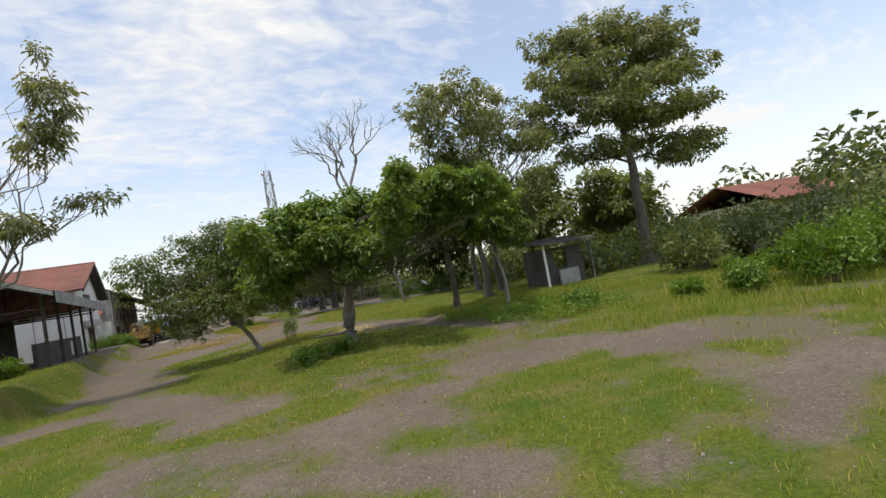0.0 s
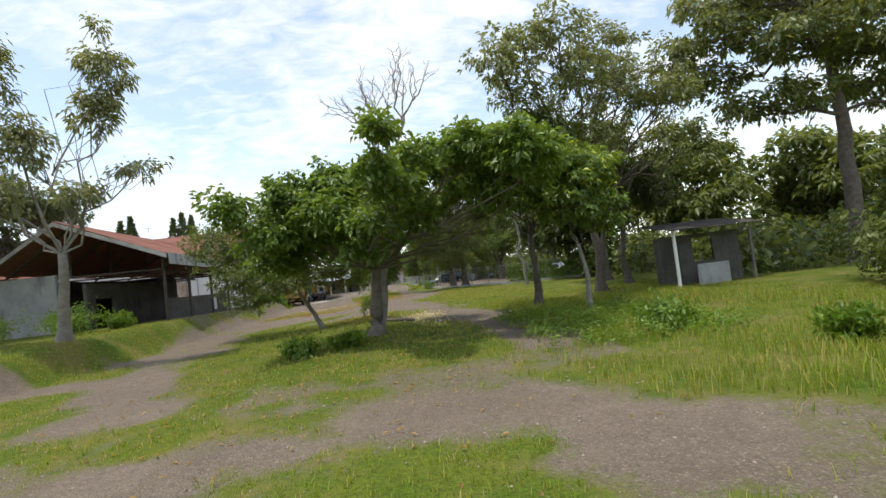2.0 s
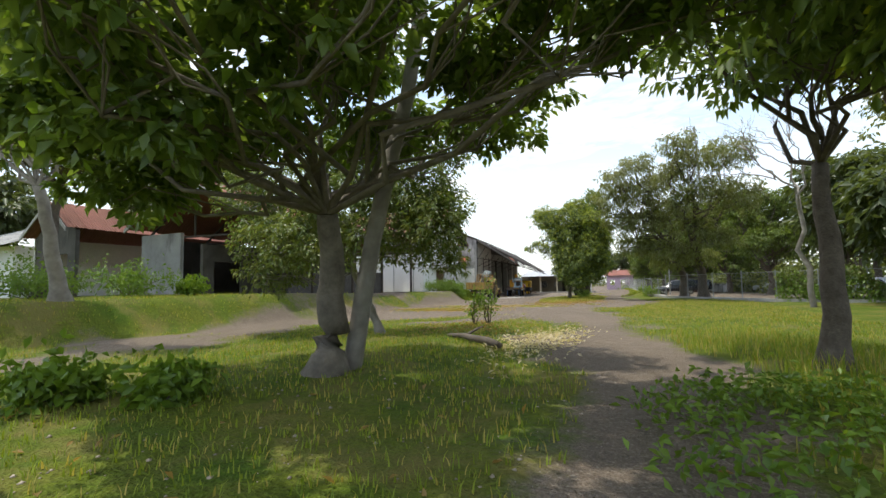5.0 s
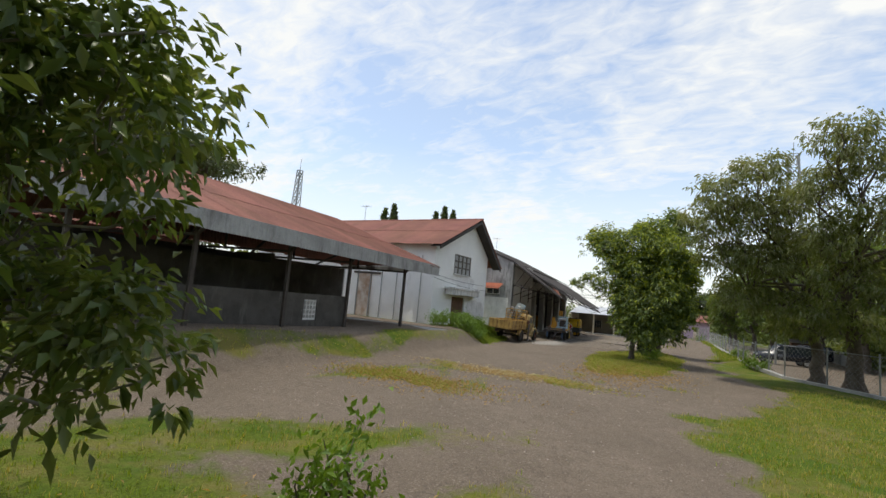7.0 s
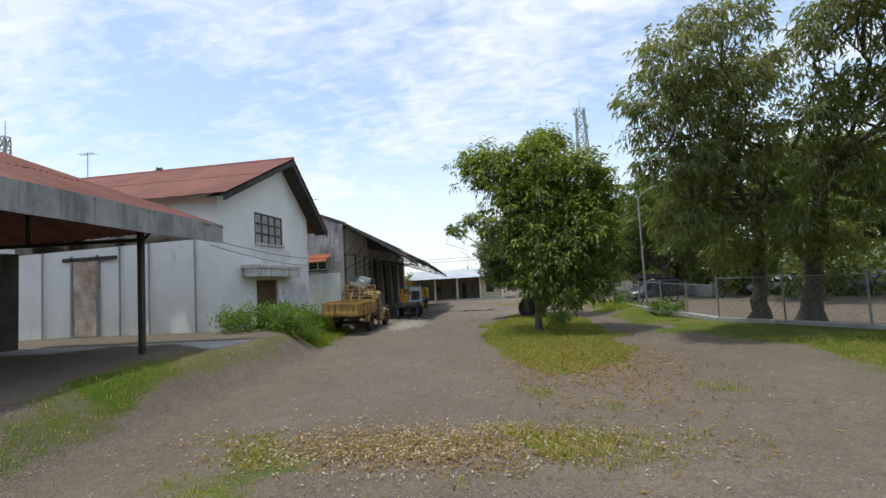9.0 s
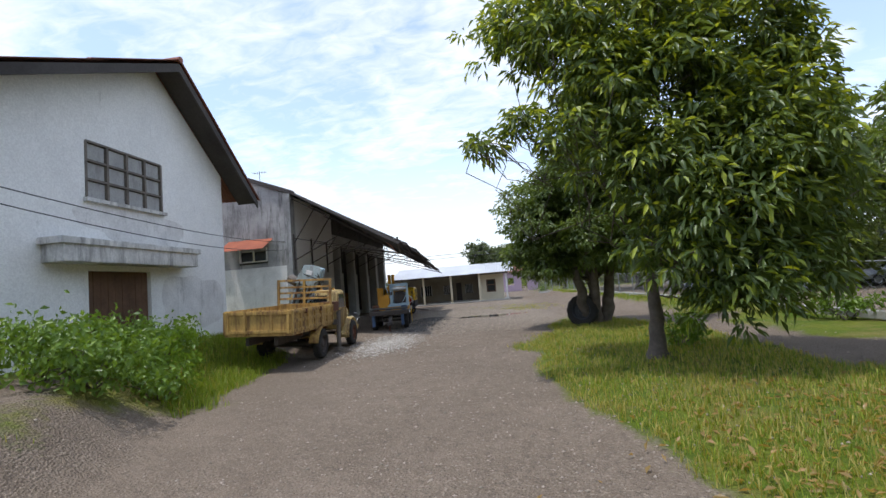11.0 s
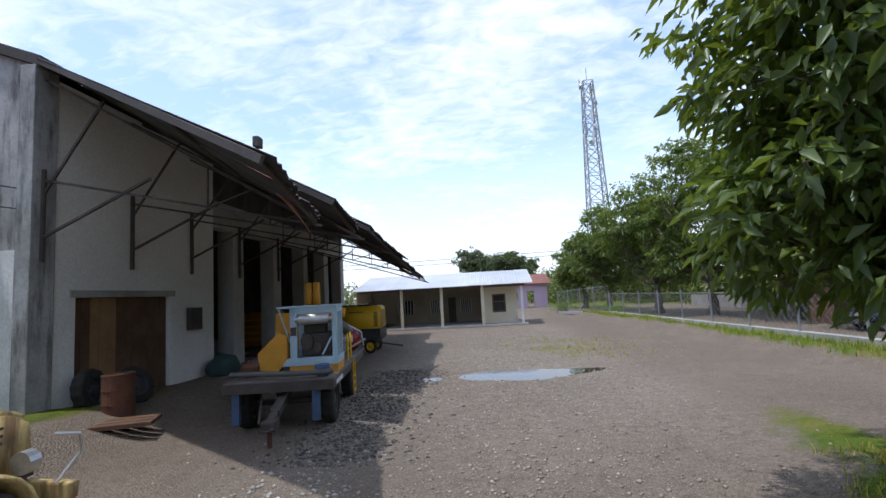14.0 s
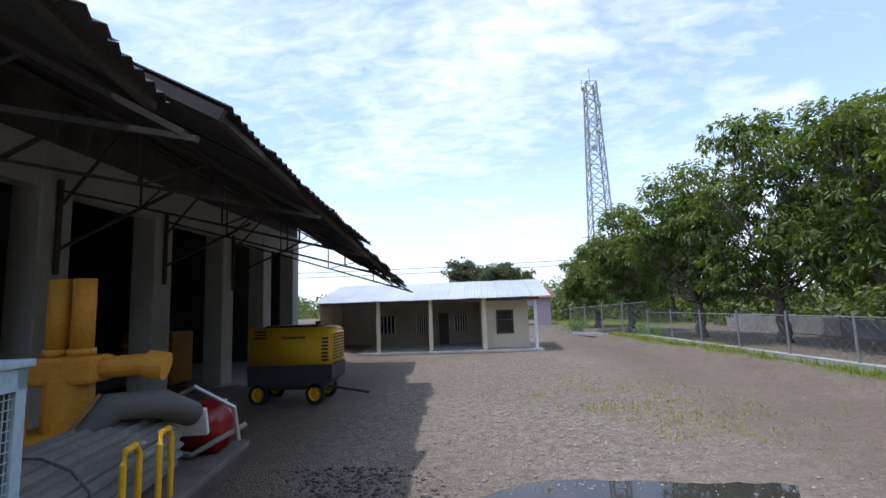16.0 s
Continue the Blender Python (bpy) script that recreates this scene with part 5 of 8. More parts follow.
for y in (-19.4, -15.6, -11.2, -7.0, -1.6):
    t = (y + 20.6) / 22.0
    xe, ze = EA[0] + (EB[0] - EA[0]) * t - 0.75, EA[2] + (EB[2] - EA[2]) * t
    post = part("post", B((xe - 0.07, y - 0.07, 0.7), (xe + 0.07, y + 0.07, ze + 0.2), 0.01), M_DARKSTEEL, shed)
    bm = bmesh.new()
    bar(bm, (xe, y, ze - 0.75), (xe + 0.7, y, ze - 0.1), 0.06)
    bar(bm, (xe, y, ze - 0.75), (xe, y + 0.7, ze - 0.1), 0.06)
    part("bracket", bm, M_DARKSTEEL, post)
    xr, zr = -12.9, 7.15 - max(0.0, y + 3.9) * 0.42 + max(0.0, -3.9 - y) * 0.021
    bm = bmesh.new()
    bar(bm, (xe, y, ze + 0.1), (xr, y, zr - 0.25), 0.1)
    bar(bm, (xr, y, zr - 0.25), (-16.7, y, 4.5), 0.1)
    bar(bm, (-16.7, y, 4.45), (xe, y, 4.3), 0.1)
    bar(bm, (xr, y, 4.4), (xr, y, zr - 0.3), 0.08)
    part("truss", bm, M_DARKSTEEL, shed)
wall_y("gable_wall", -19.8, -19.6, -16.7, -13.5, 0.6, 4.6, [], M_FASCIA, shed)
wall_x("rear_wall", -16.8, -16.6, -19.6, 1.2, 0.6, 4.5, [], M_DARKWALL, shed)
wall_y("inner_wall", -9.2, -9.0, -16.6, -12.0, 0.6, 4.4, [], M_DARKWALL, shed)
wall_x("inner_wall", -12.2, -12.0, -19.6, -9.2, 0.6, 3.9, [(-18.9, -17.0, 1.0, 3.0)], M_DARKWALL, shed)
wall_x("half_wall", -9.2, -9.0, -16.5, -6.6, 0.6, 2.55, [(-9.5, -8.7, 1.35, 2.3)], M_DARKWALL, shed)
lat = part("lattice_block", B((-9.15, -9.5, 1.35), (-9.05, -8.7, 1.37)), M_WHITE2, shed, "white pierced breeze-block panel")
for k in range(5):
    part("lattice_bar", B((-9.16, -9.5 + k * 0.19, 1.35), (-9.04, -9.45 + k * 0.19, 2.3)), M_WHITE2, lat)
    part("lattice_bar", B((-9.15, -9.5, 1.37 + k * 0.21), (-9.05, -8.7, 1.42 + k * 0.21)), M_WHITE2, lat)
part("floor_slab", B((-16.7, -19.8, 0.6), (-7.5, 1.3, 1.0), 0.03), M_CONC, shed, "worn concrete floor slab")
adopt(shed, ())

# second gabled shed and the small house beyond
shed2 = empty("gabled_shed", pose(-20.5, -18, 1.0), "small gabled shed with rusty roof", "building")
roof_slope(shed2, (-20.6, -22.5, 6.5), (-20.6, -8, 6.5), (-18.75, -22.5, 4.95), (-18.75, -8, 4.95), 15, M_TILE, 1, seed=8)
roof_slope(shed2, (-20.6, -22.5, 6.5), (-20.6, -8, 6.5), (-23.2, -22.5, 4.6), (-23.2, -8, 4.6), 15, M_TILE, 1, seed=9)
wall_y("gable_wall", -22.0, -21.8, -22.8, -18.9, 0.6, 6, [(-22.0, -19.6, 0.9, 3.6)], M_DARKWALL, shed2, [(-22.8, 4.6), (-20.6, 6.2), (-18.9, 4.9)])
wall_x("side_wall", -22.9, -22.7, -22, -8, 0.6, 4.6, [], M_WHITE2, shed2)
part("verge_board", strip((-18.75, -22.55, 4.97), (-20.6, -22.55, 6.52), 0.2, 0.06, (0, -1, 0)), M_FASCIA, shed2)
part("verge_board", strip((-20.6, -22.55, 6.52), (-23.2, -22.55, 4.62), 0.2, 0.06, (0, -1, 0)), M_FASCIA, shed2)
adopt(shed2, ())
house = empty("small_house", pose(-31, -20, 1.0), "low white house with grey tiled roof", "house")
wall_y("wall", -22.2, -22.0, -40, -24.5, 0.6, 4.3, [(-34.5, -33.5, 1.0, 3.0), (-30.5, -29.5, 2.4, 3.2), (-27.6, -27, 2.6, 3.2)], M_WHITE, house)
wall_x("wall", -24.7, -24.5, -22, -14, 0.6, 4.3, [], M_WHITE, house)
part("door", B((-34.5, -22.1, 1.0), (-33.5, -22.05, 3.0)), M_WOODGREY, house)
part("window", B((-30.5, -22.1, 2.4), (-29.5, -22.05, 3.2)), M_GLASSDARK, house)
roof_slope(house, (-42, -17, 6.6), (-23.5, -17, 6.6), (-42, -23.2, 4.2), (-23.5, -23.2, 4.2), 18, M_FASCIA, 2, seed=11)
for x in (-26.5, -31.5):
    part("post", B((x - 0.06, -23, 0.7), (x + 0.06, -22.88, 4.25)), M_WOODGREY, house)
adopt(house, ())

# -- long warehouse with broken overhang --
wh = empty("warehouse", pose(-15, 30, 0.3), "long warehouse with weathered end wall and broken overhanging roof", "building")
WX = -11.1
wall_y("end_wall", 20.5, 20.8, -24, WX, 0.1, 8, [(-14.0, -12.45, 3.9, 4.55), (-16.2, -14.9, 3.95, 4.7), (-17.9, -16.85, 3.95, 4.7)], M_WEATHER, wh, [(-24, 9.4), (-19.0, 10.6), (WX, 7.45)])
part("whitewash_band", B((-22, 20.44, 0.2), (WX + 0.02, 20.5, 3.7)), M_WASH, wh, "peeling whitewashed lower wall")
bm = bmesh.new()
prism(bm, [(-19.2, 10.75), (WX + 0.12, 7.58), (WX + 0.12, 7.36), (-19.2, 10.53)], "y", 20.38, 20.9)
part("wall_coping", bm, M_OLDROOF, wh, "dark stained wall coping")
part("corner_pier", B((WX - 0.28, 20.36, 0.2), (WX + 0.05, 20.9, 7.4), 0.02), M_WEATHER, wh)
for x0, x1 in ((-14.0, -12.45), (-16.2, -14.9), (-17.9, -16.85)):
    w = part("window", B((x0, 20.62, 4.0), (x1, 20.66, 4.75)), M_GLASSDARK, wh, "small window with concrete hood")
    part("frame", B((x0, 20.48, 4.0), (x1, 20.6, 4.06)), M_WHITE2, w)
    part("frame", B(((x0 + x1) / 2 - 0.03, 20.5, 4.0), ((x0 + x1) / 2 + 0.03, 20.6, 4.75)), M_WHITE2, w)
    for xx in (x0, x1 - 0.07):
        part("frame", B((xx, 20.48, 4.0), (xx + 0.07, 20.6, 4.75)), M_WHITE2, w)
    if x0 >= -14:
        roof_slope(w, (x0 - 0.5, 20.46, 5.15), (x1 + 0.35, 20.46, 5.15), (x0 - 0.6, 19.4, 4.55), (x1 + 0.25, 19.4, 4.55), 3, mat("red_hood_sheet", (0.40, 0.13, 0.07), 0.7, 0, (0.25, 0.08, 0.05), 2, 20, 0.1, 0.8), 1, seed=4, name="hood_sheet")
    else:
        part("hood", B((x0 - 0.1, 20.1, 4.75), (x1 + 0.1, 20.5, 5.05), 0.02), M_WHITE2, w, "stained concrete window hood")
wall_x("front_wall", WX - 0.3, WX, 20.5, 26.6, 0.1, 7.3, [(21.45, 24.5, 0.3, 2.75)], M_WHITE2, wh)
dd = part("double_door", B((WX - 0.2, 21.45, 0.3), (WX - 0.16, 24.5, 2.75)), M_WOOD, wh, "brown plank double door, one leaf paler")
M_WOODPALE = mat("pale_plank", (0.36, 0.22, 0.11), 0.75, 0, (0.22, 0.12, 0.06), 2.0, 30, 0.2, 0.8)
for k in range(12):
    y = 21.47 + k * 0.252
    part("plank", B((WX - 0.16, y, 0.32), (WX - 0.125 + 0.004 * (k % 2), y + 0.24, 2.73)), M_WOODPALE if k in (2, 3, 4) else M_WOOD, dd)
part("lintel", B((WX - 0.02, 21.3, 2.75), (WX + 0.04, 24.65, 2.9)), M_CONC, wh)
part("meter_box", B((WX, 25.2, 1.75), (WX + 0.16, 25.75, 2.4), 0.02), M_DARKSTEEL, wh, "small grey electric box on the wall")
for y in (28.2, 31.4, 34.7, 37.7, 40.7):
    col = part("column", B((WX - 0.6, y - 0.35, 0.1), (WX, y + 0.35, 5.6), 0.03), M_COLUMN, wh)
part("beam", B((WX - 0.45, 26.6, 5.0), (WX - 0.05, 41.2, 5.9)), M_COLUMN, wh)
# filler wall that closes the gap between beam and roof
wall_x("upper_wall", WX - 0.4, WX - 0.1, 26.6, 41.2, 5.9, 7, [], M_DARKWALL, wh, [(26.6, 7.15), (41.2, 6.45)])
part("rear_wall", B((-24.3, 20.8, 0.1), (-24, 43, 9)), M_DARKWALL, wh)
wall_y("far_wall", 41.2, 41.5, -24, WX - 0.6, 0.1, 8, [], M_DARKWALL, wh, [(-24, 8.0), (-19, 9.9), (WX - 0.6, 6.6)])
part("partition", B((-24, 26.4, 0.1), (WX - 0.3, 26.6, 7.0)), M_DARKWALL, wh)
part("floor_slab", B((-24, 20.6, 0.0), (WX + 0.9, 41.4, 0.3), 0.03), M_CONC, wh, "oil-stained concrete floor and apron")
# roof: the inner slope, the three overhanging bays and an added bay for shade
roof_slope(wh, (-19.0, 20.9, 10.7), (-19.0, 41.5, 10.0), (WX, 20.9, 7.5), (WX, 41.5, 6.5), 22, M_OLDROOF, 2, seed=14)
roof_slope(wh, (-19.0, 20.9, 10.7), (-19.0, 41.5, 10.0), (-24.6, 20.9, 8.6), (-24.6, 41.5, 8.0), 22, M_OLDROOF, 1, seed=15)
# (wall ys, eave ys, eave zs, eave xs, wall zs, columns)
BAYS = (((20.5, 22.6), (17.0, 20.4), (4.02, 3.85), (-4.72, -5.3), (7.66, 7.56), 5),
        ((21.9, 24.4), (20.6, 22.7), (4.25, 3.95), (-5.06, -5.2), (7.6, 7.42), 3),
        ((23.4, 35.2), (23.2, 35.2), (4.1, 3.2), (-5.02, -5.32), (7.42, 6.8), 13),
        # added bay that shades the far columns, mostly hidden behind the third eave
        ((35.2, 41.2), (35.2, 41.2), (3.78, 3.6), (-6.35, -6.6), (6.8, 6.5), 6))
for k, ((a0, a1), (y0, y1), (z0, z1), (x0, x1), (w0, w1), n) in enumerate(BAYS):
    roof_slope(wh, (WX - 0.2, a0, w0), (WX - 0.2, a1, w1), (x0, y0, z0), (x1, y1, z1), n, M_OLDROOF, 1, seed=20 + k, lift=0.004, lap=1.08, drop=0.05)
part("loose_tile", B((-4.93, 17.0, 4.14), (-4.86, 17.12, 4.26), 0.012), M_OLDROOF, wh, "broken roof tile stuck at the eave")
# loose rusty sheet that hangs off the eave
sheet_m = mat("loose_rusty_sheet", (0.46, 0.21, 0.15), 0.7, 0, (0.33, 0.15, 0.11), 1.0, 12, 0.1, 0.7)
roof_slope(wh, (-6.79, 20.5, 5.0), (-6.25, 20.5, 4.76), (-5.75, 20.2, 4.05), (-5.35, 19.98, 3.5), 1, sheet_m, 1, seed=33, name="loose_sheet")
for y in (20.6, 23.0, 25.4, 28.2, 31.4, 34.9):
    t = (y - 20.35) / 20.25
    xe, ze, zw = (-5.5, 3.95, 7.35) if y < 21 else (-5.3, 3.95, 7.3) if y < 23.2 else (-5.15, 3.95 - (y - 23.4) * 0.07, 7.25 - 0.85 * t)
    zb = 4.2 - 0.25 * t
    post = bmesh.new()
    rod(post, (WX + 0.05, y, zb - 0.75), (WX + 0.05, y, zb + 1.1), 0.05)
    post = part("roof_bracket", post, M_DARKSTEEL, wh, "rusty steel roof bracket")

    def member(name, a, b, w):
        bm = bmesh.new()
        bar(bm, a, b, w)
        part(name, bm, M_DARKSTEEL, post)

    member("rafter", (WX, y, zw - 0.15), (xe, y, ze - 0.1), 0.05)
    member("tie", (WX, y, zb + 0.9), (xe + 0.1, y, ze - 0.15), 0.045)
    member("brace", (WX, y, zb - 0.3), (WX + 2.3, y, zb + 0.75), 0.05)
    member("brace", (WX, y, zb + 0.5), (WX + 1.3, y, zw - 0.75), 0.045)
    for s in (0.28, 0.55, 0.8) if y > 26 else (0.62,):
        xx = WX + (xe - WX) * s
        zt, zl = zw - 0.15 + (ze - zw) * s, zb + 0.9 + (ze - 0.15 - zb - 0.9) * s
        member("web", (xx, y, zt), (xx, y, zl), 0.03)
        member("web", (xx, y, zl), (xx + 0.9, y, zt - (zw - ze) * 0.15), 0.025)
# boards that close the steps between the bays
for (a0, a1), (y0, y1), (z0, z1), (x0, x1), (w0, w1), n in BAYS[:3]:
    bm = bmesh.new()
    bar(bm, (WX - 0.1, a0, w0 - 0.1), (x0 - 0.1, y0, z0 - 0.04), 0.05, 0.1)
    part("verge_board", bm, M_OLDROOF, wh)
for s in (0.3, 0.65, 0.97):
    bm = bmesh.new()
    for (a0, a1), (y0, y1), (z0, z1), (x0, x1), (w0, w1), n in BAYS:
        bar(bm, (WX + (x0 - WX) * s, a0 + (y0 - a0) * s, w0 + (z0 - w0) * s - 0.1), (WX + (x1 - WX) * s, a1 + (y1 - a1) * s, w1 + (z1 - w1) * s - 0.1), 0.06)
    part("purlin", bm, M_DARKSTEEL, wh)
adopt(wh, ())

# -- low veranda building at the end of the yard --
off = empty("veranda_building", pose(-5, 47, 0.1), "low cream building with posts and zinc roof", "building")
roof_slope(off, (-11.6, 50.2, 4.0), (1.2, 50.2, 4.0), (-11.6, 44.6, 2.85), (1.0, 44.6, 2.85), 14, M_ZINC, 1, seed=41)
for x in (-8.2, -5.35, -2.45):
    part("post", B((x - 0.1, 45.1, 0.0), (x + 0.1, 45.3, 2.9), 0.01), M_CREAM, off)
part("post", B((0.2, 45.2, 0.0), (0.36, 45.36, 2.9), 0.01), M_WHITE2, off)
part("beam", B((-11.4, 45.12, 2.7), (0.5, 45.28, 2.86)), M_WOODGREY, off)
part("floor_slab", B((-11.4, 44.9, 0.0), (0.6, 50, 0.14), 0.02), M_CONC, off)
# darker copy of the cream paint; the veranda's shade is in its colour
wall_y("rear_wall", 49.6, 49.8, -11.4, 0.0, 0.1, 3.8, [(-9.2, -8.0, 0.9, 2.0), (-6.6, -5.9, 0.9, 1.9), (-5.2, -4.6, 0.1, 2.1), (-4.2, -3.4, 0.9, 1.9)], mat("shaded_cream_wall", (0.38, 0.33, 0.24), 0.9, 0, (0.24, 0.21, 0.16), 0.8, 20, 0.15, 0.8), off)
wall_y("room_front", 46.2, 46.35, -2.5, 0.0, 0.1, 2.95, [(-1.75, -0.85, 0.95, 2.15)], M_CREAM, off)
wall_x("room_side", -2.6, -2.5, 46.2, 49.6, 0.1, 2.95, [], M_CREAM, off)
wall_x("room_side", -0.1, 0.0, 46.35, 49.6, 0.1, 2.95, [], M_CREAM, off)
wall_x("end_wall", -11.5, -11.4, 45.2, 49.8, 0.1, 3.0, [], M_CREAM, off)
w = part("window", B((-1.7, 46.28, 1.0), (-0.9, 46.3, 2.1)), M_GLASSDARK, off, "dark framed window")
for a, b in (((-1.78, 46.14, 0.92), (-1.68, 46.3, 2.18)), ((-0.92, 46.14, 0.92), (-0.82, 46.3, 2.18)), ((-1.78, 46.14, 2.1), (-0.82, 46.3, 2.2)), ((-1.78, 46.14, 0.9), (-0.82, 46.3, 1.0)), ((-1.68, 46.2, 1.62), (-0.92, 46.28, 1.68))):
    part("frame", B(a, b), M_WOOD, w)
for x0, x1, z0, z1 in ((-9.2, -8.0, 0.9, 2.0), (-6.6, -5.9, 0.9, 1.9), (-4.2, -3.4, 0.9, 1.9)):
    w = part("window", B((x0, 49.66, z0), (x1, 49.7, z1)), M_GLASSDARK, off)
    for k in range(6):
        x = x0 + (x1 - x0) * k / 5
        part("grille_bar", B((x - 0.02, 49.55, z0), (x + 0.02, 49.6, z1)), M_WHITE2, w)
part("door", B((-5.2, 49.65, 0.1), (-4.6, 49.7, 2.1)), M_DARKSTEEL, off)
adopt(off, ())


# -- towers, poles --
def lattice_tower(base, h, w0, w1, bays, label, leg=0.12, dishes=True, seed=1):
    rng = np.random.default_rng(seed)
    top = empty("lattice_tower", Matrix.Translation((*base, 0)), label, "tower")
    def corner(k, t):
        w = w0 + (w1 - w0) * t
        return Vector(((1 if k in (0, 1) else -1) * w / 2, (1 if k in (0, 3) else -1) * w / 2, h * t))
    for k in range(4):
        bm = bmesh.new()
        bar(bm, corner(k, 0), corner(k, 1), leg)
        part("leg", bm, M_GALV, top)
    bm = bmesh.new()
    for i in range(bays):
        t0, t1 = i / bays, (i + 1) / bays
        for k in range(4):
            j = (k + 1) % 4
            bar(bm, corner(k, t0), corner(j, t1), leg * 0.55)
            bar(bm, corner(j, t0), corner(k, t1), leg * 0.55)
            bar(bm, corner(k, t1), corner(j, t1), leg * 0.55)
    part("bracing", bm, M_GALV, top)
    if dishes:
        for i in range(14):
            a, z = rng.uniform(0, 2 * math.pi), h * rng.uniform(0.62, 1.0)
            q = Matrix.Translation((math.cos(a) * 1.5, math.sin(a) * 1.5, z)) @ Matrix.Rotation(a, 4, "Z")
            if i % 3:
                part("antenna_panel", B((-0.12, -0.22, -1.1), (0.12, 0.22, 1.1), 0.03, q), M_ZINC, top)
            else:
                bm = bmesh.new()
                bmesh.ops.create_cone(bm, cap_ends=True, segments=16, radius1=0.6, radius2=0.45, depth=0.4, matrix=q @ Matrix.Rotation(math.pi / 2, 4, "Y"))
                part("dish", bm, M_ZINC, top)
    bm = bmesh.new()
    rod(bm, (0, 0, h - 0.2), (0, 0, h + 3), 0.06)
    part("lightning_rod", bm, M_GALV, top)


lattice_tower((21.6, 106.4), 44, 4.6, 1.9, 16, "tall galvanised lattice telecom mast with antennas", 0.2)
lattice_tower((-87, 57), 33, 2.8, 1.0, 14, "distant lattice radio mast", 0.2, False, 2)

lamp = empty("street_lamp", Matrix.Translation((11.6, 24.2, 0)), "tall grey twin-armed street lamp beside the fence", "street lamp")
bm = bmesh.new()
rod(bm, (0, 0, 0), (0, 0, 8.3), 0.085, 10, 0.05)
part("pole", bm, M_GALV, lamp)
for sg, reach in ((-1, 1.5), (1, 1.1)):
    bm = bmesh.new()
    tube(bm, [Vector(p) for p in ((0, 0, 8.1), (sg * 0.25 * reach, 0, 8.45), (sg * 0.65 * reach, -0.1, 8.75), (sg * reach, -0.15, 8.9))], [0.04, 0.04, 0.035, 0.03], 8)
    arm = part("arm", bm, M_GALV, lamp)
    x0, x1 = sorted((sg * (reach - 0.1), sg * (reach + 0.5)))
    part("lamp_head", B((x0, -0.3, 8.84), (x1, 0.0, 9.0), 0.05), M_FASCIA, arm)

# -- wire fence --
FENCE = [(4.6, 57), (6.4, 46), (7.2, 36), (8.0, 26), (9.0, 16), (10.8, 9.6), (17.2, 0.5), (27, -6)]
fence = empty("wire_fence", pose(8, 26, 0), "wire mesh fence on concrete kerb with grey posts", "fence")
M_WIRE = mat("fence_wire", (0.30, 0.31, 0.30), 0.5, 0.5, (0.2, 0.2, 0.2), 5, 30, 0, 0.5)
for (ax, ay), (bx, by) in zip(FENCE, FENCE[1:]):
    a, b = (Vector((px, py, 0.36 * float(smooth(13, 18, py) * smooth(56, 50, py)))) for px, py in ((ax, ay), (bx, by)))
    tall = 2.15 - 1.5 * a.z
    ln = (b - a).length
    n = max(1, round(ln / 2.5))
    d = (b - a) / n
    u = d.normalized()
    bm = bmesh.new()
    bar(bm, a + Vector((0, 0, 0.1)), b + Vector((0, 0, 0.1)), 0.3, 0.22)
    part("kerb", bm, M_CONC, fence)
    for k in range(n):
        p = a + d * k
        bm = bmesh.new()
        rod(bm, p, p + Vector((0, 0, tall)), 0.04, 8)
        part("post", bm, M_GALV, fence)
        bm = bmesh.new()
        step, L, H = 0.3, d.length, tall - 0.4
        m = int((L + H) / step)
        for i in range(m):
            s = -H + i * step
            for sg in (1, -1):
                x0, z0, x1, z1 = s, 0.0, s + H, H
                if x0 < 0:
                    z0, x0 = -x0, 0.0
                if x1 > L:
                    z1, x1 = H - (x1 - L), L
                if x1 - x0 < 0.05:
                    continue
                if sg < 0:
                    x0, x1 = L - x0, L - x1
                bar(bm, p + u * x0 + Vector((0, 0, 0.25 + z0)), p + u * x1 + Vector((0, 0, 0.25 + z1)), 0.006)
        rod(bm, p + Vector((0, 0, tall - 0.15)), p + d + Vector((0, 0, tall - 0.15)), 0.018, 6)
        part("mesh_panel", bm, M_WIRE, fence)
adopt(fence, ())


# -- hut by the trees --
hut = empty("hut", pose(20.5, -26, 0), "small grey open hut with white post", "hut")
part("post", B((19.3, -27.08, 0), (19.42, -26.96, 2.75), 0.008), M_WHITE2, hut, "white painted post")
part("post", B((23.2, -27.08, 0), (23.3, -26.96, 2.5), 0.008), M_WOODGREY, hut)
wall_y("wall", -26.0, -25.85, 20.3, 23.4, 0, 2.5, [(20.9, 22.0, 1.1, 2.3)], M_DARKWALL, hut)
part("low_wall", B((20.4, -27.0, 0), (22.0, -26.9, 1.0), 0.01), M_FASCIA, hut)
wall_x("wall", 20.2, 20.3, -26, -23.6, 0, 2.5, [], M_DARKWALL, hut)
roof_slope(hut, (19.2, -24.0, 3.2), (23.8, -24.0, 3.2), (19.1, -27.4, 2.72), (23.8, -27.4, 2.72), 5, M_OLDROOF, 1, seed=51)
adopt(hut, ())
cottage = empty("tiled_house", pose(62, -17, 0), "distant house with red tiled roof", "house")
part("wall", B((56, -21, 0), (72, -12, 3.4)), M_CREAM, cottage)
roof_slope(cottage, (54.5, -16.5, 5.9), (73.5, -16.5, 5.9), (54.5, -22.5, 3.3), (73.5, -22.5, 3.3), 16, M_TILE, 2, seed=52)
roof_slope(cottage, (54.5, -16.5, 5.9), (73.5, -16.5, 5.9), (54.5, -10.5, 3.3), (73.5, -10.5, 3.3), 16, M_TILE, 1, seed=53)
adopt(cottage, ())
blk = empty("distant_house", pose(4, 74, 0), "distant pink-walled house beside the road", "house")
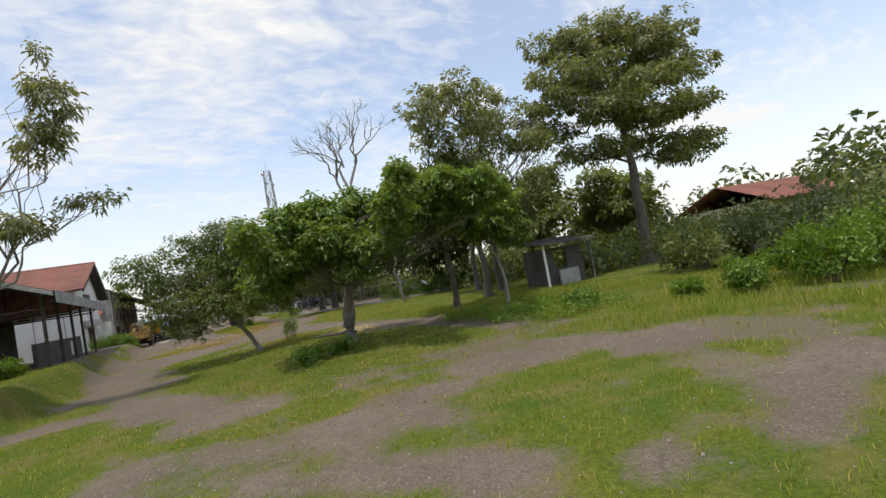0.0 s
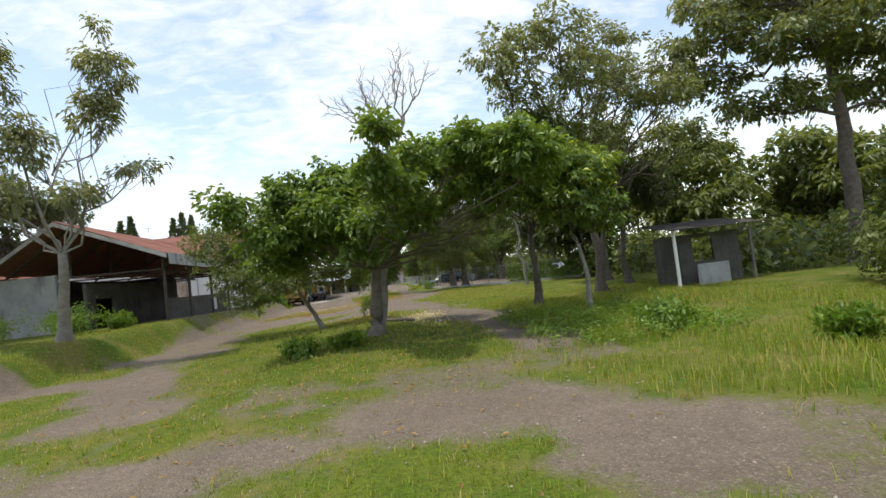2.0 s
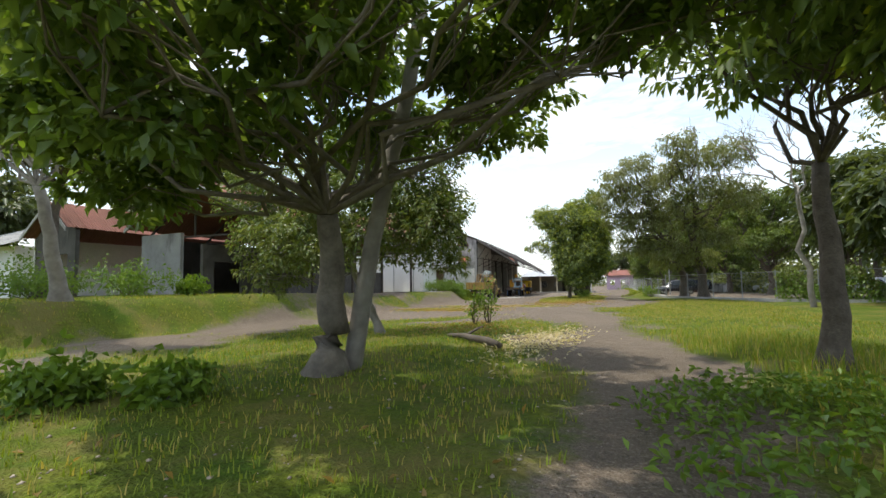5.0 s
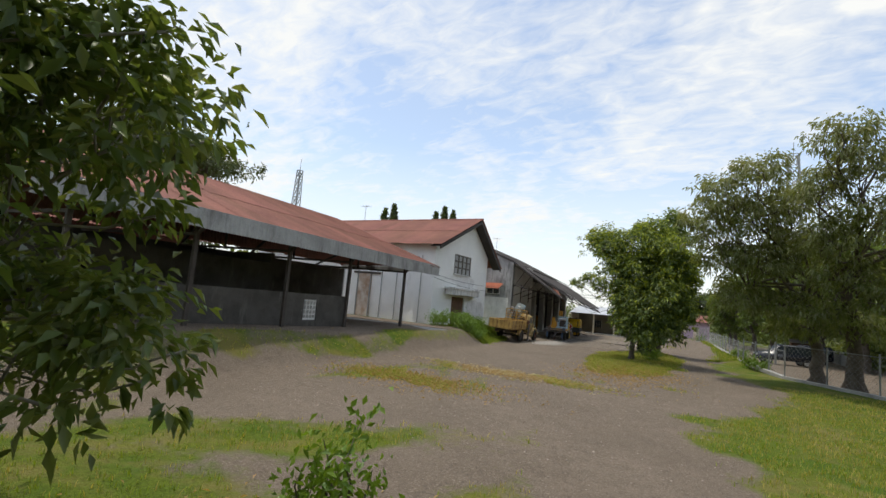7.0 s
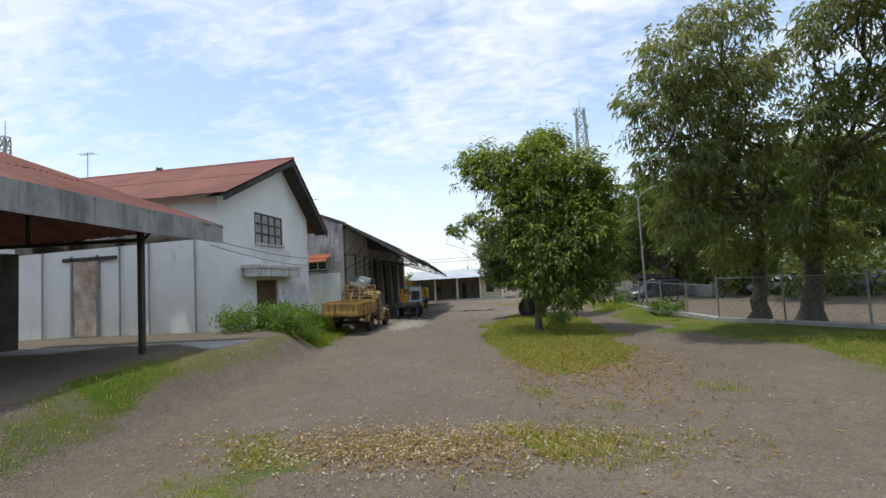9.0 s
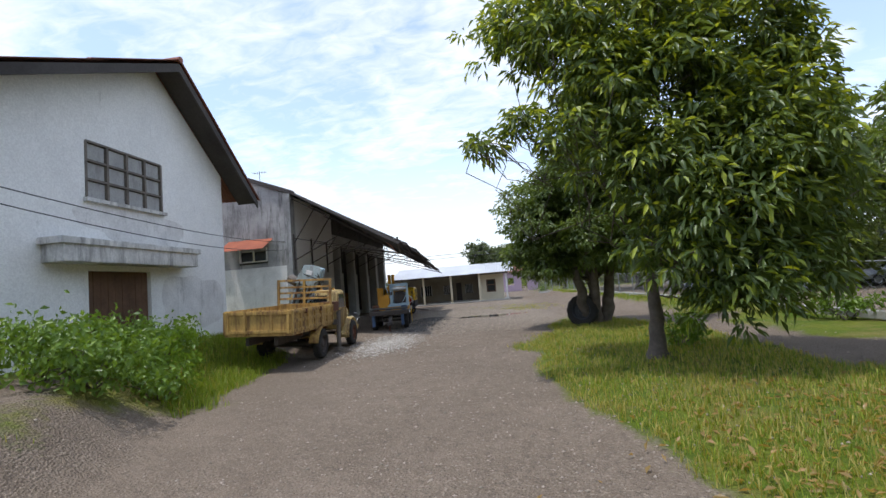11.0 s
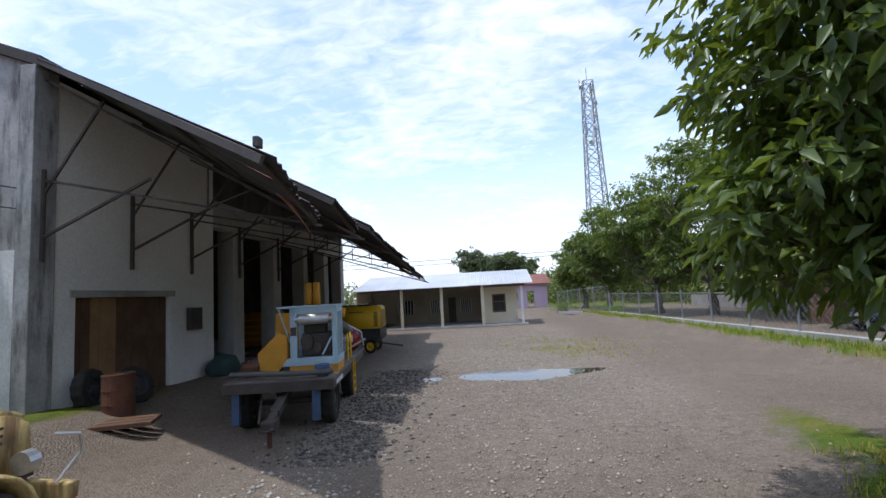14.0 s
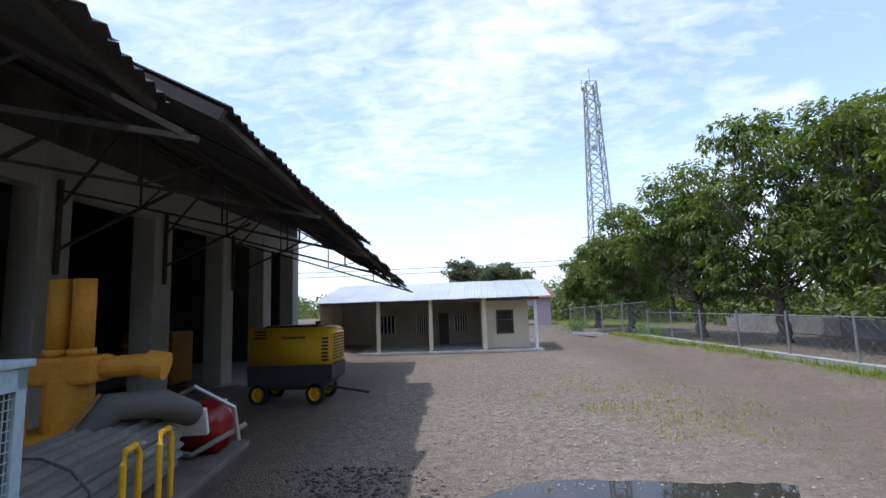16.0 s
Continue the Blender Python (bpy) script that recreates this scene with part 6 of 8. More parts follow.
M_PINK = mat("pale_pink_wall", (0.55, 0.42, 0.52), 0.9, 0, (0.45, 0.34, 0.42), 1, 20, 0.1, 0.5)
wall_y("wall", 74, 74.2, 0.5, 6.0, 0, 3.2, [(1.2, 2.2, 1.0, 2.2), (3.4, 4.3, 0, 2.2)], M_PINK, blk)
wall_x("wall", 0.5, 0.7, 74.2, 80, 0, 3.2, [], M_PINK, blk)
roof_slope(blk, (0, 78, 4.4), (6.5, 78, 4.4), (0, 73.4, 3.1), (6.5, 73.4, 3.1), 7, M_TILE, 1, seed=54)
adopt(blk, ())
yardwall = empty("boundary_wall", pose(18, 40, 0), "low pale boundary wall behind the trees", "wall")
for k in range(8):
    part("wall_panel", B((17.9, 28 + 4 * k, 0), (18.05, 31.97 + 4 * k, 1.0 + 0.04 * (k % 2)), 0.01), M_CONC, yardwall)
    part("pillar", B((17.8, 27.9 + 4 * k, 0), (18.12, 28.2 + 4 * k, 1.2), 0.01), M_CONC, yardwall)
adopt(yardwall, ())
coop = empty("brown_shack", pose(15.2, 36.5, 0), "dark brown shack under the trees", "shack")
part("wall", B((13.9, 35.6, 0), (16.4, 37.4, 1.75), 0.02), M_WOOD, coop)
roof_slope(coop, (13.7, 37.6, 2.1), (16.6, 37.6, 2.1), (13.7, 35.3, 1.8), (16.6, 35.3, 1.8), 3, M_OLDROOF, 1, seed=57)
adopt(coop, ())


# ---- vehicles and machines ----
M_TRUCK = mat("faded_yellow_paint", (0.56, 0.37, 0.115), 0.6, 0.0, (0.40, 0.25, 0.08), 1.6, 22, 0.12, 0.85, stain=(0.14, 0.07, 0.035), stain_at=0.53, streak=4.0)
M_CABPAINT = mat("faded_cream_yellow_paint", (0.62, 0.48, 0.20), 0.55, 0.0, (0.44, 0.31, 0.12), 1.8, 22, 0.1, 0.8, stain=(0.14, 0.075, 0.04), stain_at=0.52, streak=4.0)
M_RUST = mat("rust", (0.17, 0.075, 0.045), 0.9, 0.1, (0.08, 0.04, 0.03), 3, 30, 0.3, 0.8)
M_BLUEPALE = mat("pale_blue_paint", (0.40, 0.52, 0.58), 0.5, 0.0, (0.30, 0.41, 0.47), 1.5, 20, 0.06, 0.5)
M_CRANE = mat("chipped_blue_paint", (0.34, 0.46, 0.54), 0.6, 0.0, (0.22, 0.29, 0.34), 3.0, 25, 0.1, 0.9, stain=(0.5, 0.5, 0.46), stain_at=0.6, streak=5.0)
M_CRANEPLATE = mat("pitted_pale_blue_paint", (0.44, 0.52, 0.52), 0.6, 0.0, (0.34, 0.42, 0.44), 3.0, 25, 0.1, 0.8, stain=(0.18, 0.15, 0.12), stain_at=0.6, streak=5.0)
M_RUBBER = mat("tyre_rubber", (0.028, 0.027, 0.026), 0.9, 0.0, (0.05, 0.046, 0.04), 4, 40, 0.2, 0.7)
M_YELLOW = mat("bright_yellow_paint", (0.72, 0.44, 0.02), 0.4, 0.0, (0.62, 0.37, 0.02), 1.0, 20, 0.03, 0.5)
M_ORANGE = mat("orange_yellow_paint", (0.62, 0.30, 0.03), 0.55, 0.0, (0.42, 0.20, 0.03), 1.6, 20, 0.08, 0.7)
M_CHARCOAL = mat("charcoal_paint", (0.05, 0.052, 0.056), 0.55, 0.0, (0.035, 0.036, 0.04), 2, 20, 0.05, 0.6)
M_SHEETGREY = mat("old_grey_sheet", (0.42, 0.42, 0.40), 0.7, 0.1, (0.28, 0.27, 0.25), 1.5, 20, 0.1, 0.8)
M_BLUE = mat("dirty_blue_paint", (0.07, 0.12, 0.22), 0.6, 0.0, (0.05, 0.07, 0.11), 2, 20, 0.1, 0.7)
M_RED = mat("red_car_paint", (0.30, 0.015, 0.02), 0.25, 0.0, (0.20, 0.012, 0.015), 1.5, 15, 0.0, 0.5, spec=0.5)
M_WHITEPAINT = mat("white_paint", (0.78, 0.78, 0.76), 0.45, 0.0, (0.66, 0.66, 0.64), 2, 20, 0.03, 0.5)
M_DECK = mat("dirty_deck", (0.21, 0.185, 0.16), 0.85, 0.1, (0.08, 0.07, 0.06), 2.5, 25, 0.2, 0.8)
M_SILVER = mat("dull_aluminium", (0.55, 0.55, 0.54), 0.4, 0.8, (0.40, 0.40, 0.40), 3, 25, 0.05, 0.6)
M_CARGLASS = mat("car_glass", (0.02, 0.025, 0.03), 0.08, 0.0, (0.015, 0.02, 0.02), 1, 10, 0.0, 0.3, spec=0.6)
M_TEAL = mat("dark_teal_tarp", (0.05, 0.09, 0.09), 0.8, 0, (0.03, 0.05, 0.05), 2, 20, 0.2, 0.7)
M_HOSE = mat("grey_hose", (0.12, 0.115, 0.105), 0.7, 0, (0.10, 0.10, 0.10), 3, 25, 0.1, 0.7)


def wheel(parent, at, r, w, rim, name="wheel"):
    """A road wheel, axle along x: tyre with rounded shoulders, dished rim, hub and bolts."""
    hub = new(name)
    hub.parent = parent
    hub.matrix_local = Matrix.Translation(at)
    prof = [(0.60 * r, -w / 2), (0.86 * r, -w / 2), (0.96 * r, -w * 0.42), (r, -w * 0.28), (r, w * 0.28), (0.96 * r, w * 0.42), (0.86 * r, w / 2), (0.60 * r, w / 2)]
    n = 56
    bm = bmesh.new()
    rings = []
    for k in range(n):
        a, lug = 2 * math.pi * k / n, 1.0 if k % 4 < 2 else 0.965
        rings.append([bm.verts.new((x, q * (lug if q > 0.95 * r else 1) * math.cos(a), q * (lug if q > 0.95 * r else 1) * math.sin(a))) for q, x in prof])
    for k in range(n):
        a, b = rings[k], rings[(k + 1) % n]
        for i in range(len(prof) - 1):
            bm.faces.new((a[i], a[i + 1], b[i + 1], b[i]))
    part("tyre", bm, M_RUBBER, hub)
    bm = bmesh.new()
    prof = [(0.62 * r, w * 0.44), (0.56 * r, w * 0.40), (0.50 * r, w * 0.12), (0.26 * r, w * 0.16), (0.20 * r, w * 0.36), (0.001, w * 0.38)]
    for sg in (1, -1):
        rings = [[bm.verts.new((x * sg, q * math.cos(2 * math.pi * k / 20), q * math.sin(2 * math.pi * k / 20))) for q, x in prof] for k in range(20)]
        for k in range(20):
            a, b = rings[k], rings[(k + 1) % 20]
            for i in range(len(prof) - 1):
                bm.faces.new((a[i], a[i + 1], b[i + 1], b[i]))
        for k in range(8):
            t = 2 * math.pi * k / 8
            rod(bm, (sg * w * 0.12, 0.38 * r * math.cos(t), 0.38 * r * math.sin(t)), (sg * w * 0.22, 0.38 * r * math.cos(t), 0.38 * r * math.sin(t)), 0.02 * r + 0.006, 6)
    bmesh.ops.recalc_face_normals(bm, faces=bm.faces[:])
    part("rim", bm, rim, hub)
    return hub


def truck(m):
    t = empty("flatbed_truck", m, "old faded yellow flatbed truck with folded crane", "truck")
    # wooden-sided steel bed, local x to the side, y ahead; the bed lies behind the cab
    y0, y1, w, z0, z1 = -5.75, -2.3, 0.98, 1.08, 1.72
    bed = part("bed_floor", B((-w, y0, z0 - 0.08), (w, y1, z0), 0.01), M_TRUCK, t)
    for nm, a, b in (("side_panel", (w - 0.05, y0, z0), (w, y1, z1)), ("side_panel", (-w, y0, z0), (-w + 0.05, y1, z1)), ("tailgate", (-w + 0.05, y0, z0), (w - 0.05, y0 + 0.05, z1)), ("headboard", (-w + 0.05, y1 - 0.05, z0), (w - 0.05, y1, z1))):
        p = part(nm, B(a, b, 0.008), M_TRUCK, t)
        if nm == "side_panel":
            xs = w if a[0] > 0 else -w
            sg = 1 if xs > 0 else -1
            for k in range(7):
                y = y0 + 0.04 + (y1 - y0 - 0.08) * k / 6
                part("stiffener", B((min(xs, xs + sg * 0.045), y - 0.04, z0 - 0.02), (max(xs, xs + sg * 0.045), y + 0.04, z1 - 0.02), 0.006), M_TRUCK, p)
            for z in (z0 + 0.05, z1 - 0.08, (z0 + z1) / 2):
                part("rail", B((min(xs, xs + sg * 0.035), y0, z - 0.045), (max(xs, xs + sg * 0.035), y1, z + 0.045), 0.006), M_TRUCK, p)
            for y in (y0 + 0.95, y0 + 2.2):
                part("latch", B((min(xs, xs + sg * 0.075), y - 0.03, z1 - 0.16), (max(xs, xs + sg * 0.075), y + 0.03, z1 - 0.02), 0.004), M_RUST, p)
        if nm == "tailgate":
            for x in (-w + 0.1, -0.38, 0.38, w - 0.1):
                part("stiffener", B((x - 0.04, y0 - 0.045, z0 - 0.02), (x + 0.04, y0, z1 - 0.02), 0.006), M_TRUCK, p)
            for z in (z0 + 0.05, z1 - 0.08):
                part("rail", B((-w, y0 - 0.035, z - 0.045), (w, y0, z + 0.045), 0.006), M_TRUCK, p)
    rack = part("rack", B((-w, y1 - 0.07, z1), (w, y1 - 0.01, z1 + 0.05)), M_TRUCK, t, "barred headboard rack")
    for x in (-w + 0.04, w - 0.04, 0):
        part("rack_post", B((x - 0.04, y1 - 0.08, z1), (x + 0.04, y1, z1 + 0.88), 0.006), M_TRUCK, rack)
    for z in (0.22, 0.42, 0.62, 0.86):
        part("rack_bar", B((-w, y1 - 0.06, z1 + z - 0.035), (w, y1 - 0.02, z1 + z + 0.035), 0.006), M_TRUCK, rack)
    for x in (-0.42, 0.42):
        part("chassis_rail", B((x - 0.05, y0 + 0.2, 0.72), (x + 0.05, 1.1, 0.95), 0.008), M_DARKSTEEL, t)
    for y in (-4.9, -3.8, -2.7):
        part("cross_member", B((-w + 0.05, y - 0.05, 0.92), (w - 0.05, y + 0.05, 1.0)), M_RUST, t)
    for y, x in ((-3.35, 0.92), (-3.35, -0.92), (0.0, 0.98), (0.0, -0.98)):
        wheel(t, (x, y, 0.48), 0.48, 0.26, M_RUST if y == 0.0 else M_DARKSTEEL)
    for y, r in ((-3.35, 0.09), (0.0, 0.06)):
        bm = bmesh.new()
        rod(bm, (-1.0, y, 0.48), (1.0, y, 0.48), r)
        part("axle", bm, M_DARKSTEEL, t)
    for sg in (1, -1):
        bm = bmesh.new()
        n = 10
        arc = [(-3.35 + 0.62 * math.cos(a), 0.46 + 0.62 * math.sin(a)) for a in [math.radians(168 - 100 * k / n) for k in range(n + 1)]]
        prism(bm, arc + [(y, z - 0.03) for y, z in arc[::-1]], "x", sg * 0.76 if sg > 0 else -1.07, 1.07 if sg > 0 else -0.76)
        part("mudguard", bm, M_TRUCK, t)
    # cab
    cw, SET = 0.86, 0.42
    side = [(y - SET, z) for y, z in ((-1.15, 0.78), (-1.15, 1.55), (-1.10, 2.02), (-0.95, 2.17), (-0.25, 2.20), (-0.10, 2.12), (0.12, 1.56), (0.16, 1.45), (0.16, 0.78))]
    cab = bmesh.new()
    prism(cab, side, "x", -cw, cw)
    bmesh.ops.bevel(cab, geom=[e for e in cab.edges], offset=0.05, segments=2, affect="EDGES")
    cab = part("cab", cab, M_CABPAINT, t, "rounded cream-yellow cab with flaking paint", True)
    for sg in (1, -1):
        bm = bmesh.new()
        prism(bm, [(y - SET, z) for y, z in ((-0.82, 1.52), (0.02, 1.52), (-0.17, 2.02), (-0.80, 2.02))], "x", sg * cw - 0.004, sg * cw + 0.006)
        part("side_window", bm, M_CARGLASS, cab)
        fr = bmesh.new()
        for a, b in (((-0.84, 1.5), (0.05, 1.5)), ((0.05, 1.5), (-0.16, 2.05)), ((-0.16, 2.05), (-0.82, 2.05)), ((-0.82, 2.05), (-0.84, 1.5)), ((-0.9, 0.85), (-0.9, 2.08)), ((0.14, 0.85), (0.10, 1.5))):
            bar(fr, (sg * (cw + 0.008), a[0] - SET, a[1]), (sg * (cw + 0.008), b[0] - SET, b[1]), 0.028)
        part("door_frame", fr, M_CABPAINT, cab)
        part("door_handle", B((min(sg * cw, sg * (cw + 0.04)), -0.8 - SET, 1.4), (max(sg * cw, sg * (cw + 0.04)), -0.66 - SET, 1.43)), M_DARKSTEEL, cab)
        part("running_board", B((min(sg * 0.72, sg * 1.02), -1.3, 0.52), (max(sg * 0.72, sg * 1.02), -0.5, 0.6), 0.01), M_CABPAINT, t)
    bm = bmesh.new()
    prism(bm, [(y - SET, z) for y, z in ((-0.09, 2.06), (0.10, 1.58), (0.13, 1.58), (-0.06, 2.06))], "x", -0.74, 0.74)
    part("windscreen", bm, M_CARGLASS, cab)
    bm = bmesh.new()
    prism(bm, [(y - SET, z) for y, z in ((-1.16, 1.6), (-1.16, 2.0), (-1.15, 2.0), (-1.15, 1.6))], "x", -0.55, 0.55)
    part("rear_window", bm, M_CARGLASS, cab)
    for x in (-0.5, 0.0, 0.5):
        bm = bmesh.new()
        bmesh.ops.create_uvsphere(bm, u_segments=10, v_segments=6, radius=0.045, matrix=Matrix.Translation((x, -0.2 - SET, 2.21)))
        part("roof_lamp", bm, M_ORANGE, cab)
    bm = bmesh.new()
    prism(bm, [(-0.28, 0.8), (-0.28, 1.58), (0.3, 1.55), (0.72, 1.48), (0.92, 1.36), (0.97, 1.1), (0.97, 0.8)], "x", -0.6, 0.6)
    bmesh.ops.bevel(bm, geom=[e for e in bm.edges], offset=0.06, segments=3, affect="EDGES")
    hood = part("hood", bm, M_CABPAINT, t, "", True)
    for sg in (1, -1):
        for k in range(3):
            part("louvre", B((min(sg * 0.6, sg * 0.612), 0.05, 1.18 + 0.07 * k), (max(sg * 0.6, sg * 0.612), 0.6, 1.205 + 0.07 * k)), M_DARKSTEEL, hood)
        bm = bmesh.new()
        n = 12
        arc = [(0.60 * math.cos(a), 0.50 + 0.60 * math.sin(a)) for a in [math.radians(195 - 190 * k / n) for k in range(n + 1)]]
        prism(bm, arc + [(y * 0.93, 0.5 + (z - 0.5) * 0.93) for y, z in arc[::-1]], "x", sg * 0.55 if sg > 0 else -1.06, 1.06 if sg > 0 else -0.55)
        f = part("fender", bm, M_CABPAINT, t, "", True)
        bm = bmesh.new()
        rod(bm, (sg * 0.78, 0.62, 1.0), (sg * 0.78, 0.74, 1.0), 0.11, 14)
        part("headlight", bm, M_SILVER, f)
    part("grille", B((-0.45, 0.95, 0.85), (0.45, 0.985, 1.22), 0.01), M_DARKSTEEL, t)
    bm = bmesh.new()
    box(bm, (-1.0, 0.98, 0.52), (1.0, 1.08, 0.70), 0.03)
    part("bumper", bm, M_CABPAINT, t)
    bm = bmesh.new()
    tube(bm, [Vector(p) for p in ((0.85, 0.95, 0.7), (0.95, 1.12, 0.95), (0.95, 1.1, 1.15), (0.85, 0.9, 1.2))], [0.018] * 4, 6)
    part("guard_hoop", bm, M_SILVER, t)
    part("tool_box", B((0.42, -2.22, 1.45), (1.02, -1.66, 1.78), 0.015), M_RUST, t, "rusty red tool box behind the cab")
    bm = bmesh.new()
    rod(bm, (1.02, -1.72, 0.12), (1.02, -1.72, 1.42), 0.075, 12)
    rod(bm, (1.02, -1.72, 0.05), (1.02, -1.72, 0.12), 0.16, 12)
    box(bm, (-0.9, -1.84, 0.95), (1.0, -1.62, 1.12))
    part("outrigger", bm, M_WOODGREY, t)
    # folded crane: two broad arms that lean across the chassis, with a head plate
    q = Matrix.Translation((-0.5, -1.92, 1.05)) @ Matrix.Rotation(radians(17), 4, "Y")
    crane = part("crane", B((-0.32, -0.2, 0), (0.34, 0.2, 0.5), 0.03, q), M_CRANE, t, "chipped blue folded loader crane")
    for x0, x1, top in ((-0.34, -0.06, 1.75), (0.08, 0.36, 1.9)):
        part("arm", B((x0, -0.13, 0.3), (x1, 0.13, top), 0.025, q), M_CRANE, crane)
    part("inner_arm", B((-0.07, -0.04, 0.3), (0.09, 0.12, 1.7), 0.02, q), M_DARKSTEEL, crane)
    bm = bmesh.new()
    prism(bm, [(-0.36, 1.42), (0.3, 1.46), (0.44, 1.7), (0.44, 2.12), (0.3, 2.2), (-0.2, 2.12)], "y", -0.21, -0.13)
    bmesh.ops.transform(bm, matrix=q, verts=bm.verts[:])
    plate = part("head_plate", bm, M_CRANEPLATE, crane, "pale blue pitted head plate")
    part("mark", B((-0.06, -0.217, 1.82), (0.16, -0.21, 1.98), 0, q), M_WHITEPAINT, plate)
    part("head_block", B((-0.1, -0.13, 1.7), (0.5, 0.14, 2.16), 0.05, q), M_CRANE, crane)
    for x in (-0.2, 0.22):
        bm = bmesh.new()
        rod(bm, q @ Vector((x, -0.2, 0.25)), q @ Vector((x, -0.2, 1.35)), 0.045, 10)
        rod(bm, q @ Vector((x, -0.2, 1.3)), q @ Vector((x, -0.2, 1.5)), 0.025, 8)
        part("hydraulic_ram", bm, M_DARKSTEEL, crane)
    bm = bmesh.new()
    rod(bm, q @ Vector((-0.66, 0.0, 1.5)), q @ Vector((-0.34, 0.0, 1.42)), 0.17, 14)
    rod(bm, q @ Vector((-0.72, 0.0, 1.52)), q @ Vector((-0.66, 0.0, 1.5)), 0.1, 12)
    part("slew_motor", bm, M_DECK, crane)
    for k, (xa, xb) in enumerate(((0.3, 0.55), (0.2, 0.62), (-0.3, 0.4))):
        bm = bmesh.new()
        tube(bm, [q @ Vector(p) for p in ((xa, -0.18, 2.0 - 0.1 * k), (xb, -0.26, 1.75), (xb - 0.04, -0.24, 1.2), (xa, -0.16, 0.7))], [0.014] * 4, 6)
        part("hose", bm, M_RUBBER, crane)
    part("control_block", B((-0.8, -2.2, 1.1), (-0.55, -1.75, 1.6), 0.03), M_DARKSTEEL, t)
    return t


truck(pose(-7.76, 15.75, 0.05, 0, 2.5, 1.2))


def trailer(m):
    t = empty("flatbed_trailer", m, "low flatbed trailer with drawbar, loaded with machinery", "trailer")
    W, L, z = 1.2, 4.85, 0.98
    V = -0.8
    part("deck", B((V, 0, z - 0.06), (W, L, z), 0.008), M_DECK, t)
    for x in (V, W - 0.08):
        s = part("side_beam", B((x, 0, z - 0.2), (x + 0.08, L, z - 0.06), 0.006), M_DARKSTEEL, t)
        if x > 0:
            for k in range(9):
                part("mark", B((x + 0.08, 0.25 + k * 0.085, z - 0.17), (x + 0.084, 0.31 + k * 0.085, z - 0.09)), M_WHITEPAINT, s)
    part("front_beam", B((V, -0.06, z - 0.2), (W, 0.0, z - 0.02), 0.006), M_DARKSTEEL, t)
    for y in (0.75, 3.25):
        bm = bmesh.new()
        rod(bm, (-0.6, y, 0.46), (1.0, y, 0.46), 0.06)
        part("axle", bm, M_DARKSTEEL, t)
        for x in (-0.6, 0.98):
            wheel(t, (x, y, 0.46), 0.46, 0.26, M_DARKSTEEL)
    bm = bmesh.new()
    bar(bm, (0.26, 0.4, 0.76), (0.26, -0.5, 0.5), 0.16, 0.12)
    bar(bm, (0.26, -0.45, 0.51), (0.26, -0.88, 0.36), 0.12, 0.12)
    box(bm, (0.14, -0.9, 0.3), (0.38, -0.62, 0.46), 0.02)
    bar(bm, (-0.2, 0.3, 0.75), (-0.08, -0.3, 0.3), 0.035)
    bmesh.ops.create_circle(bm, segments=16, radius=0.1, matrix=Matrix.Translation((0.26, -0.98, 0.36)))
    for k in range(14):
        a, b = 2 * math.pi * k / 14, 2 * math.pi * (k + 1) / 14
        rod(bm, (0.26 + 0.1 * math.cos(a), -0.98 + 0.1 * math.sin(a), 0.36), (0.26 + 0.1 * math.cos(b), -0.98 + 0.1 * math.sin(b), 0.36), 0.022, 6)
    part("drawbar", bm, M_DARKSTEEL, t)
    bm = bmesh.new()
    rod(bm, (0.26, -0.8, 0.03), (0.26, -0.8, 0.4), 0.04)
    part("jockey_leg", bm, M_RUST, t)
    for x in (0.85, -0.6):
        part("jack_leg", B((x - 0.07, 0.02, 0.22), (x + 0.07, 0.14, z - 0.1), 0.01), M_BLUE, t)
    for y in (2.35, 2.85):
        bm = bmesh.new()
        tube(bm, [Vector(p) for p in ((1.12, y, z), (1.12, y, z + 0.5), (1.1, y + 0.06, z + 0.58), (1.08, y + 0.22, z + 0.58), (1.08, y + 0.28, z + 0.5), (1.08, y + 0.28, z))], [0.025] * 6, 8)
        part("yellow_handrail", bm, M_YELLOW, t)
    bm = bmesh.new()
    for y in (2.5, 2.78):
        bar(bm, (1.22, y, 0.18), (1.22, y, z - 0.05), 0.025)
    for zz in (0.25, 0.42, 0.58):
        bar(bm, (1.22, 2.5, zz), (1.22, 2.78, zz), 0.025)
    part("ladder", bm, M_YELLOW, t)
    return t


TR = pose(-6.5, 20.6, 0.0, 0, 0, 8)
trailer(TR)


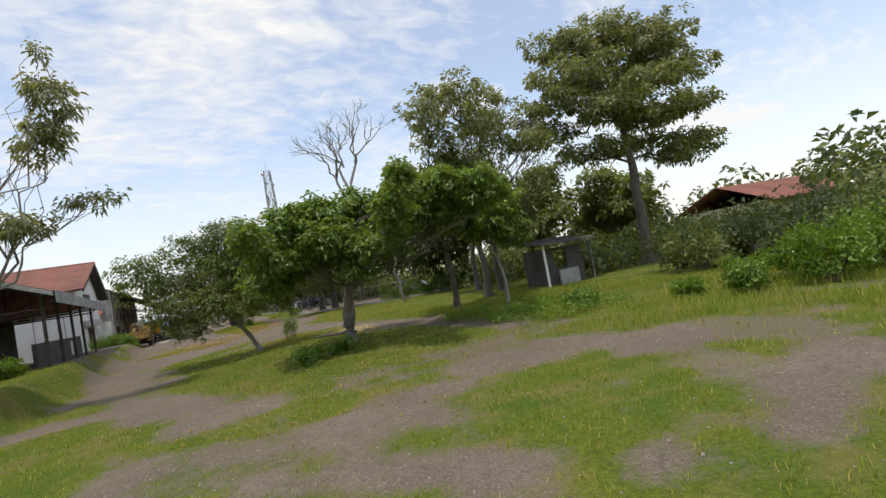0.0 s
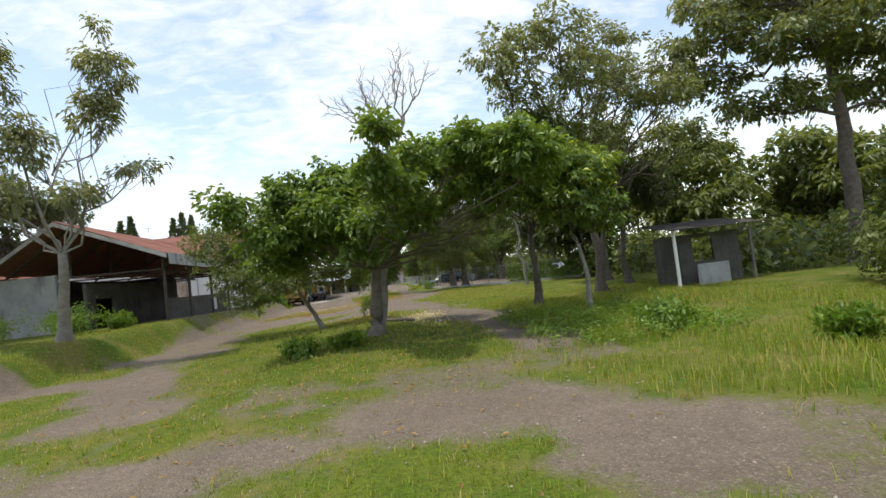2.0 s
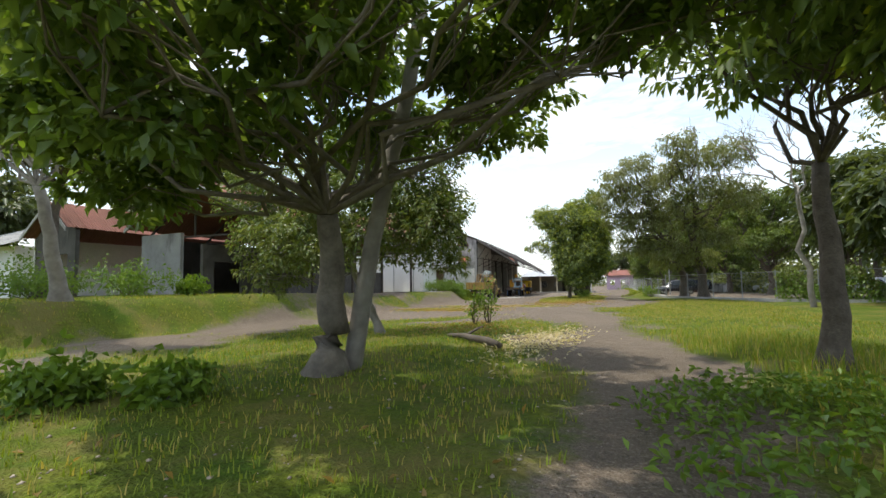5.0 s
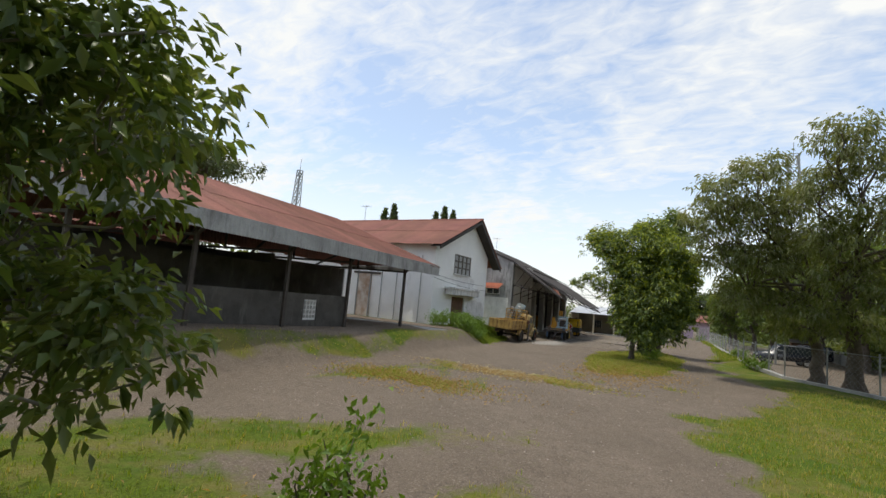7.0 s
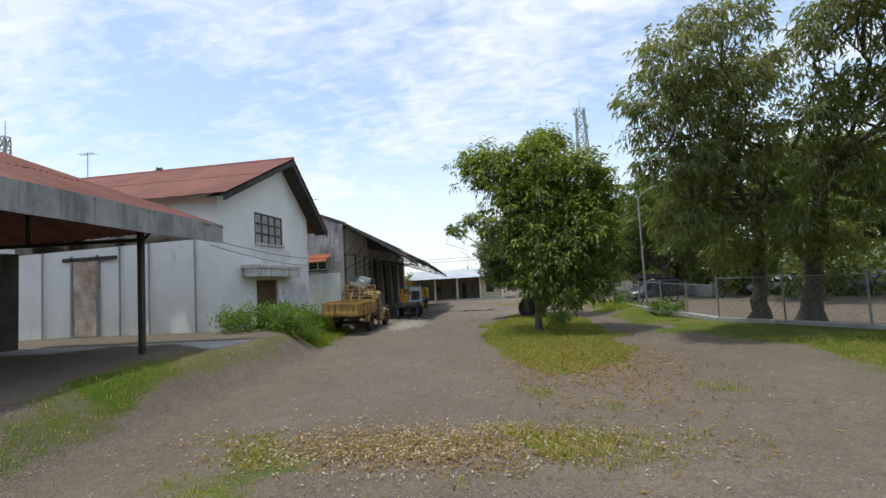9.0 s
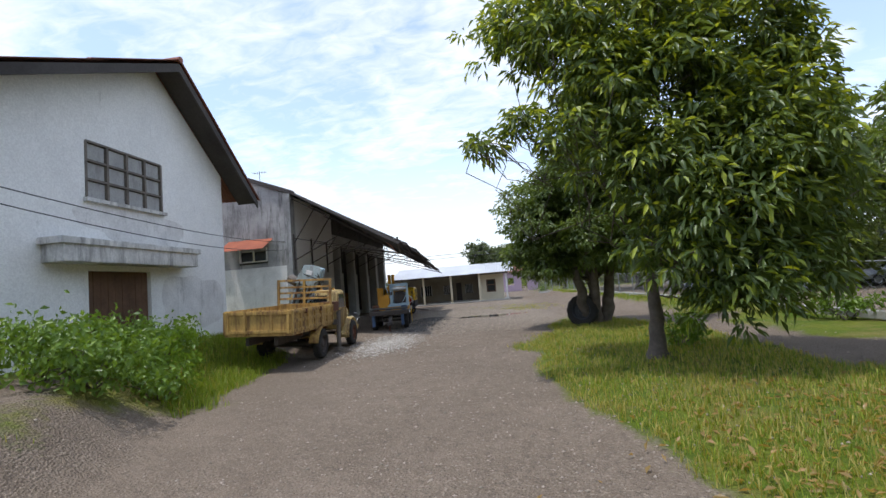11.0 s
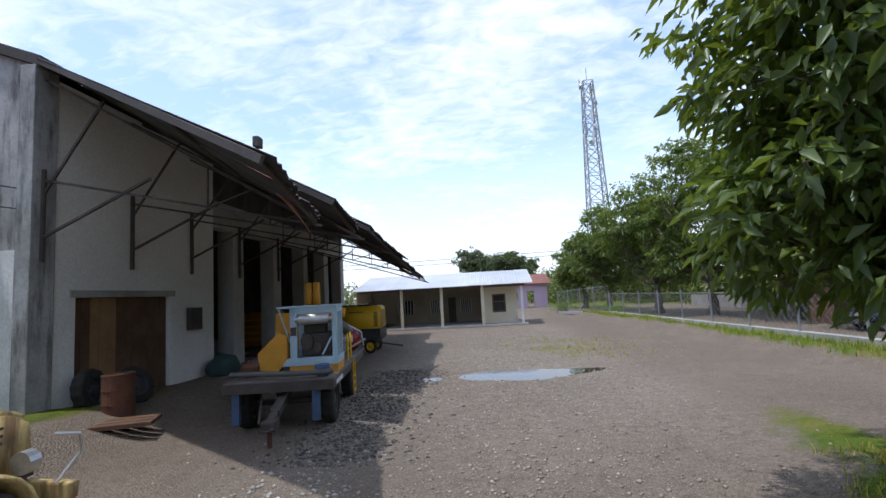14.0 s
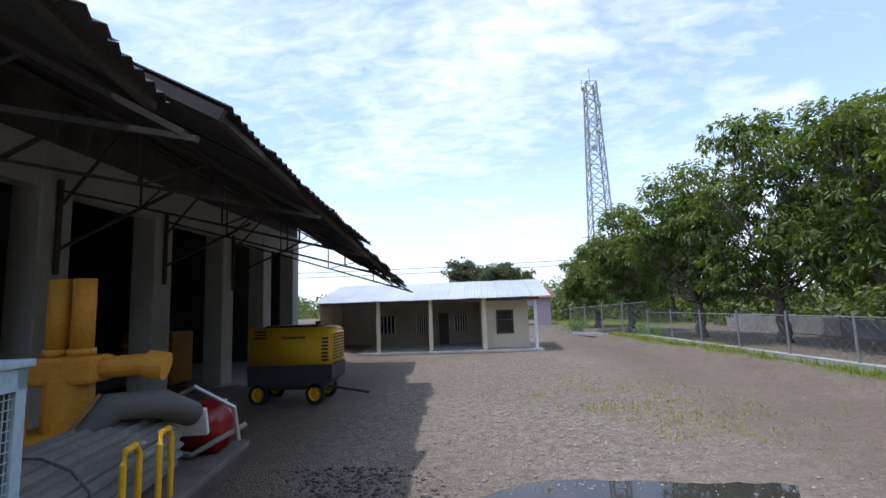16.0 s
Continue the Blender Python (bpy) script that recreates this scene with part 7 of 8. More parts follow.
def generator(m):
    g = empty("generator_set", m, "pale blue open-frame generator on a yellow skid", "generator")
    x0, x1, y0, y1, z0, z1 = -0.45, 1.0, 0.0, 1.35, 0.22, 1.58
    part("skid", B((x0 - 0.02, y0 - 0.02, 0), (x1 + 0.05, y1, 0.2), 0.01), M_ORANGE, g)
    part("base_tray", B((x0 - 0.3, y0 - 0.06, 0.2), (x1 + 0.06, y1 + 0.04, 0.38), 0.015), M_BLUEPALE, g)
    for x in (x0, x1 - 0.12):
        for y in (y0, y1 - 0.1):
            part("corner_post", B((x, y, 0.38), (x + (0.22 if x < 0 else 0.12), y + 0.1, z1), 0.012), M_BLUEPALE, g)
    part("roof_panel", B((x0 - 0.42, y0 - 0.05, z1), (x1 + 0.06, y1 + 0.05, z1 + 0.05), 0.012), M_BLUEPALE, g)
    part("top_rail", B((x0, y0, z1 - 0.14), (x1, y0 + 0.05, z1)), M_BLUEPALE, g)
    bm = bmesh.new()
    rod(bm, (x0 - 0.38, y0 + 0.1, z1), (x0 - 0.02, y0 + 0.1, 0.75), 0.025)
    part("brace", bm, M_BLUEPALE, g)
    bm = bmesh.new()
    rod(bm, (x0 + 0.3, y0 - 0.06, 1.30), (x1 - 0.2, y0 - 0.06, 1.30), 0.12, 18)
    rod(bm, (x0 + 0.15, y0 - 0.06, 1.30), (x1 - 0.05, y0 - 0.06, 1.30), 0.05, 12)
    part("silencer", bm, M_SILVER, g, "dull aluminium exhaust silencer")
    bm = bmesh.new()
    box(bm, (x0 + 0.3, 0.3, 0.4), (x1 - 0.2, 1.2, 0.95), 0.05)
    rod(bm, (x0 + 0.5, 0.25, 0.75), (x0 + 0.5, 0.12, 0.75), 0.2, 16)
    rod(bm, (x0 + 0.85, 0.25, 0.6), (x0 + 0.85, 0.12, 0.6), 0.13, 16)
    box(bm, (x0 + 0.35, 0.4, 0.95), (x1 - 0.4, 1.0, 1.15), 0.03)
    part("engine", bm, M_DARKSTEEL, g)
    bm = bmesh.new()
    bar(bm, (x1 - 0.45, y0 + 0.02, 0.42), (x1 - 0.14, y0 + 0.02, 0.85), 0.045)
    part("strut", bm, M_BLUEPALE, g)
    part("control_panel", B((x0 + 0.02, y0 - 0.03, 0.92), (x0 + 0.2, y0, 1.12), 0.008), M_DARKSTEEL, g)
    rad = part("radiator_guard", B((x1 - 0.04, y0 + 0.12, 0.42), (x1 - 0.02, y1 - 0.1, z1 - 0.12)), M_DARKSTEEL, g, "meshed radiator guard")
    bm = bmesh.new()
    for k in range(22):
        yy = y0 + 0.12 + (y1 - y0 - 0.22) * k / 21
        bar(bm, (x1, yy, 0.42), (x1, yy, z1 - 0.12), 0.008)
    for k in range(18):
        zz = 0.42 + (z1 - 0.54) * k / 17
        bar(bm, (x1 + 0.004, y0 + 0.12, zz), (x1 + 0.004, y1 - 0.1, zz), 0.006)
    part("mesh", bm, M_BLUEPALE, rad)
    part("end_frame", B((x1 - 0.02, y0, 0.38), (x1 + 0.03, y0 + 0.12, z1), 0.008), M_BLUEPALE, g)
    part("end_frame", B((x1 - 0.02, y1 - 0.12, 0.38), (x1 + 0.03, y1, z1), 0.008), M_BLUEPALE, g)
    part("end_frame", B((x1 - 0.02, y0, z1 - 0.14), (x1 + 0.03, y1, z1), 0.008), M_BLUEPALE, g)
    return g


generator(TR @ pose(0.53, 0.62, 0.98) @ Matrix.Diagonal((0.62, 0.56, 0.82, 1)))


def gearbox(m):
    g = empty("belt_guard", m, "orange sheet-metal belt guard beside the generator", "machine guard")
    bm = bmesh.new()
    prism(bm, [(-0.55, 0.0), (-0.62, 0.55), (-0.1, 1.05), (0.1, 0.95), (0.1, 0.35), (-0.2, 0.0)], "y", 0, 0.45)
    bmesh.ops.bevel(bm, geom=bm.edges[:], offset=0.02, segments=2, affect="EDGES")
    part("cover", bm, M_ORANGE, g)
    bm = bmesh.new()
    rod(bm, (-0.55, 0.1, 0), (-0.55, 0.1, 0.5), 0.035)
    rod(bm, (-0.3, 0.1, 0), (-0.3, 0.1, 0.3), 0.035)
    part("leg", bm, M_ORANGE, g)
    return g


gearbox(TR @ pose(0.12, 0.58, 0.98) @ Matrix.Diagonal((0.8, 0.8, 0.8, 1)))
hose = empty("coiled_hose", TR @ pose(0.0, 0.12, 0.98), "thick grey hose lying across the deck", "hose")
bm = bmesh.new()
tube(bm, [Vector(p) for p in ((-0.8, 0.25, 0.1), (-0.3, 0.05, 0.12), (0.3, -0.02, 0.1), (0.9, -0.05, 0.1), (1.15, 0.05, 0.1))], [0.05] * 5, 10)
part("hose_body", bm, M_HOSE, hose, "", True)
valve = empty("pump_valve", TR @ pose(0.95, 0.22, 0.98), "blue cast-iron valve with hand wheel", "valve")
bm = bmesh.new()
rod(bm, (0, 0, 0), (0, 0, 0.16), 0.11, 14)
rod(bm, (-0.14, 0, 0.1), (0.16, 0, 0.1), 0.07, 12)
rod(bm, (0, 0, 0.16), (0, 0, 0.22), 0.14, 14)
part("casting", bm, M_BLUE, valve)
engine2 = empty("rusty_motor", TR @ pose(-0.5, 0.6, 0.98) @ Matrix.Scale(0.55, 4), "greasy rusty motor on the deck", "motor")
bm = bmesh.new()
box(bm, (-0.25, -0.15, 0), (0.25, 0.35, 0.4), 0.06)
rod(bm, (-0.3, 0.1, 0.3), (0.3, 0.1, 0.3), 0.2, 16)
rod(bm, (-0.1, 0.1, 0.35), (-0.1, 0.1, 0.6), 0.08, 12)
part("block", bm, M_RUST, engine2)
bm = bmesh.new()
rod(bm, (-0.34, 0.1, 0.3), (-0.3, 0.1, 0.3), 0.25, 18)
part("flywheel", bm, M_DARKSTEEL, engine2)


def sheet_roll(m):
    """A bundle of corrugated roofing sheets curled into a log."""
    g = empty("sheet_bundle", m, "bundle of old grey corrugated sheets tied with rope", "sheet bundle")
    n, L = 72, 2.6
    for turn, r0 in ((0, 0.46), (1, 0.40), (2, 0.34)):
        bm = bmesh.new()
        a_, b_ = [], []
        for k in range(n + 1):
            a = radians(-30 + 250 * k / n)
            r = r0 + 0.022 * math.sin(k * 1.5 + turn)
            a_.append(bm.verts.new((r * math.cos(a) * 1.1, 0.03 * turn, r * math.sin(a) * 0.85 + 0.32)))
            b_.append(bm.verts.new((r * math.cos(a) * 1.1, L - 0.05 * turn, r * math.sin(a) * 0.85 + 0.32)))
        for k in range(n):
            bm.faces.new((a_[k], a_[k + 1], b_[k + 1], b_[k]))
        bmesh.ops.solidify(bm, geom=bm.faces[:], thickness=0.006)
        bmesh.ops.recalc_face_normals(bm, faces=bm.faces[:])
        part("sheet", bm, M_SHEETGREY, g)
    bm = bmesh.new()
    tube(bm, [Vector((0.49 * 1.1 * math.cos(radians(a)), 0.75 + 0.05 * math.sin(a), 0.49 * 0.85 * math.sin(radians(a)) + 0.32)) for a in range(-30, 221, 25)], [0.012] * 11, 6)
    part("rope", bm, M_HOSE, g)
    return g


sheet_roll(TR @ pose(0.62, 1.45, 0.98, 0, 0, 3) @ Matrix.Diagonal((0.9, 0.82, 0.9, 1)))


def drill(m):
    g = empty("drilling_machine", m, "yellow drilling machine with twin upright cylinders", "machine")
    for x in (-0.13, 0.13):
        bm = bmesh.new()
        rod(bm, (x, 0, 1.62), (x, 0, 2.42), 0.115, 20)
        rod(bm, (x, 0, 1.55), (x, 0, 1.63), 0.14, 20)
        part("cylinder", bm, M_ORANGE, g, "yellow upright cylinder", True)
    bm = bmesh.new()
    box(bm, (-0.34, -0.22, 1.25), (0.36, 0.24, 1.55), 0.05)
    rod(bm, (0.2, 0, 1.4), (0.8, 0.1, 1.42), 0.12, 16)
    rod(bm, (0.8, 0.1, 1.42), (1.0, 0.12, 1.38), 0.16, 16)
    part("head", bm, M_ORANGE, g)
    bm = bmesh.new()
    rod(bm, (0.02, 0, 0.6), (0.02, 0, 1.3), 0.24, 18)
    box(bm, (-0.5, -0.35, 0.3), (0.55, 0.4, 0.75), 0.06)
    rod(bm, (-0.45, -0.3, 0.75), (-0.45, -0.3, 1.05), 0.09, 12)
    rod(bm, (-0.25, -0.36, 0.75), (-0.25, -0.36, 1.0), 0.09, 12)
    part("gear_case", bm, M_ORANGE, g)
    part("skid", B((-0.7, -0.6, 0), (0.7, 0.8, 0.3), 0.03), M_ORANGE, g)
    bm = bmesh.new()
    tube(bm, [Vector(p) for p in ((0.3, -0.4, 0.5), (0.6, -0.2, 1.0), (0.9, 0.2, 0.95), (1.0, 0.8, 0.7))], [0.16, 0.17, 0.17, 0.16], 12)
    part("suction_hose", bm, M_HOSE, g, "", True)
    bm = bmesh.new()
    bar(bm, (0.1, -0.5, 0.5), (0.5, -0.25, 1.15), 0.03)
    bar(bm, (0.2, -0.5, 0.5), (0.55, -0.25, 1.1), 0.03)
    part("lever", bm, M_WOODPALE, g)
    part("panel", B((-1.0, -0.7, 0.3), (-0.55, -0.62, 1.5), 0.03), M_ORANGE, g)
    return g


drill(TR @ pose(0.16, 3.2, 0.98) @ Matrix.Diagonal((0.78, 0.78, 0.78, 1)))


def scrap(m):
    g = empty("wrecked_motorcycle", m, "wrecked red fairing with bent frame, dumped on deck", "scrap")
    bm = bmesh.new()
    prism(bm, [(-0.35, 0.05), (0.35, 0.0), (0.5, 0.3), (0.3, 0.62), (-0.1, 0.5), (-0.4, 0.3)], "y", 0, 0.28)
    bmesh.ops.bevel(bm, geom=bm.edges[:], offset=0.06, segments=3, affect="EDGES")
    part("fairing", bm, M_RED, g, "", True)
    part("bent_plate", B((-0.25, -0.06, 0.28), (0.28, 0.0, 0.58), 0.02, Matrix.Rotation(0.3, 4, "X")), M_WHITEPAINT, g)
    bm = bmesh.new()
    tube(bm, [Vector(p) for p in ((-0.4, 0, 0.5), (0.1, -0.05, 0.75), (0.5, 0, 0.5), (0.55, 0, 0.15))], [0.025] * 4, 8)
    tube(bm, [Vector(p) for p in ((-0.45, 0.1, 0.1), (0.1, -0.1, 0.05), (0.6, 0.1, 0.3))], [0.03] * 3, 8)
    part("frame_tube", bm, M_SILVER, g)
    bm = bmesh.new()
    rod(bm, (-0.3, 0.15, 0), (-0.3, 0.15, 0.3), 0.16, 14)
    part("blue_can", bm, M_BLUE, g)
    return g


scrap(TR @ pose(0.72, 4.25, 0.98) @ Matrix.Diagonal((1.0, 1.0, 1.0, 1)))


def compressor(m):
    """Towed compressor: long side along x."""
    g = empty("air_compressor", m, "towed yellow and grey air compressor on four wheels", "compressor")
    x0, x1, y1 = -1.4, 1.4, 1.6
    bm = bmesh.new()
    prism(bm, [(x0, 1.12), (x0, 2.2), (x1 - 0.1, 2.16), (x1, 2.04), (x1, 1.12)], "y", 0, y1)
    bmesh.ops.bevel(bm, geom=bm.edges[:], offset=0.05, segments=3, affect="EDGES")
    hood = part("canopy", bm, M_YELLOW, g, "bright yellow canopy", True)
    bm = bmesh.new()
    prism(bm, [(x0 + 0.02, 0.55), (x0 - 0.02, 1.12), (x1 + 0.02, 1.12), (x1 + 0.02, 0.7), (x1 - 0.3, 0.5)], "y", -0.02, y1 + 0.02)
    part("lower_body", bm, M_CHARCOAL, g, "charcoal lower body")
    for k in range(3):
        part("vent_slot", B((x0 + 0.2, -0.006, 1.88 + 0.09 * k), (x0 + 0.62, 0.004, 1.93 + 0.09 * k)), M_CHARCOAL, hood)
    for k in range(9):
        part("louvre", B((x1 - 0.02, 0.2, 1.25 + 0.085 * k), (x1 + 0.012, y1 - 0.2, 1.29 + 0.085 * k)), M_CHARCOAL, hood)
    for k in range(7):
        part("louvre", B((x1 - 0.32, -0.006, 1.22 + 0.1 * k), (x1 - 0.1, 0.004, 1.28 + 0.1 * k)), M_CHARCOAL, hood)
    for k in range(8):
        part("mark", B((-0.25 + k * 0.1, -0.006, 1.86), (-0.18 + k * 0.1, 0.004, 1.93)), M_CHARCOAL, hood)
    part("top_tray", B((x0 + 0.5, 0.2, 2.18), (x1 - 0.5, y1 - 0.2, 2.24), 0.02), M_CHARCOAL, hood)
    bm = bmesh.new()
    rod(bm, (x1 - 0.6, 0.5, 2.2), (x1 - 0.6, 0.5, 2.34), 0.09, 14)
    part("exhaust", bm, M_DARKSTEEL, g)
    for x in (-1.05, 0.85):
        for y in (0.08, y1 - 0.08):
            w = wheel(g, (x, y, 0.33), 0.33, 0.2, M_YELLOW)
            w.matrix_local = Matrix.Translation((x, y, 0.33)) @ Matrix.Rotation(math.pi / 2, 4, "Z")
    part("chassis", B((-1.2, 0.2, 0.42), (1.1, y1 - 0.2, 0.58), 0.01), M_DARKSTEEL, g)
    bm = bmesh.new()
    bar(bm, (1.0, 0.75, 0.45), (2.5, 0.6, 0.25), 0.07)
    part("drawbar", bm, M_DARKSTEEL, g)
    return g


compressor(pose(-8.15, 32.4, 0.0) @ Matrix.Diagonal((0.82, 0.82, 0.95, 1)))
crate = empty("yellow_machine", pose(-13.2, 34.4, 0.3), "yellow machine housing standing inside the warehouse", "machine")
bm = bmesh.new()
box(bm, (-0.8, -0.5, 0.1), (0.8, 0.6, 1.7), 0.06)
part("housing", bm, M_ORANGE, crate)
for k in range(4):
    part("rib", B((-0.82, -0.53, 0.4 + 0.3 * k), (0.82, -0.5, 0.48 + 0.3 * k)), M_YELLOW, crate)
part("feet", B((-0.7, -0.45, 0), (0.7, 0.5, 0.1)), M_DARKSTEEL, crate)


def loose_tyre(m, r, w, label):
    t = empty("tyre", m, label, "tyre")
    wheel(t, (0, 0, 0), r, w, M_CHARCOAL, "wheel")
    return t


loose_tyre(pose(2.32, 15.95, 0.66, 0, 10, 58), 0.62, 0.3, "large worn tyre leaning against the mango trunk")
loose_tyre(pose(-10.75, 21.5, 0.78, 0, -14, 6), 0.46, 0.24, "old lorry wheel leaning on the warehouse wall")
loose_tyre(pose(-10.35, 22.2, 0.74, 0, -24, -12), 0.44, 0.24, "old lorry wheel leaning on the warehouse wall")
drum = empty("oil_drum", pose(-9.9, 21.2, 0.28), "rusty dark oil drum by the warehouse door", "drum")
bm = bmesh.new()
rod(bm, (0, 0, 0), (0, 0, 0.88), 0.29, 24)
for z in (0.02, 0.3, 0.58, 0.86):
    rod(bm, (0, 0, z - 0.012), (0, 0, z + 0.012), 0.302, 24)
part("drum_body", bm, M_RUST, drum)
bm = bmesh.new()
rod(bm, (0.12, 0.05, 0.88), (0.12, 0.05, 0.91), 0.05, 10)
part("cap", bm, M_DARKSTEEL, drum)
plank = empty("plank_pile", pose(-9.6, 20.4, 0.30, 0, 0, 20), "weathered planks lying on the concrete apron", "planks")
for k in range(3):
    part("plank", B((-0.8 + 0.1 * k, -0.25 + 0.24 * k, 0), (0.9, -0.05 + 0.24 * k, 0.07)), M_WOOD, plank)
sack = empty("tarpaulin_heap", pose(-10.6, 26.3, 0.3), "dark teal tarpaulin heap beside the wall", "tarpaulin")
bm = bmesh.new()
bmesh.ops.create_icosphere(bm, subdivisions=3, radius=0.55, matrix=Matrix.Translation((0, 0, 0.2)) @ Matrix.Diagonal((0.8, 1.0, 0.8, 1)))
for v in bm.verts:
    v.co += v.normal * 0.09 * noise.noise(v.co * 3.0)
    v.co.z = max(0.0, v.co.z)
part("cloth", bm, M_TEAL, sack, "", True)


def car(m, body, label, tall=1.5, length=4.2, van=False):
    """A parked car: length along local y."""
    c = empty("car", m, label, "car", "parked cars behind the fence")
    L, W = length / 2, 0.84
    if van:
        prof = [(-L, 0.42), (-L, 0.95), (-L + 0.08, tall - 0.1), (-L + 0.3, tall), (L - 1.7, tall), (L - 0.95, 1.02), (L - 0.1, 0.86), (L, 0.6), (L, 0.36)]
    else:
        prof = [(-L, 0.45), (-L, 0.9), (-L + 0.5, 0.98), (-L + 0.95, tall - 0.03), (-L + 1.3, tall), (L - 1.9, tall), (L - 1.15, 0.98), (L - 0.1, 0.84), (L, 0.6), (L, 0.36)]
    bm = bmesh.new()
    prism(bm, prof, "x", -W, W)
    for v in bm.verts:
        if v.co.z > 1.0:
            v.co.x *= 0.84
    bmesh.ops.bevel(bm, geom=bm.edges[:], offset=0.05, segments=3, affect="EDGES")
    bd = part("body", bm, body, c, "", True)
    top = tall - 0.12
    for sg in (1, -1):
        bm = bmesh.new()
        a = [bm.verts.new((sg * (W - 0.02), y, z)) for y, z in ((-L + (0.25 if van else 0.75), 1.02), (L - 1.2, 1.02))] + [bm.verts.new((sg * (W * 0.85 + 0.005), y, z)) for y, z in ((L - 1.75, top), (-L + (0.3 if van else 1.05), top))]
        bm.faces.new(a)
        part("side_window", bm, M_CARGLASS, bd)
    for y, z0, z1, dy in ((L - 1.16, 1.04, top, -0.62),):
        bm = bmesh.new()
        a = [bm.verts.new(p) for p in ((-0.68, y + 0.04, z0), (0.68, y + 0.04, z0), (0.6, y + dy + 0.04, z1), (-0.6, y + dy + 0.04, z1))]
        bm.faces.new(a)
        part("windscreen", bm, M_CARGLASS, bd)
    for x in (-0.6, 0.6):
        part("headlight", B((x - 0.16, L - 0.06, 0.62), (x + 0.16, L + 0.01, 0.78), 0.02), M_SILVER, bd)
        part("tail_light", B((x - 0.1, -L - 0.01, 0.75), (x + 0.1, -L + 0.03, 0.98), 0.02), M_RED, bd)
    part("bumper", B((-0.8, L - 0.04, 0.32), (0.8, L + 0.05, 0.52), 0.03), M_CHARCOAL, bd)
    for y in (-L + 0.8, L - 0.8):
        for x in (-0.75, 0.75):
            wheel(c, (x, y, 0.32), 0.32, 0.2, M_SILVER)
    return c


M_CARDARK = mat("dark_car_paint", (0.018, 0.022, 0.035), 0.25, 0, (0.014, 0.016, 0.025), 1, 10, 0, 0.4, spec=0.5)
M_CARSILVER = mat("silver_car_paint", (0.45, 0.47, 0.50), 0.3, 0.3, (0.40, 0.42, 0.44), 1, 10, 0, 0.4, spec=0.5)
car(pose(12.3, 25.2, 0, 0, 0, 100), M_CARDARK, "dark blue people carrier parked behind the fence", 1.7, 4.3, True)
car(pose(14.6, 32.5, 0, 0, 0, 80), M_CARDARK, "dark blue people carrier parked behind the fence", 1.7, 4.3, True)
car(pose(22.5, 27.5, 0, 0, 0, 70), M_CARSILVER, "silver hatchback parked on the dirt lot", 1.5, 4.0)
car(pose(26.5, 22.0, 0, 0, 0, 75), M_BLUE, "blue pickup-sized car parked on the dirt lot", 1.6, 4.3, True)
car(pose(24.0, 6.0, 0, 0, 0, 60), M_CARSILVER, "silver hatchback parked on the dirt lot", 1.5, 4.0)

# ---- ground cover ----
def blades(name, pts, height, width, material, rng, label, second=None, share=0.0, per=3):
    """Grass tufts: each blade a bent strip of two triangles."""
    n = len(pts) * per
    base = np.repeat(pts, per, 0) + np.concatenate([rng.normal(0, 0.035, (n, 2)), np.zeros((n, 1))], 1)
    h = np.repeat(height, per) * rng.uniform(0.5, 1.25, n)
    a = rng.uniform(0, 2 * math.pi, n)
    lean = rng.uniform(0.15, 0.75, n) * h
    d = np.stack([np.cos(a), np.sin(a), np.zeros(n)], 1)
    s = np.stack([-np.sin(a), np.cos(a), np.zeros(n)], 1) * (width * rng.uniform(0.6, 1.3, n))[:, None]
    up = np.array([0, 0, 1.0])
    mid = base + d * (lean * 0.3)[:, None] + up * (h * 0.6)[:, None]
    tip = base + d * lean[:, None] + up * h[:, None]
    v = np.stack([base - s, base + s, mid + s * 0.7, mid - s * 0.7, tip], 1).reshape(-1, 3)
    k = np.arange(n)[:, None] * 5
    tri = np.concatenate([k + [0, 1, 2], k + [0, 2, 3], k + [3, 2, 4]], 1).reshape(-1, 3)
    me = bpy.data.meshes.new(name)
    me.vertices.add(len(v))
    me.vertices.foreach_set("co", v.ravel())
    me.loops.add(tri.size)
    me.loops.foreach_set("vertex_index", tri.ravel())
    me.polygons.add(len(tri))
    me.polygons.foreach_set("loop_start", np.arange(0, tri.size, 3))
    me.polygons.foreach_set("loop_total", np.full(len(tri), 3))
    me.materials.append(material)
    if second:
        me.materials.append(second)
        me.polygons.foreach_set("material_index", np.repeat((rng.random(n) < share).astype(np.int32), 3))
    me.update(calc_edges=True)
    return tagged(new(name, me), label, "grass", kind="stuff")


def lie(x, y):
    """Heights of the ground at many places."""
    i = np.clip(np.searchsorted(gx, x) - 1, 0, nx - 2)
    j = np.clip(np.searchsorted(gy, y) - 1, 0, ny - 2)
    u, v = (x - gx[i]) / (gx[i + 1] - gx[i]), (y - gy[j]) / (gy[j + 1] - gy[j])
    return GZ[i, j] * (1 - u) * (1 - v) + GZ[i + 1, j] * u * (1 - v) + GZ[i, j + 1] * (1 - u) * v + GZ[i + 1, j + 1] * u * v


gr = np.random.default_rng(77)


def scatter(n, x0, x1, y0, y1, power=1.0, floor=0.3):
    x, y = gr.uniform(x0, x1, n), gr.uniform(y0, y1, n)
    g = grassy(x, y)
    ok = (gr.random(n) < np.clip((g - floor) / (1 - floor), 0, 1) ** power) & ~((x < -7.2) & (y > -21) & (y < 6)) & ~((x < -10.4) & (y > 5))
    x, y = x[ok], y[ok]
    return np.stack([x, y, lie(x, y) - 0.01], 1)


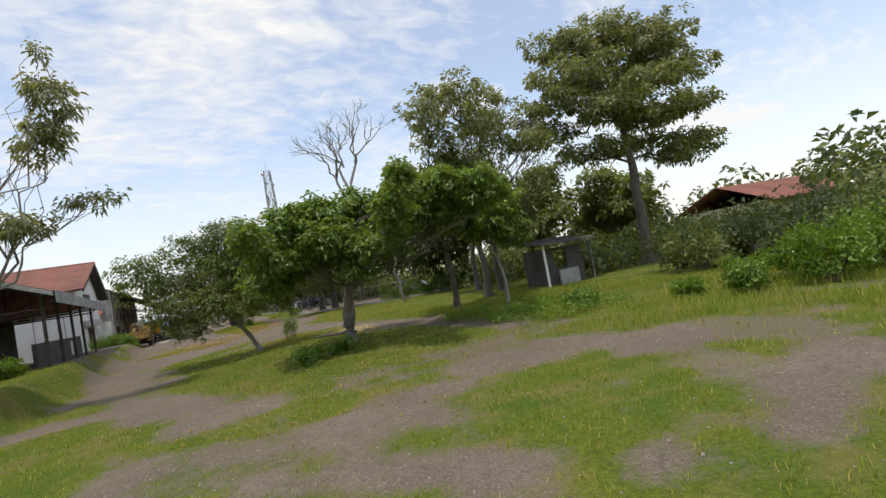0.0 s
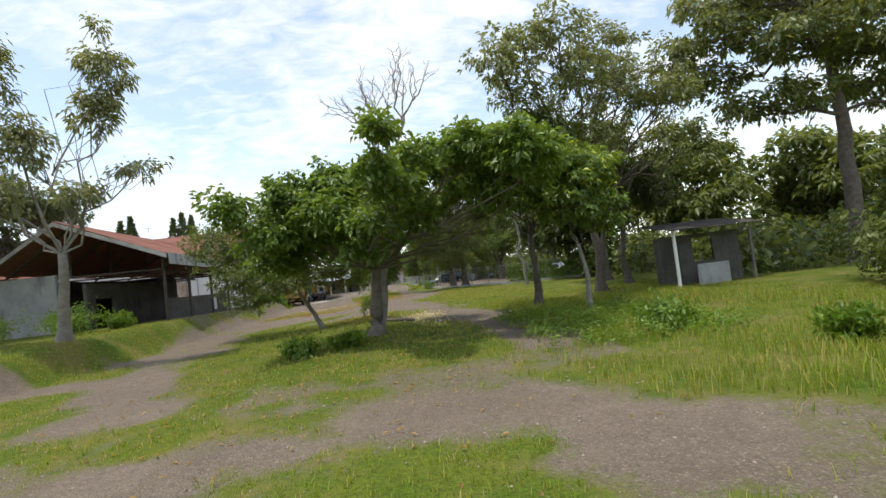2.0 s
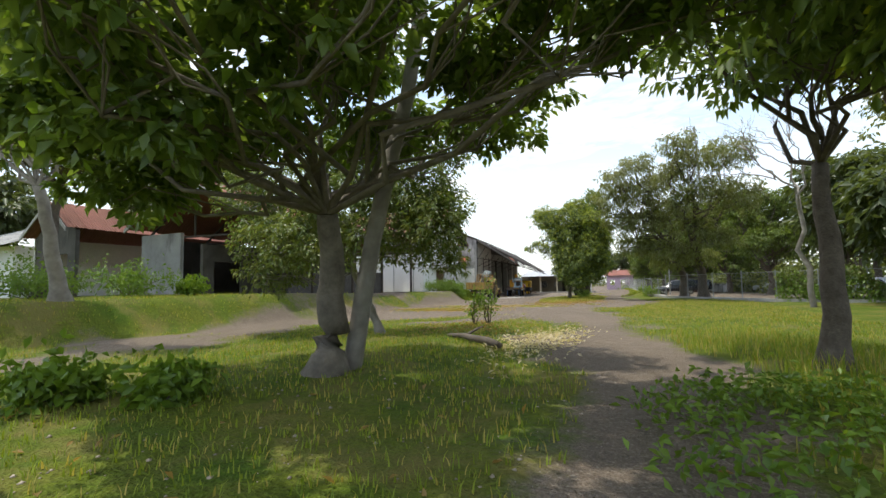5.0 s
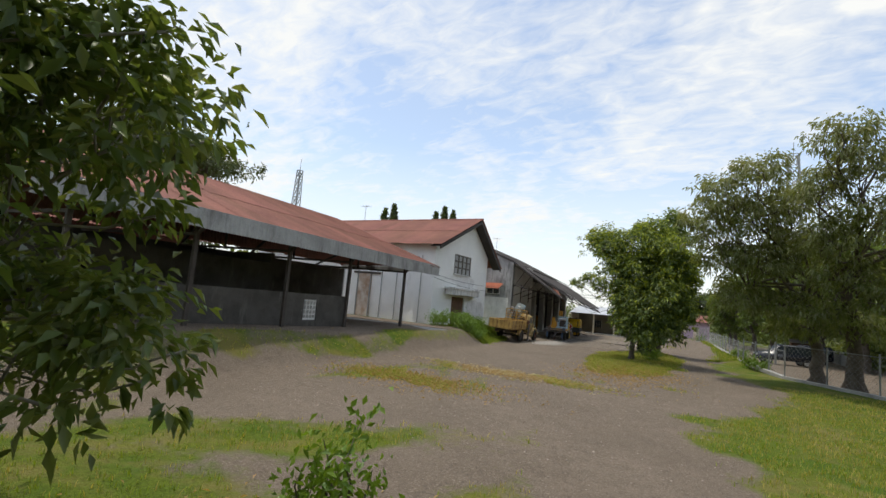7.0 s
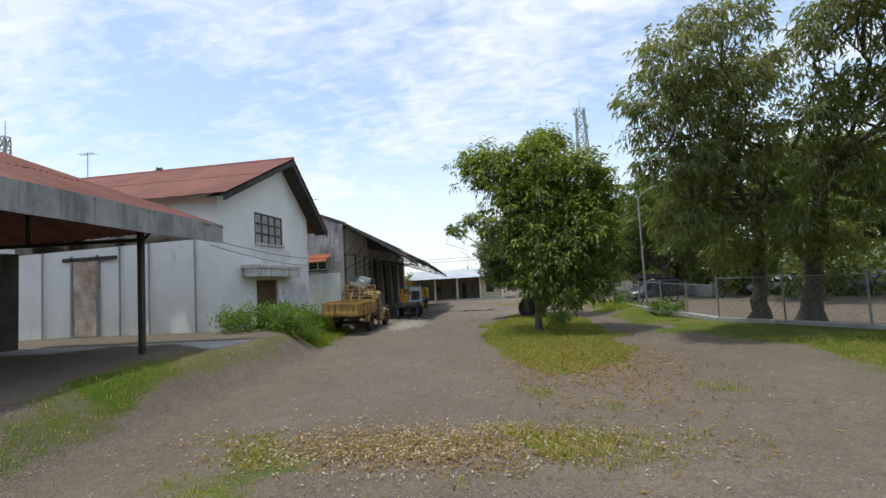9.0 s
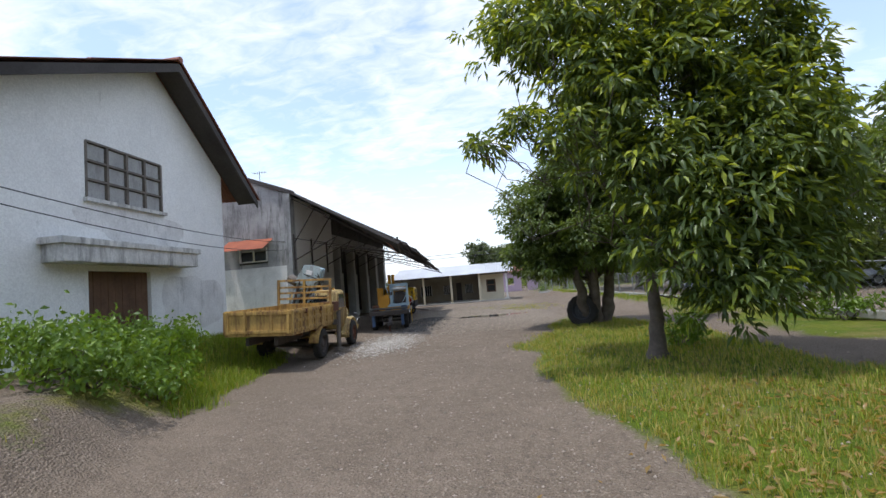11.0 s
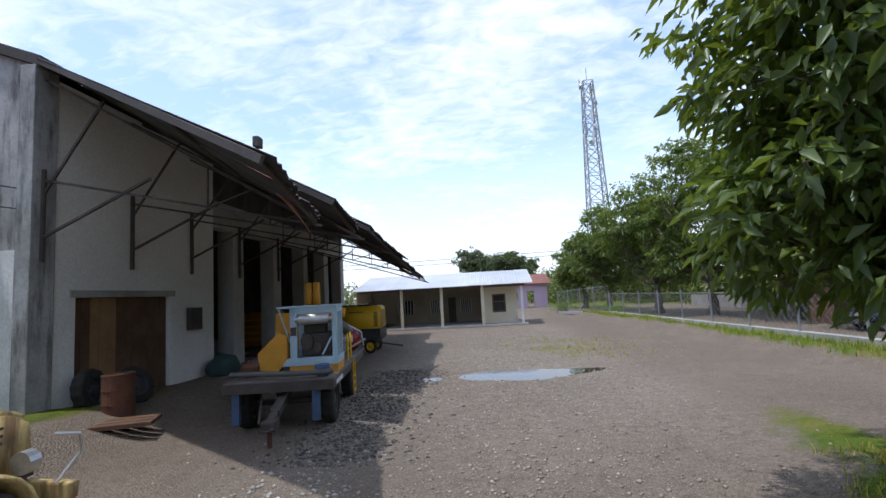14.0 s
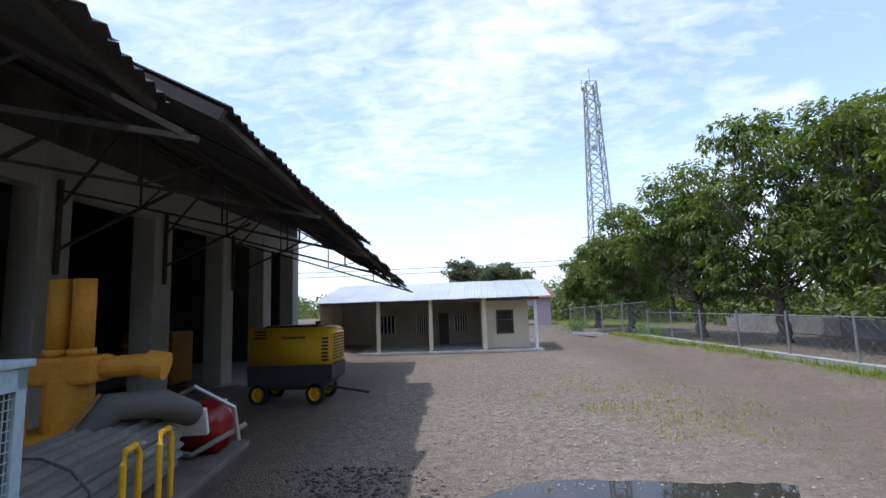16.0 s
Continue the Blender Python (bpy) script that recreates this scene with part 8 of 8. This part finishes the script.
p = scatter(46000, -9, 22, -52, -18)
wild = smooth(-0.3, 0.7, wob(p[:, 0] * 0.6 + 5, p[:, 1] * 0.6)) * smooth(7, 12, p[:, 0])
blades("grass_meadow", p, 0.10 + 0.22 * wild, 0.008, L_GRASS, gr, "rough green meadow grass with dry blades", L_GRASSDRY, 0.28)
p = scatter(26000, -8.2, 16, -18, 4, 1.0, 0.2)
blades("grass_verge", p, np.full(len(p), 0.11), 0.008, L_GRASS, gr, "short patchy grass along the lane", L_GRASSDRY, 0.5)
p = scatter(22000, -1.5, 7, -3, 19, 1.0, 0.25)
blades("grass_island", p, np.full(len(p), 0.13), 0.008, L_GRASS, gr, "grass round the mango trees with dry blades", L_GRASSDRY, 0.5)
p = scatter(9000, -10.3, -6.5, 4, 16, 1.0, 0.2)
blades("grass_wall_foot", p, np.full(len(p), 0.22), 0.01, L_GRASS, gr, "long grass beside the storehouse", L_GRASSDRY, 0.1)
p = scatter(18000, 5, 12, 16, 50, 1.0, 0.2)
blades("grass_fence_foot", p, np.full(len(p), 0.2), 0.012, L_GRASS, gr, "grass strip along the fence", L_GRASSDRY, 0.2)
# broad-leaved weeds in the wild patch
q = gr.uniform((9.5, -38, 0), (14.5, -30, 0), (240, 3))
q[:, 2] = lie(q[:, 0], q[:, 1])
ids = np.repeat(np.arange(len(q)), 22)
pos = q[ids] + gr.normal(0, 1, (len(ids), 3)) * np.array([0.16, 0.16, 0.09]) + np.array([0, 0, 0.2])
tagged(new("weeds", leaf_mesh("weeds", pos, np.tile([0, 0, 1.0], (len(pos), 1)), 0.11, 0.5, L_BUSH, gr, 0.1)), "leafy green weeds in the grass", "weeds", kind="stuff")
# tufts and litter in the yard
n = 9000
x, y = gr.normal(0.0, 1.7, n), gr.normal(-6.2, 0.45, n)
k = n // 3
x[:k], y[:k] = gr.normal(-1.9, 1.2, k), gr.normal(-11.2, 0.6, k)
x[-1200:], y[-1200:] = gr.normal(0.2, 1.6, 1200), gr.normal(31.5, 2.2, 1200)
ok = wob(x * 1.2, y * 1.2) > -0.1
blades("yard_tufts", np.stack([x, y, lie(x, y) - 0.01], 1)[ok], np.full(ok.sum(), 0.085), 0.009, L_GRASSDRY, gr, "sparse yellowing tufts in the dirt yard", L_GRASS, 0.45)


def litter(n, cx, cy, sx, sy, size, material, name, label):
    x, y = gr.normal(cx, sx, n), gr.normal(cy, sy, n)
    pos = np.stack([x, y, lie(x, y) + gr.uniform(0.01, 0.05, n)], 1)
    me = leaf_mesh(name, pos, np.tile([0, 0, 1.6], (n, 1)), size, 0.4, material, gr, 0.0)
    tagged(new(name, me), label, "leaves", kind="stuff")


litter(2200, 3.4, 0.6, 1.3, 2.6, 0.12, L_DRY, "fallen_leaves", "dry fallen leaves under the mango tree")
litter(1500, -1.6, -11.0, 1.7, 0.9, 0.11, L_DRY, "lane_litter", "dry leaves scattered on the dirt")
litter(900, 7.1, -25.5, 0.45, 1.6, 0.12, L_PALE, "verge_litter", "dry leaves along the lane's edge")
litter(1900, -0.2, -6.2, 1.7, 0.55, 0.09, L_DRY, "yard_litter", "dry leaves blown across the dirt yard")
litter(1500, -0.2, -6.1, 1.8, 0.6, 0.08, L_PALE, "pale_litter", "bleached leaves blown across the dirt yard")
litter(800, 4.0, -22.4, 1.2, 1.3, 0.1, L_DRY, "grass_litter", "dry leaves lying in the grass patch")
litter(350, 4.5, -38, 3.0, 2.6, 0.12, L_DRY, "meadow_litter", "dry leaves in the meadow")


def pebbles(name, n, draw, lo, hi, material, label):
    """Small stones of eight faces each, in one mesh."""
    x, y = draw(n)
    r = lo + (hi - lo) * gr.random(n) ** 3
    c = np.stack([x, y, lie(x, y) + r * 0.15], 1)
    o = np.array([(1, 0, 0), (-1, 0, 0), (0, 1, 0), (0, -1, 0), (0, 0, 0.6), (0, 0, -0.6)])
    v = (c[:, None, :] + o[None] * r[:, None, None] * gr.uniform(0.6, 1.3, (n, 6, 1))).reshape(-1, 3)
    f = np.array([(0, 2, 4), (2, 1, 4), (1, 3, 4), (3, 0, 4), (2, 0, 5), (1, 2, 5), (3, 1, 5), (0, 3, 5)])
    tri = (np.arange(n)[:, None, None] * 6 + f[None]).reshape(-1, 3)
    me = bpy.data.meshes.new(name)
    me.vertices.add(len(v))
    me.vertices.foreach_set("co", v.ravel())
    me.loops.add(tri.size)
    me.loops.foreach_set("vertex_index", tri.ravel())
    me.polygons.add(len(tri))
    me.polygons.foreach_set("loop_start", np.arange(0, tri.size, 3))
    me.polygons.foreach_set("loop_total", np.full(len(tri), 3))
    me.materials.append(material)
    me.update(calc_edges=True)
    tagged(new(name, me), label, "stones", kind="stuff")


M_STONE = mat("pale_gravel", (0.37, 0.32, 0.26), 0.9, 0, (0.22, 0.185, 0.145), 3, 20, 0.1, 0.7, 0.35)
pebbles("gravel", 11000, lambda n: (gr.normal(-2.3, 1.8, n), gr.uniform(17, 42, n)), 0.012, 0.045, M_STONE, "loose pale gravel on the yard")
pebbles("yard_stones", 9000, lambda n: (gr.normal(-1.0, 3.2, n), gr.uniform(-17, 17, n)), 0.006, 0.03, M_STONE, "small stones trodden into the dirt yard")
pebbles("dark_gravel", 3500, lambda n: (gr.normal(-5.0, 0.55, n), gr.uniform(19, 27.5, n)), 0.015, 0.055, mat("dark_gravel", (0.12, 0.115, 0.105), 0.85, 0, (0.07, 0.065, 0.06), 3, 20, 0.1, 0.7, 0.4), "dark gravel strip beside the trailer")
pebbles("rubble", 4200, lambda n: (gr.normal(-5.2, 0.6, n), gr.normal(15.2, 1.5, n)), 0.012, 0.055, mat("pale_rubble", (0.44, 0.41, 0.36), 0.9, 0, (0.33, 0.31, 0.28), 3, 20, 0.1, 0.7, 0.3), "pale broken rubble beside the truck")
pebbles("lane_stones", 5000, lambda n: (gr.uniform(-5, 8, n), gr.uniform(-16, 16, n)), 0.008, 0.035, M_STONE, "small stones on the dirt lane")
pebbles("south_stones", 2500, lambda n: (gr.uniform(-2, 12, n), gr.uniform(-50, -30, n)), 0.008, 0.035, M_STONE, "small stones in the worn dirt")

# fallen bough in the grass
bough = empty("fallen_bough", Matrix.Translation((5.6, -26.3, ground_z(5.6, -26.3) + 0.05)), "rotting bark-covered bough lying in grass", "bough")
bm = bmesh.new()
tube(bm, [Vector(p) for p in ((-0.95, 0.8, 0.05), (-0.4, 0.42, 0.09), (0.1, -0.02, 0.07), (0.55, -0.42, 0.08), (0.95, -0.8, 0.04))], [0.045, 0.07, 0.085, 0.09, 0.07], 9)
tube(bm, [Vector(p) for p in ((-0.3, 0.35, 0.1), (-0.1, 0.6, 0.24), (0.0, 0.8, 0.3))], [0.04, 0.03, 0.015], 6)
part("wood", bm, M_BARK, bough, "", True)

# puddle
wm = bpy.data.materials.new("puddle_water")
wm.use_nodes = True
wp = wm.node_tree.nodes["Principled BSDF"]
wp.inputs["Base Color"].default_value = (0.045, 0.04, 0.034, 1)
wp.inputs["Roughness"].default_value, wp.inputs["IOR"].default_value = 0.03, 1.33
bm = bmesh.new()
v = [bm.verts.new((x, y, -0.034)) for x, y in ((-7.0, 25.0), (2.4, 25.0), (2.4, 28.4), (-7.0, 28.4))]
bm.faces.new(v)
tagged(part("puddle", bm, wm), "shallow muddy puddle reflecting the sky", "puddle", kind="structure")


# overhead wires
def wire(name, a, b, sag, r, label):
    a, b = Vector(a), Vector(b)
    bm = bmesh.new()
    pts = [a.lerp(b, k / 14) - Vector((0, 0, sag * 4 * (k / 14) * (1 - k / 14))) for k in range(15)]
    tube(bm, pts, [r] * 15, 5)
    tagged(part(name, bm, M_CHARCOAL), label, "cable")


wire("cable", (-8.7, 1.0, 4.5), (-11.4, 20.4, 4.9), 0.35, 0.012, "slack black cable between storehouse and shed")
wire("cable", (-8.7, 1.0, 4.3), (-11.4, 20.4, 4.5), 0.45, 0.012, "slack black cable between storehouse and shed")
wire("cable", (-60, 64, 7.0), (40, 70, 8.2), 1.2, 0.03, "overhead power line behind the yard")
wire("cable", (-60, 64, 6.5), (40, 70, 7.7), 1.2, 0.03, "overhead power line behind the yard")


def aerial(at, h):
    g = empty("tv_aerial", Matrix.Translation(at), "thin television aerial on a roof pole", "aerial")
    bm = bmesh.new()
    rod(bm, (0, 0, -1.2), (0, 0, h), 0.025, 6)
    part("pole", bm, M_GALV, g)
    bm = bmesh.new()
    rod(bm, (-0.5, 0, h - 0.1), (0.5, 0, h - 0.1), 0.015, 6)
    for k in range(6):
        rod(bm, (-0.5 + 0.2 * k, -0.3, h - 0.1), (-0.5 + 0.2 * k, 0.3, h - 0.1), 0.01, 5)
    part("elements", bm, M_GALV, g)


aerial((-24, 11.4, 10.2), 1.6)
aerial((-17.5, 30, 10.3), 1.2)
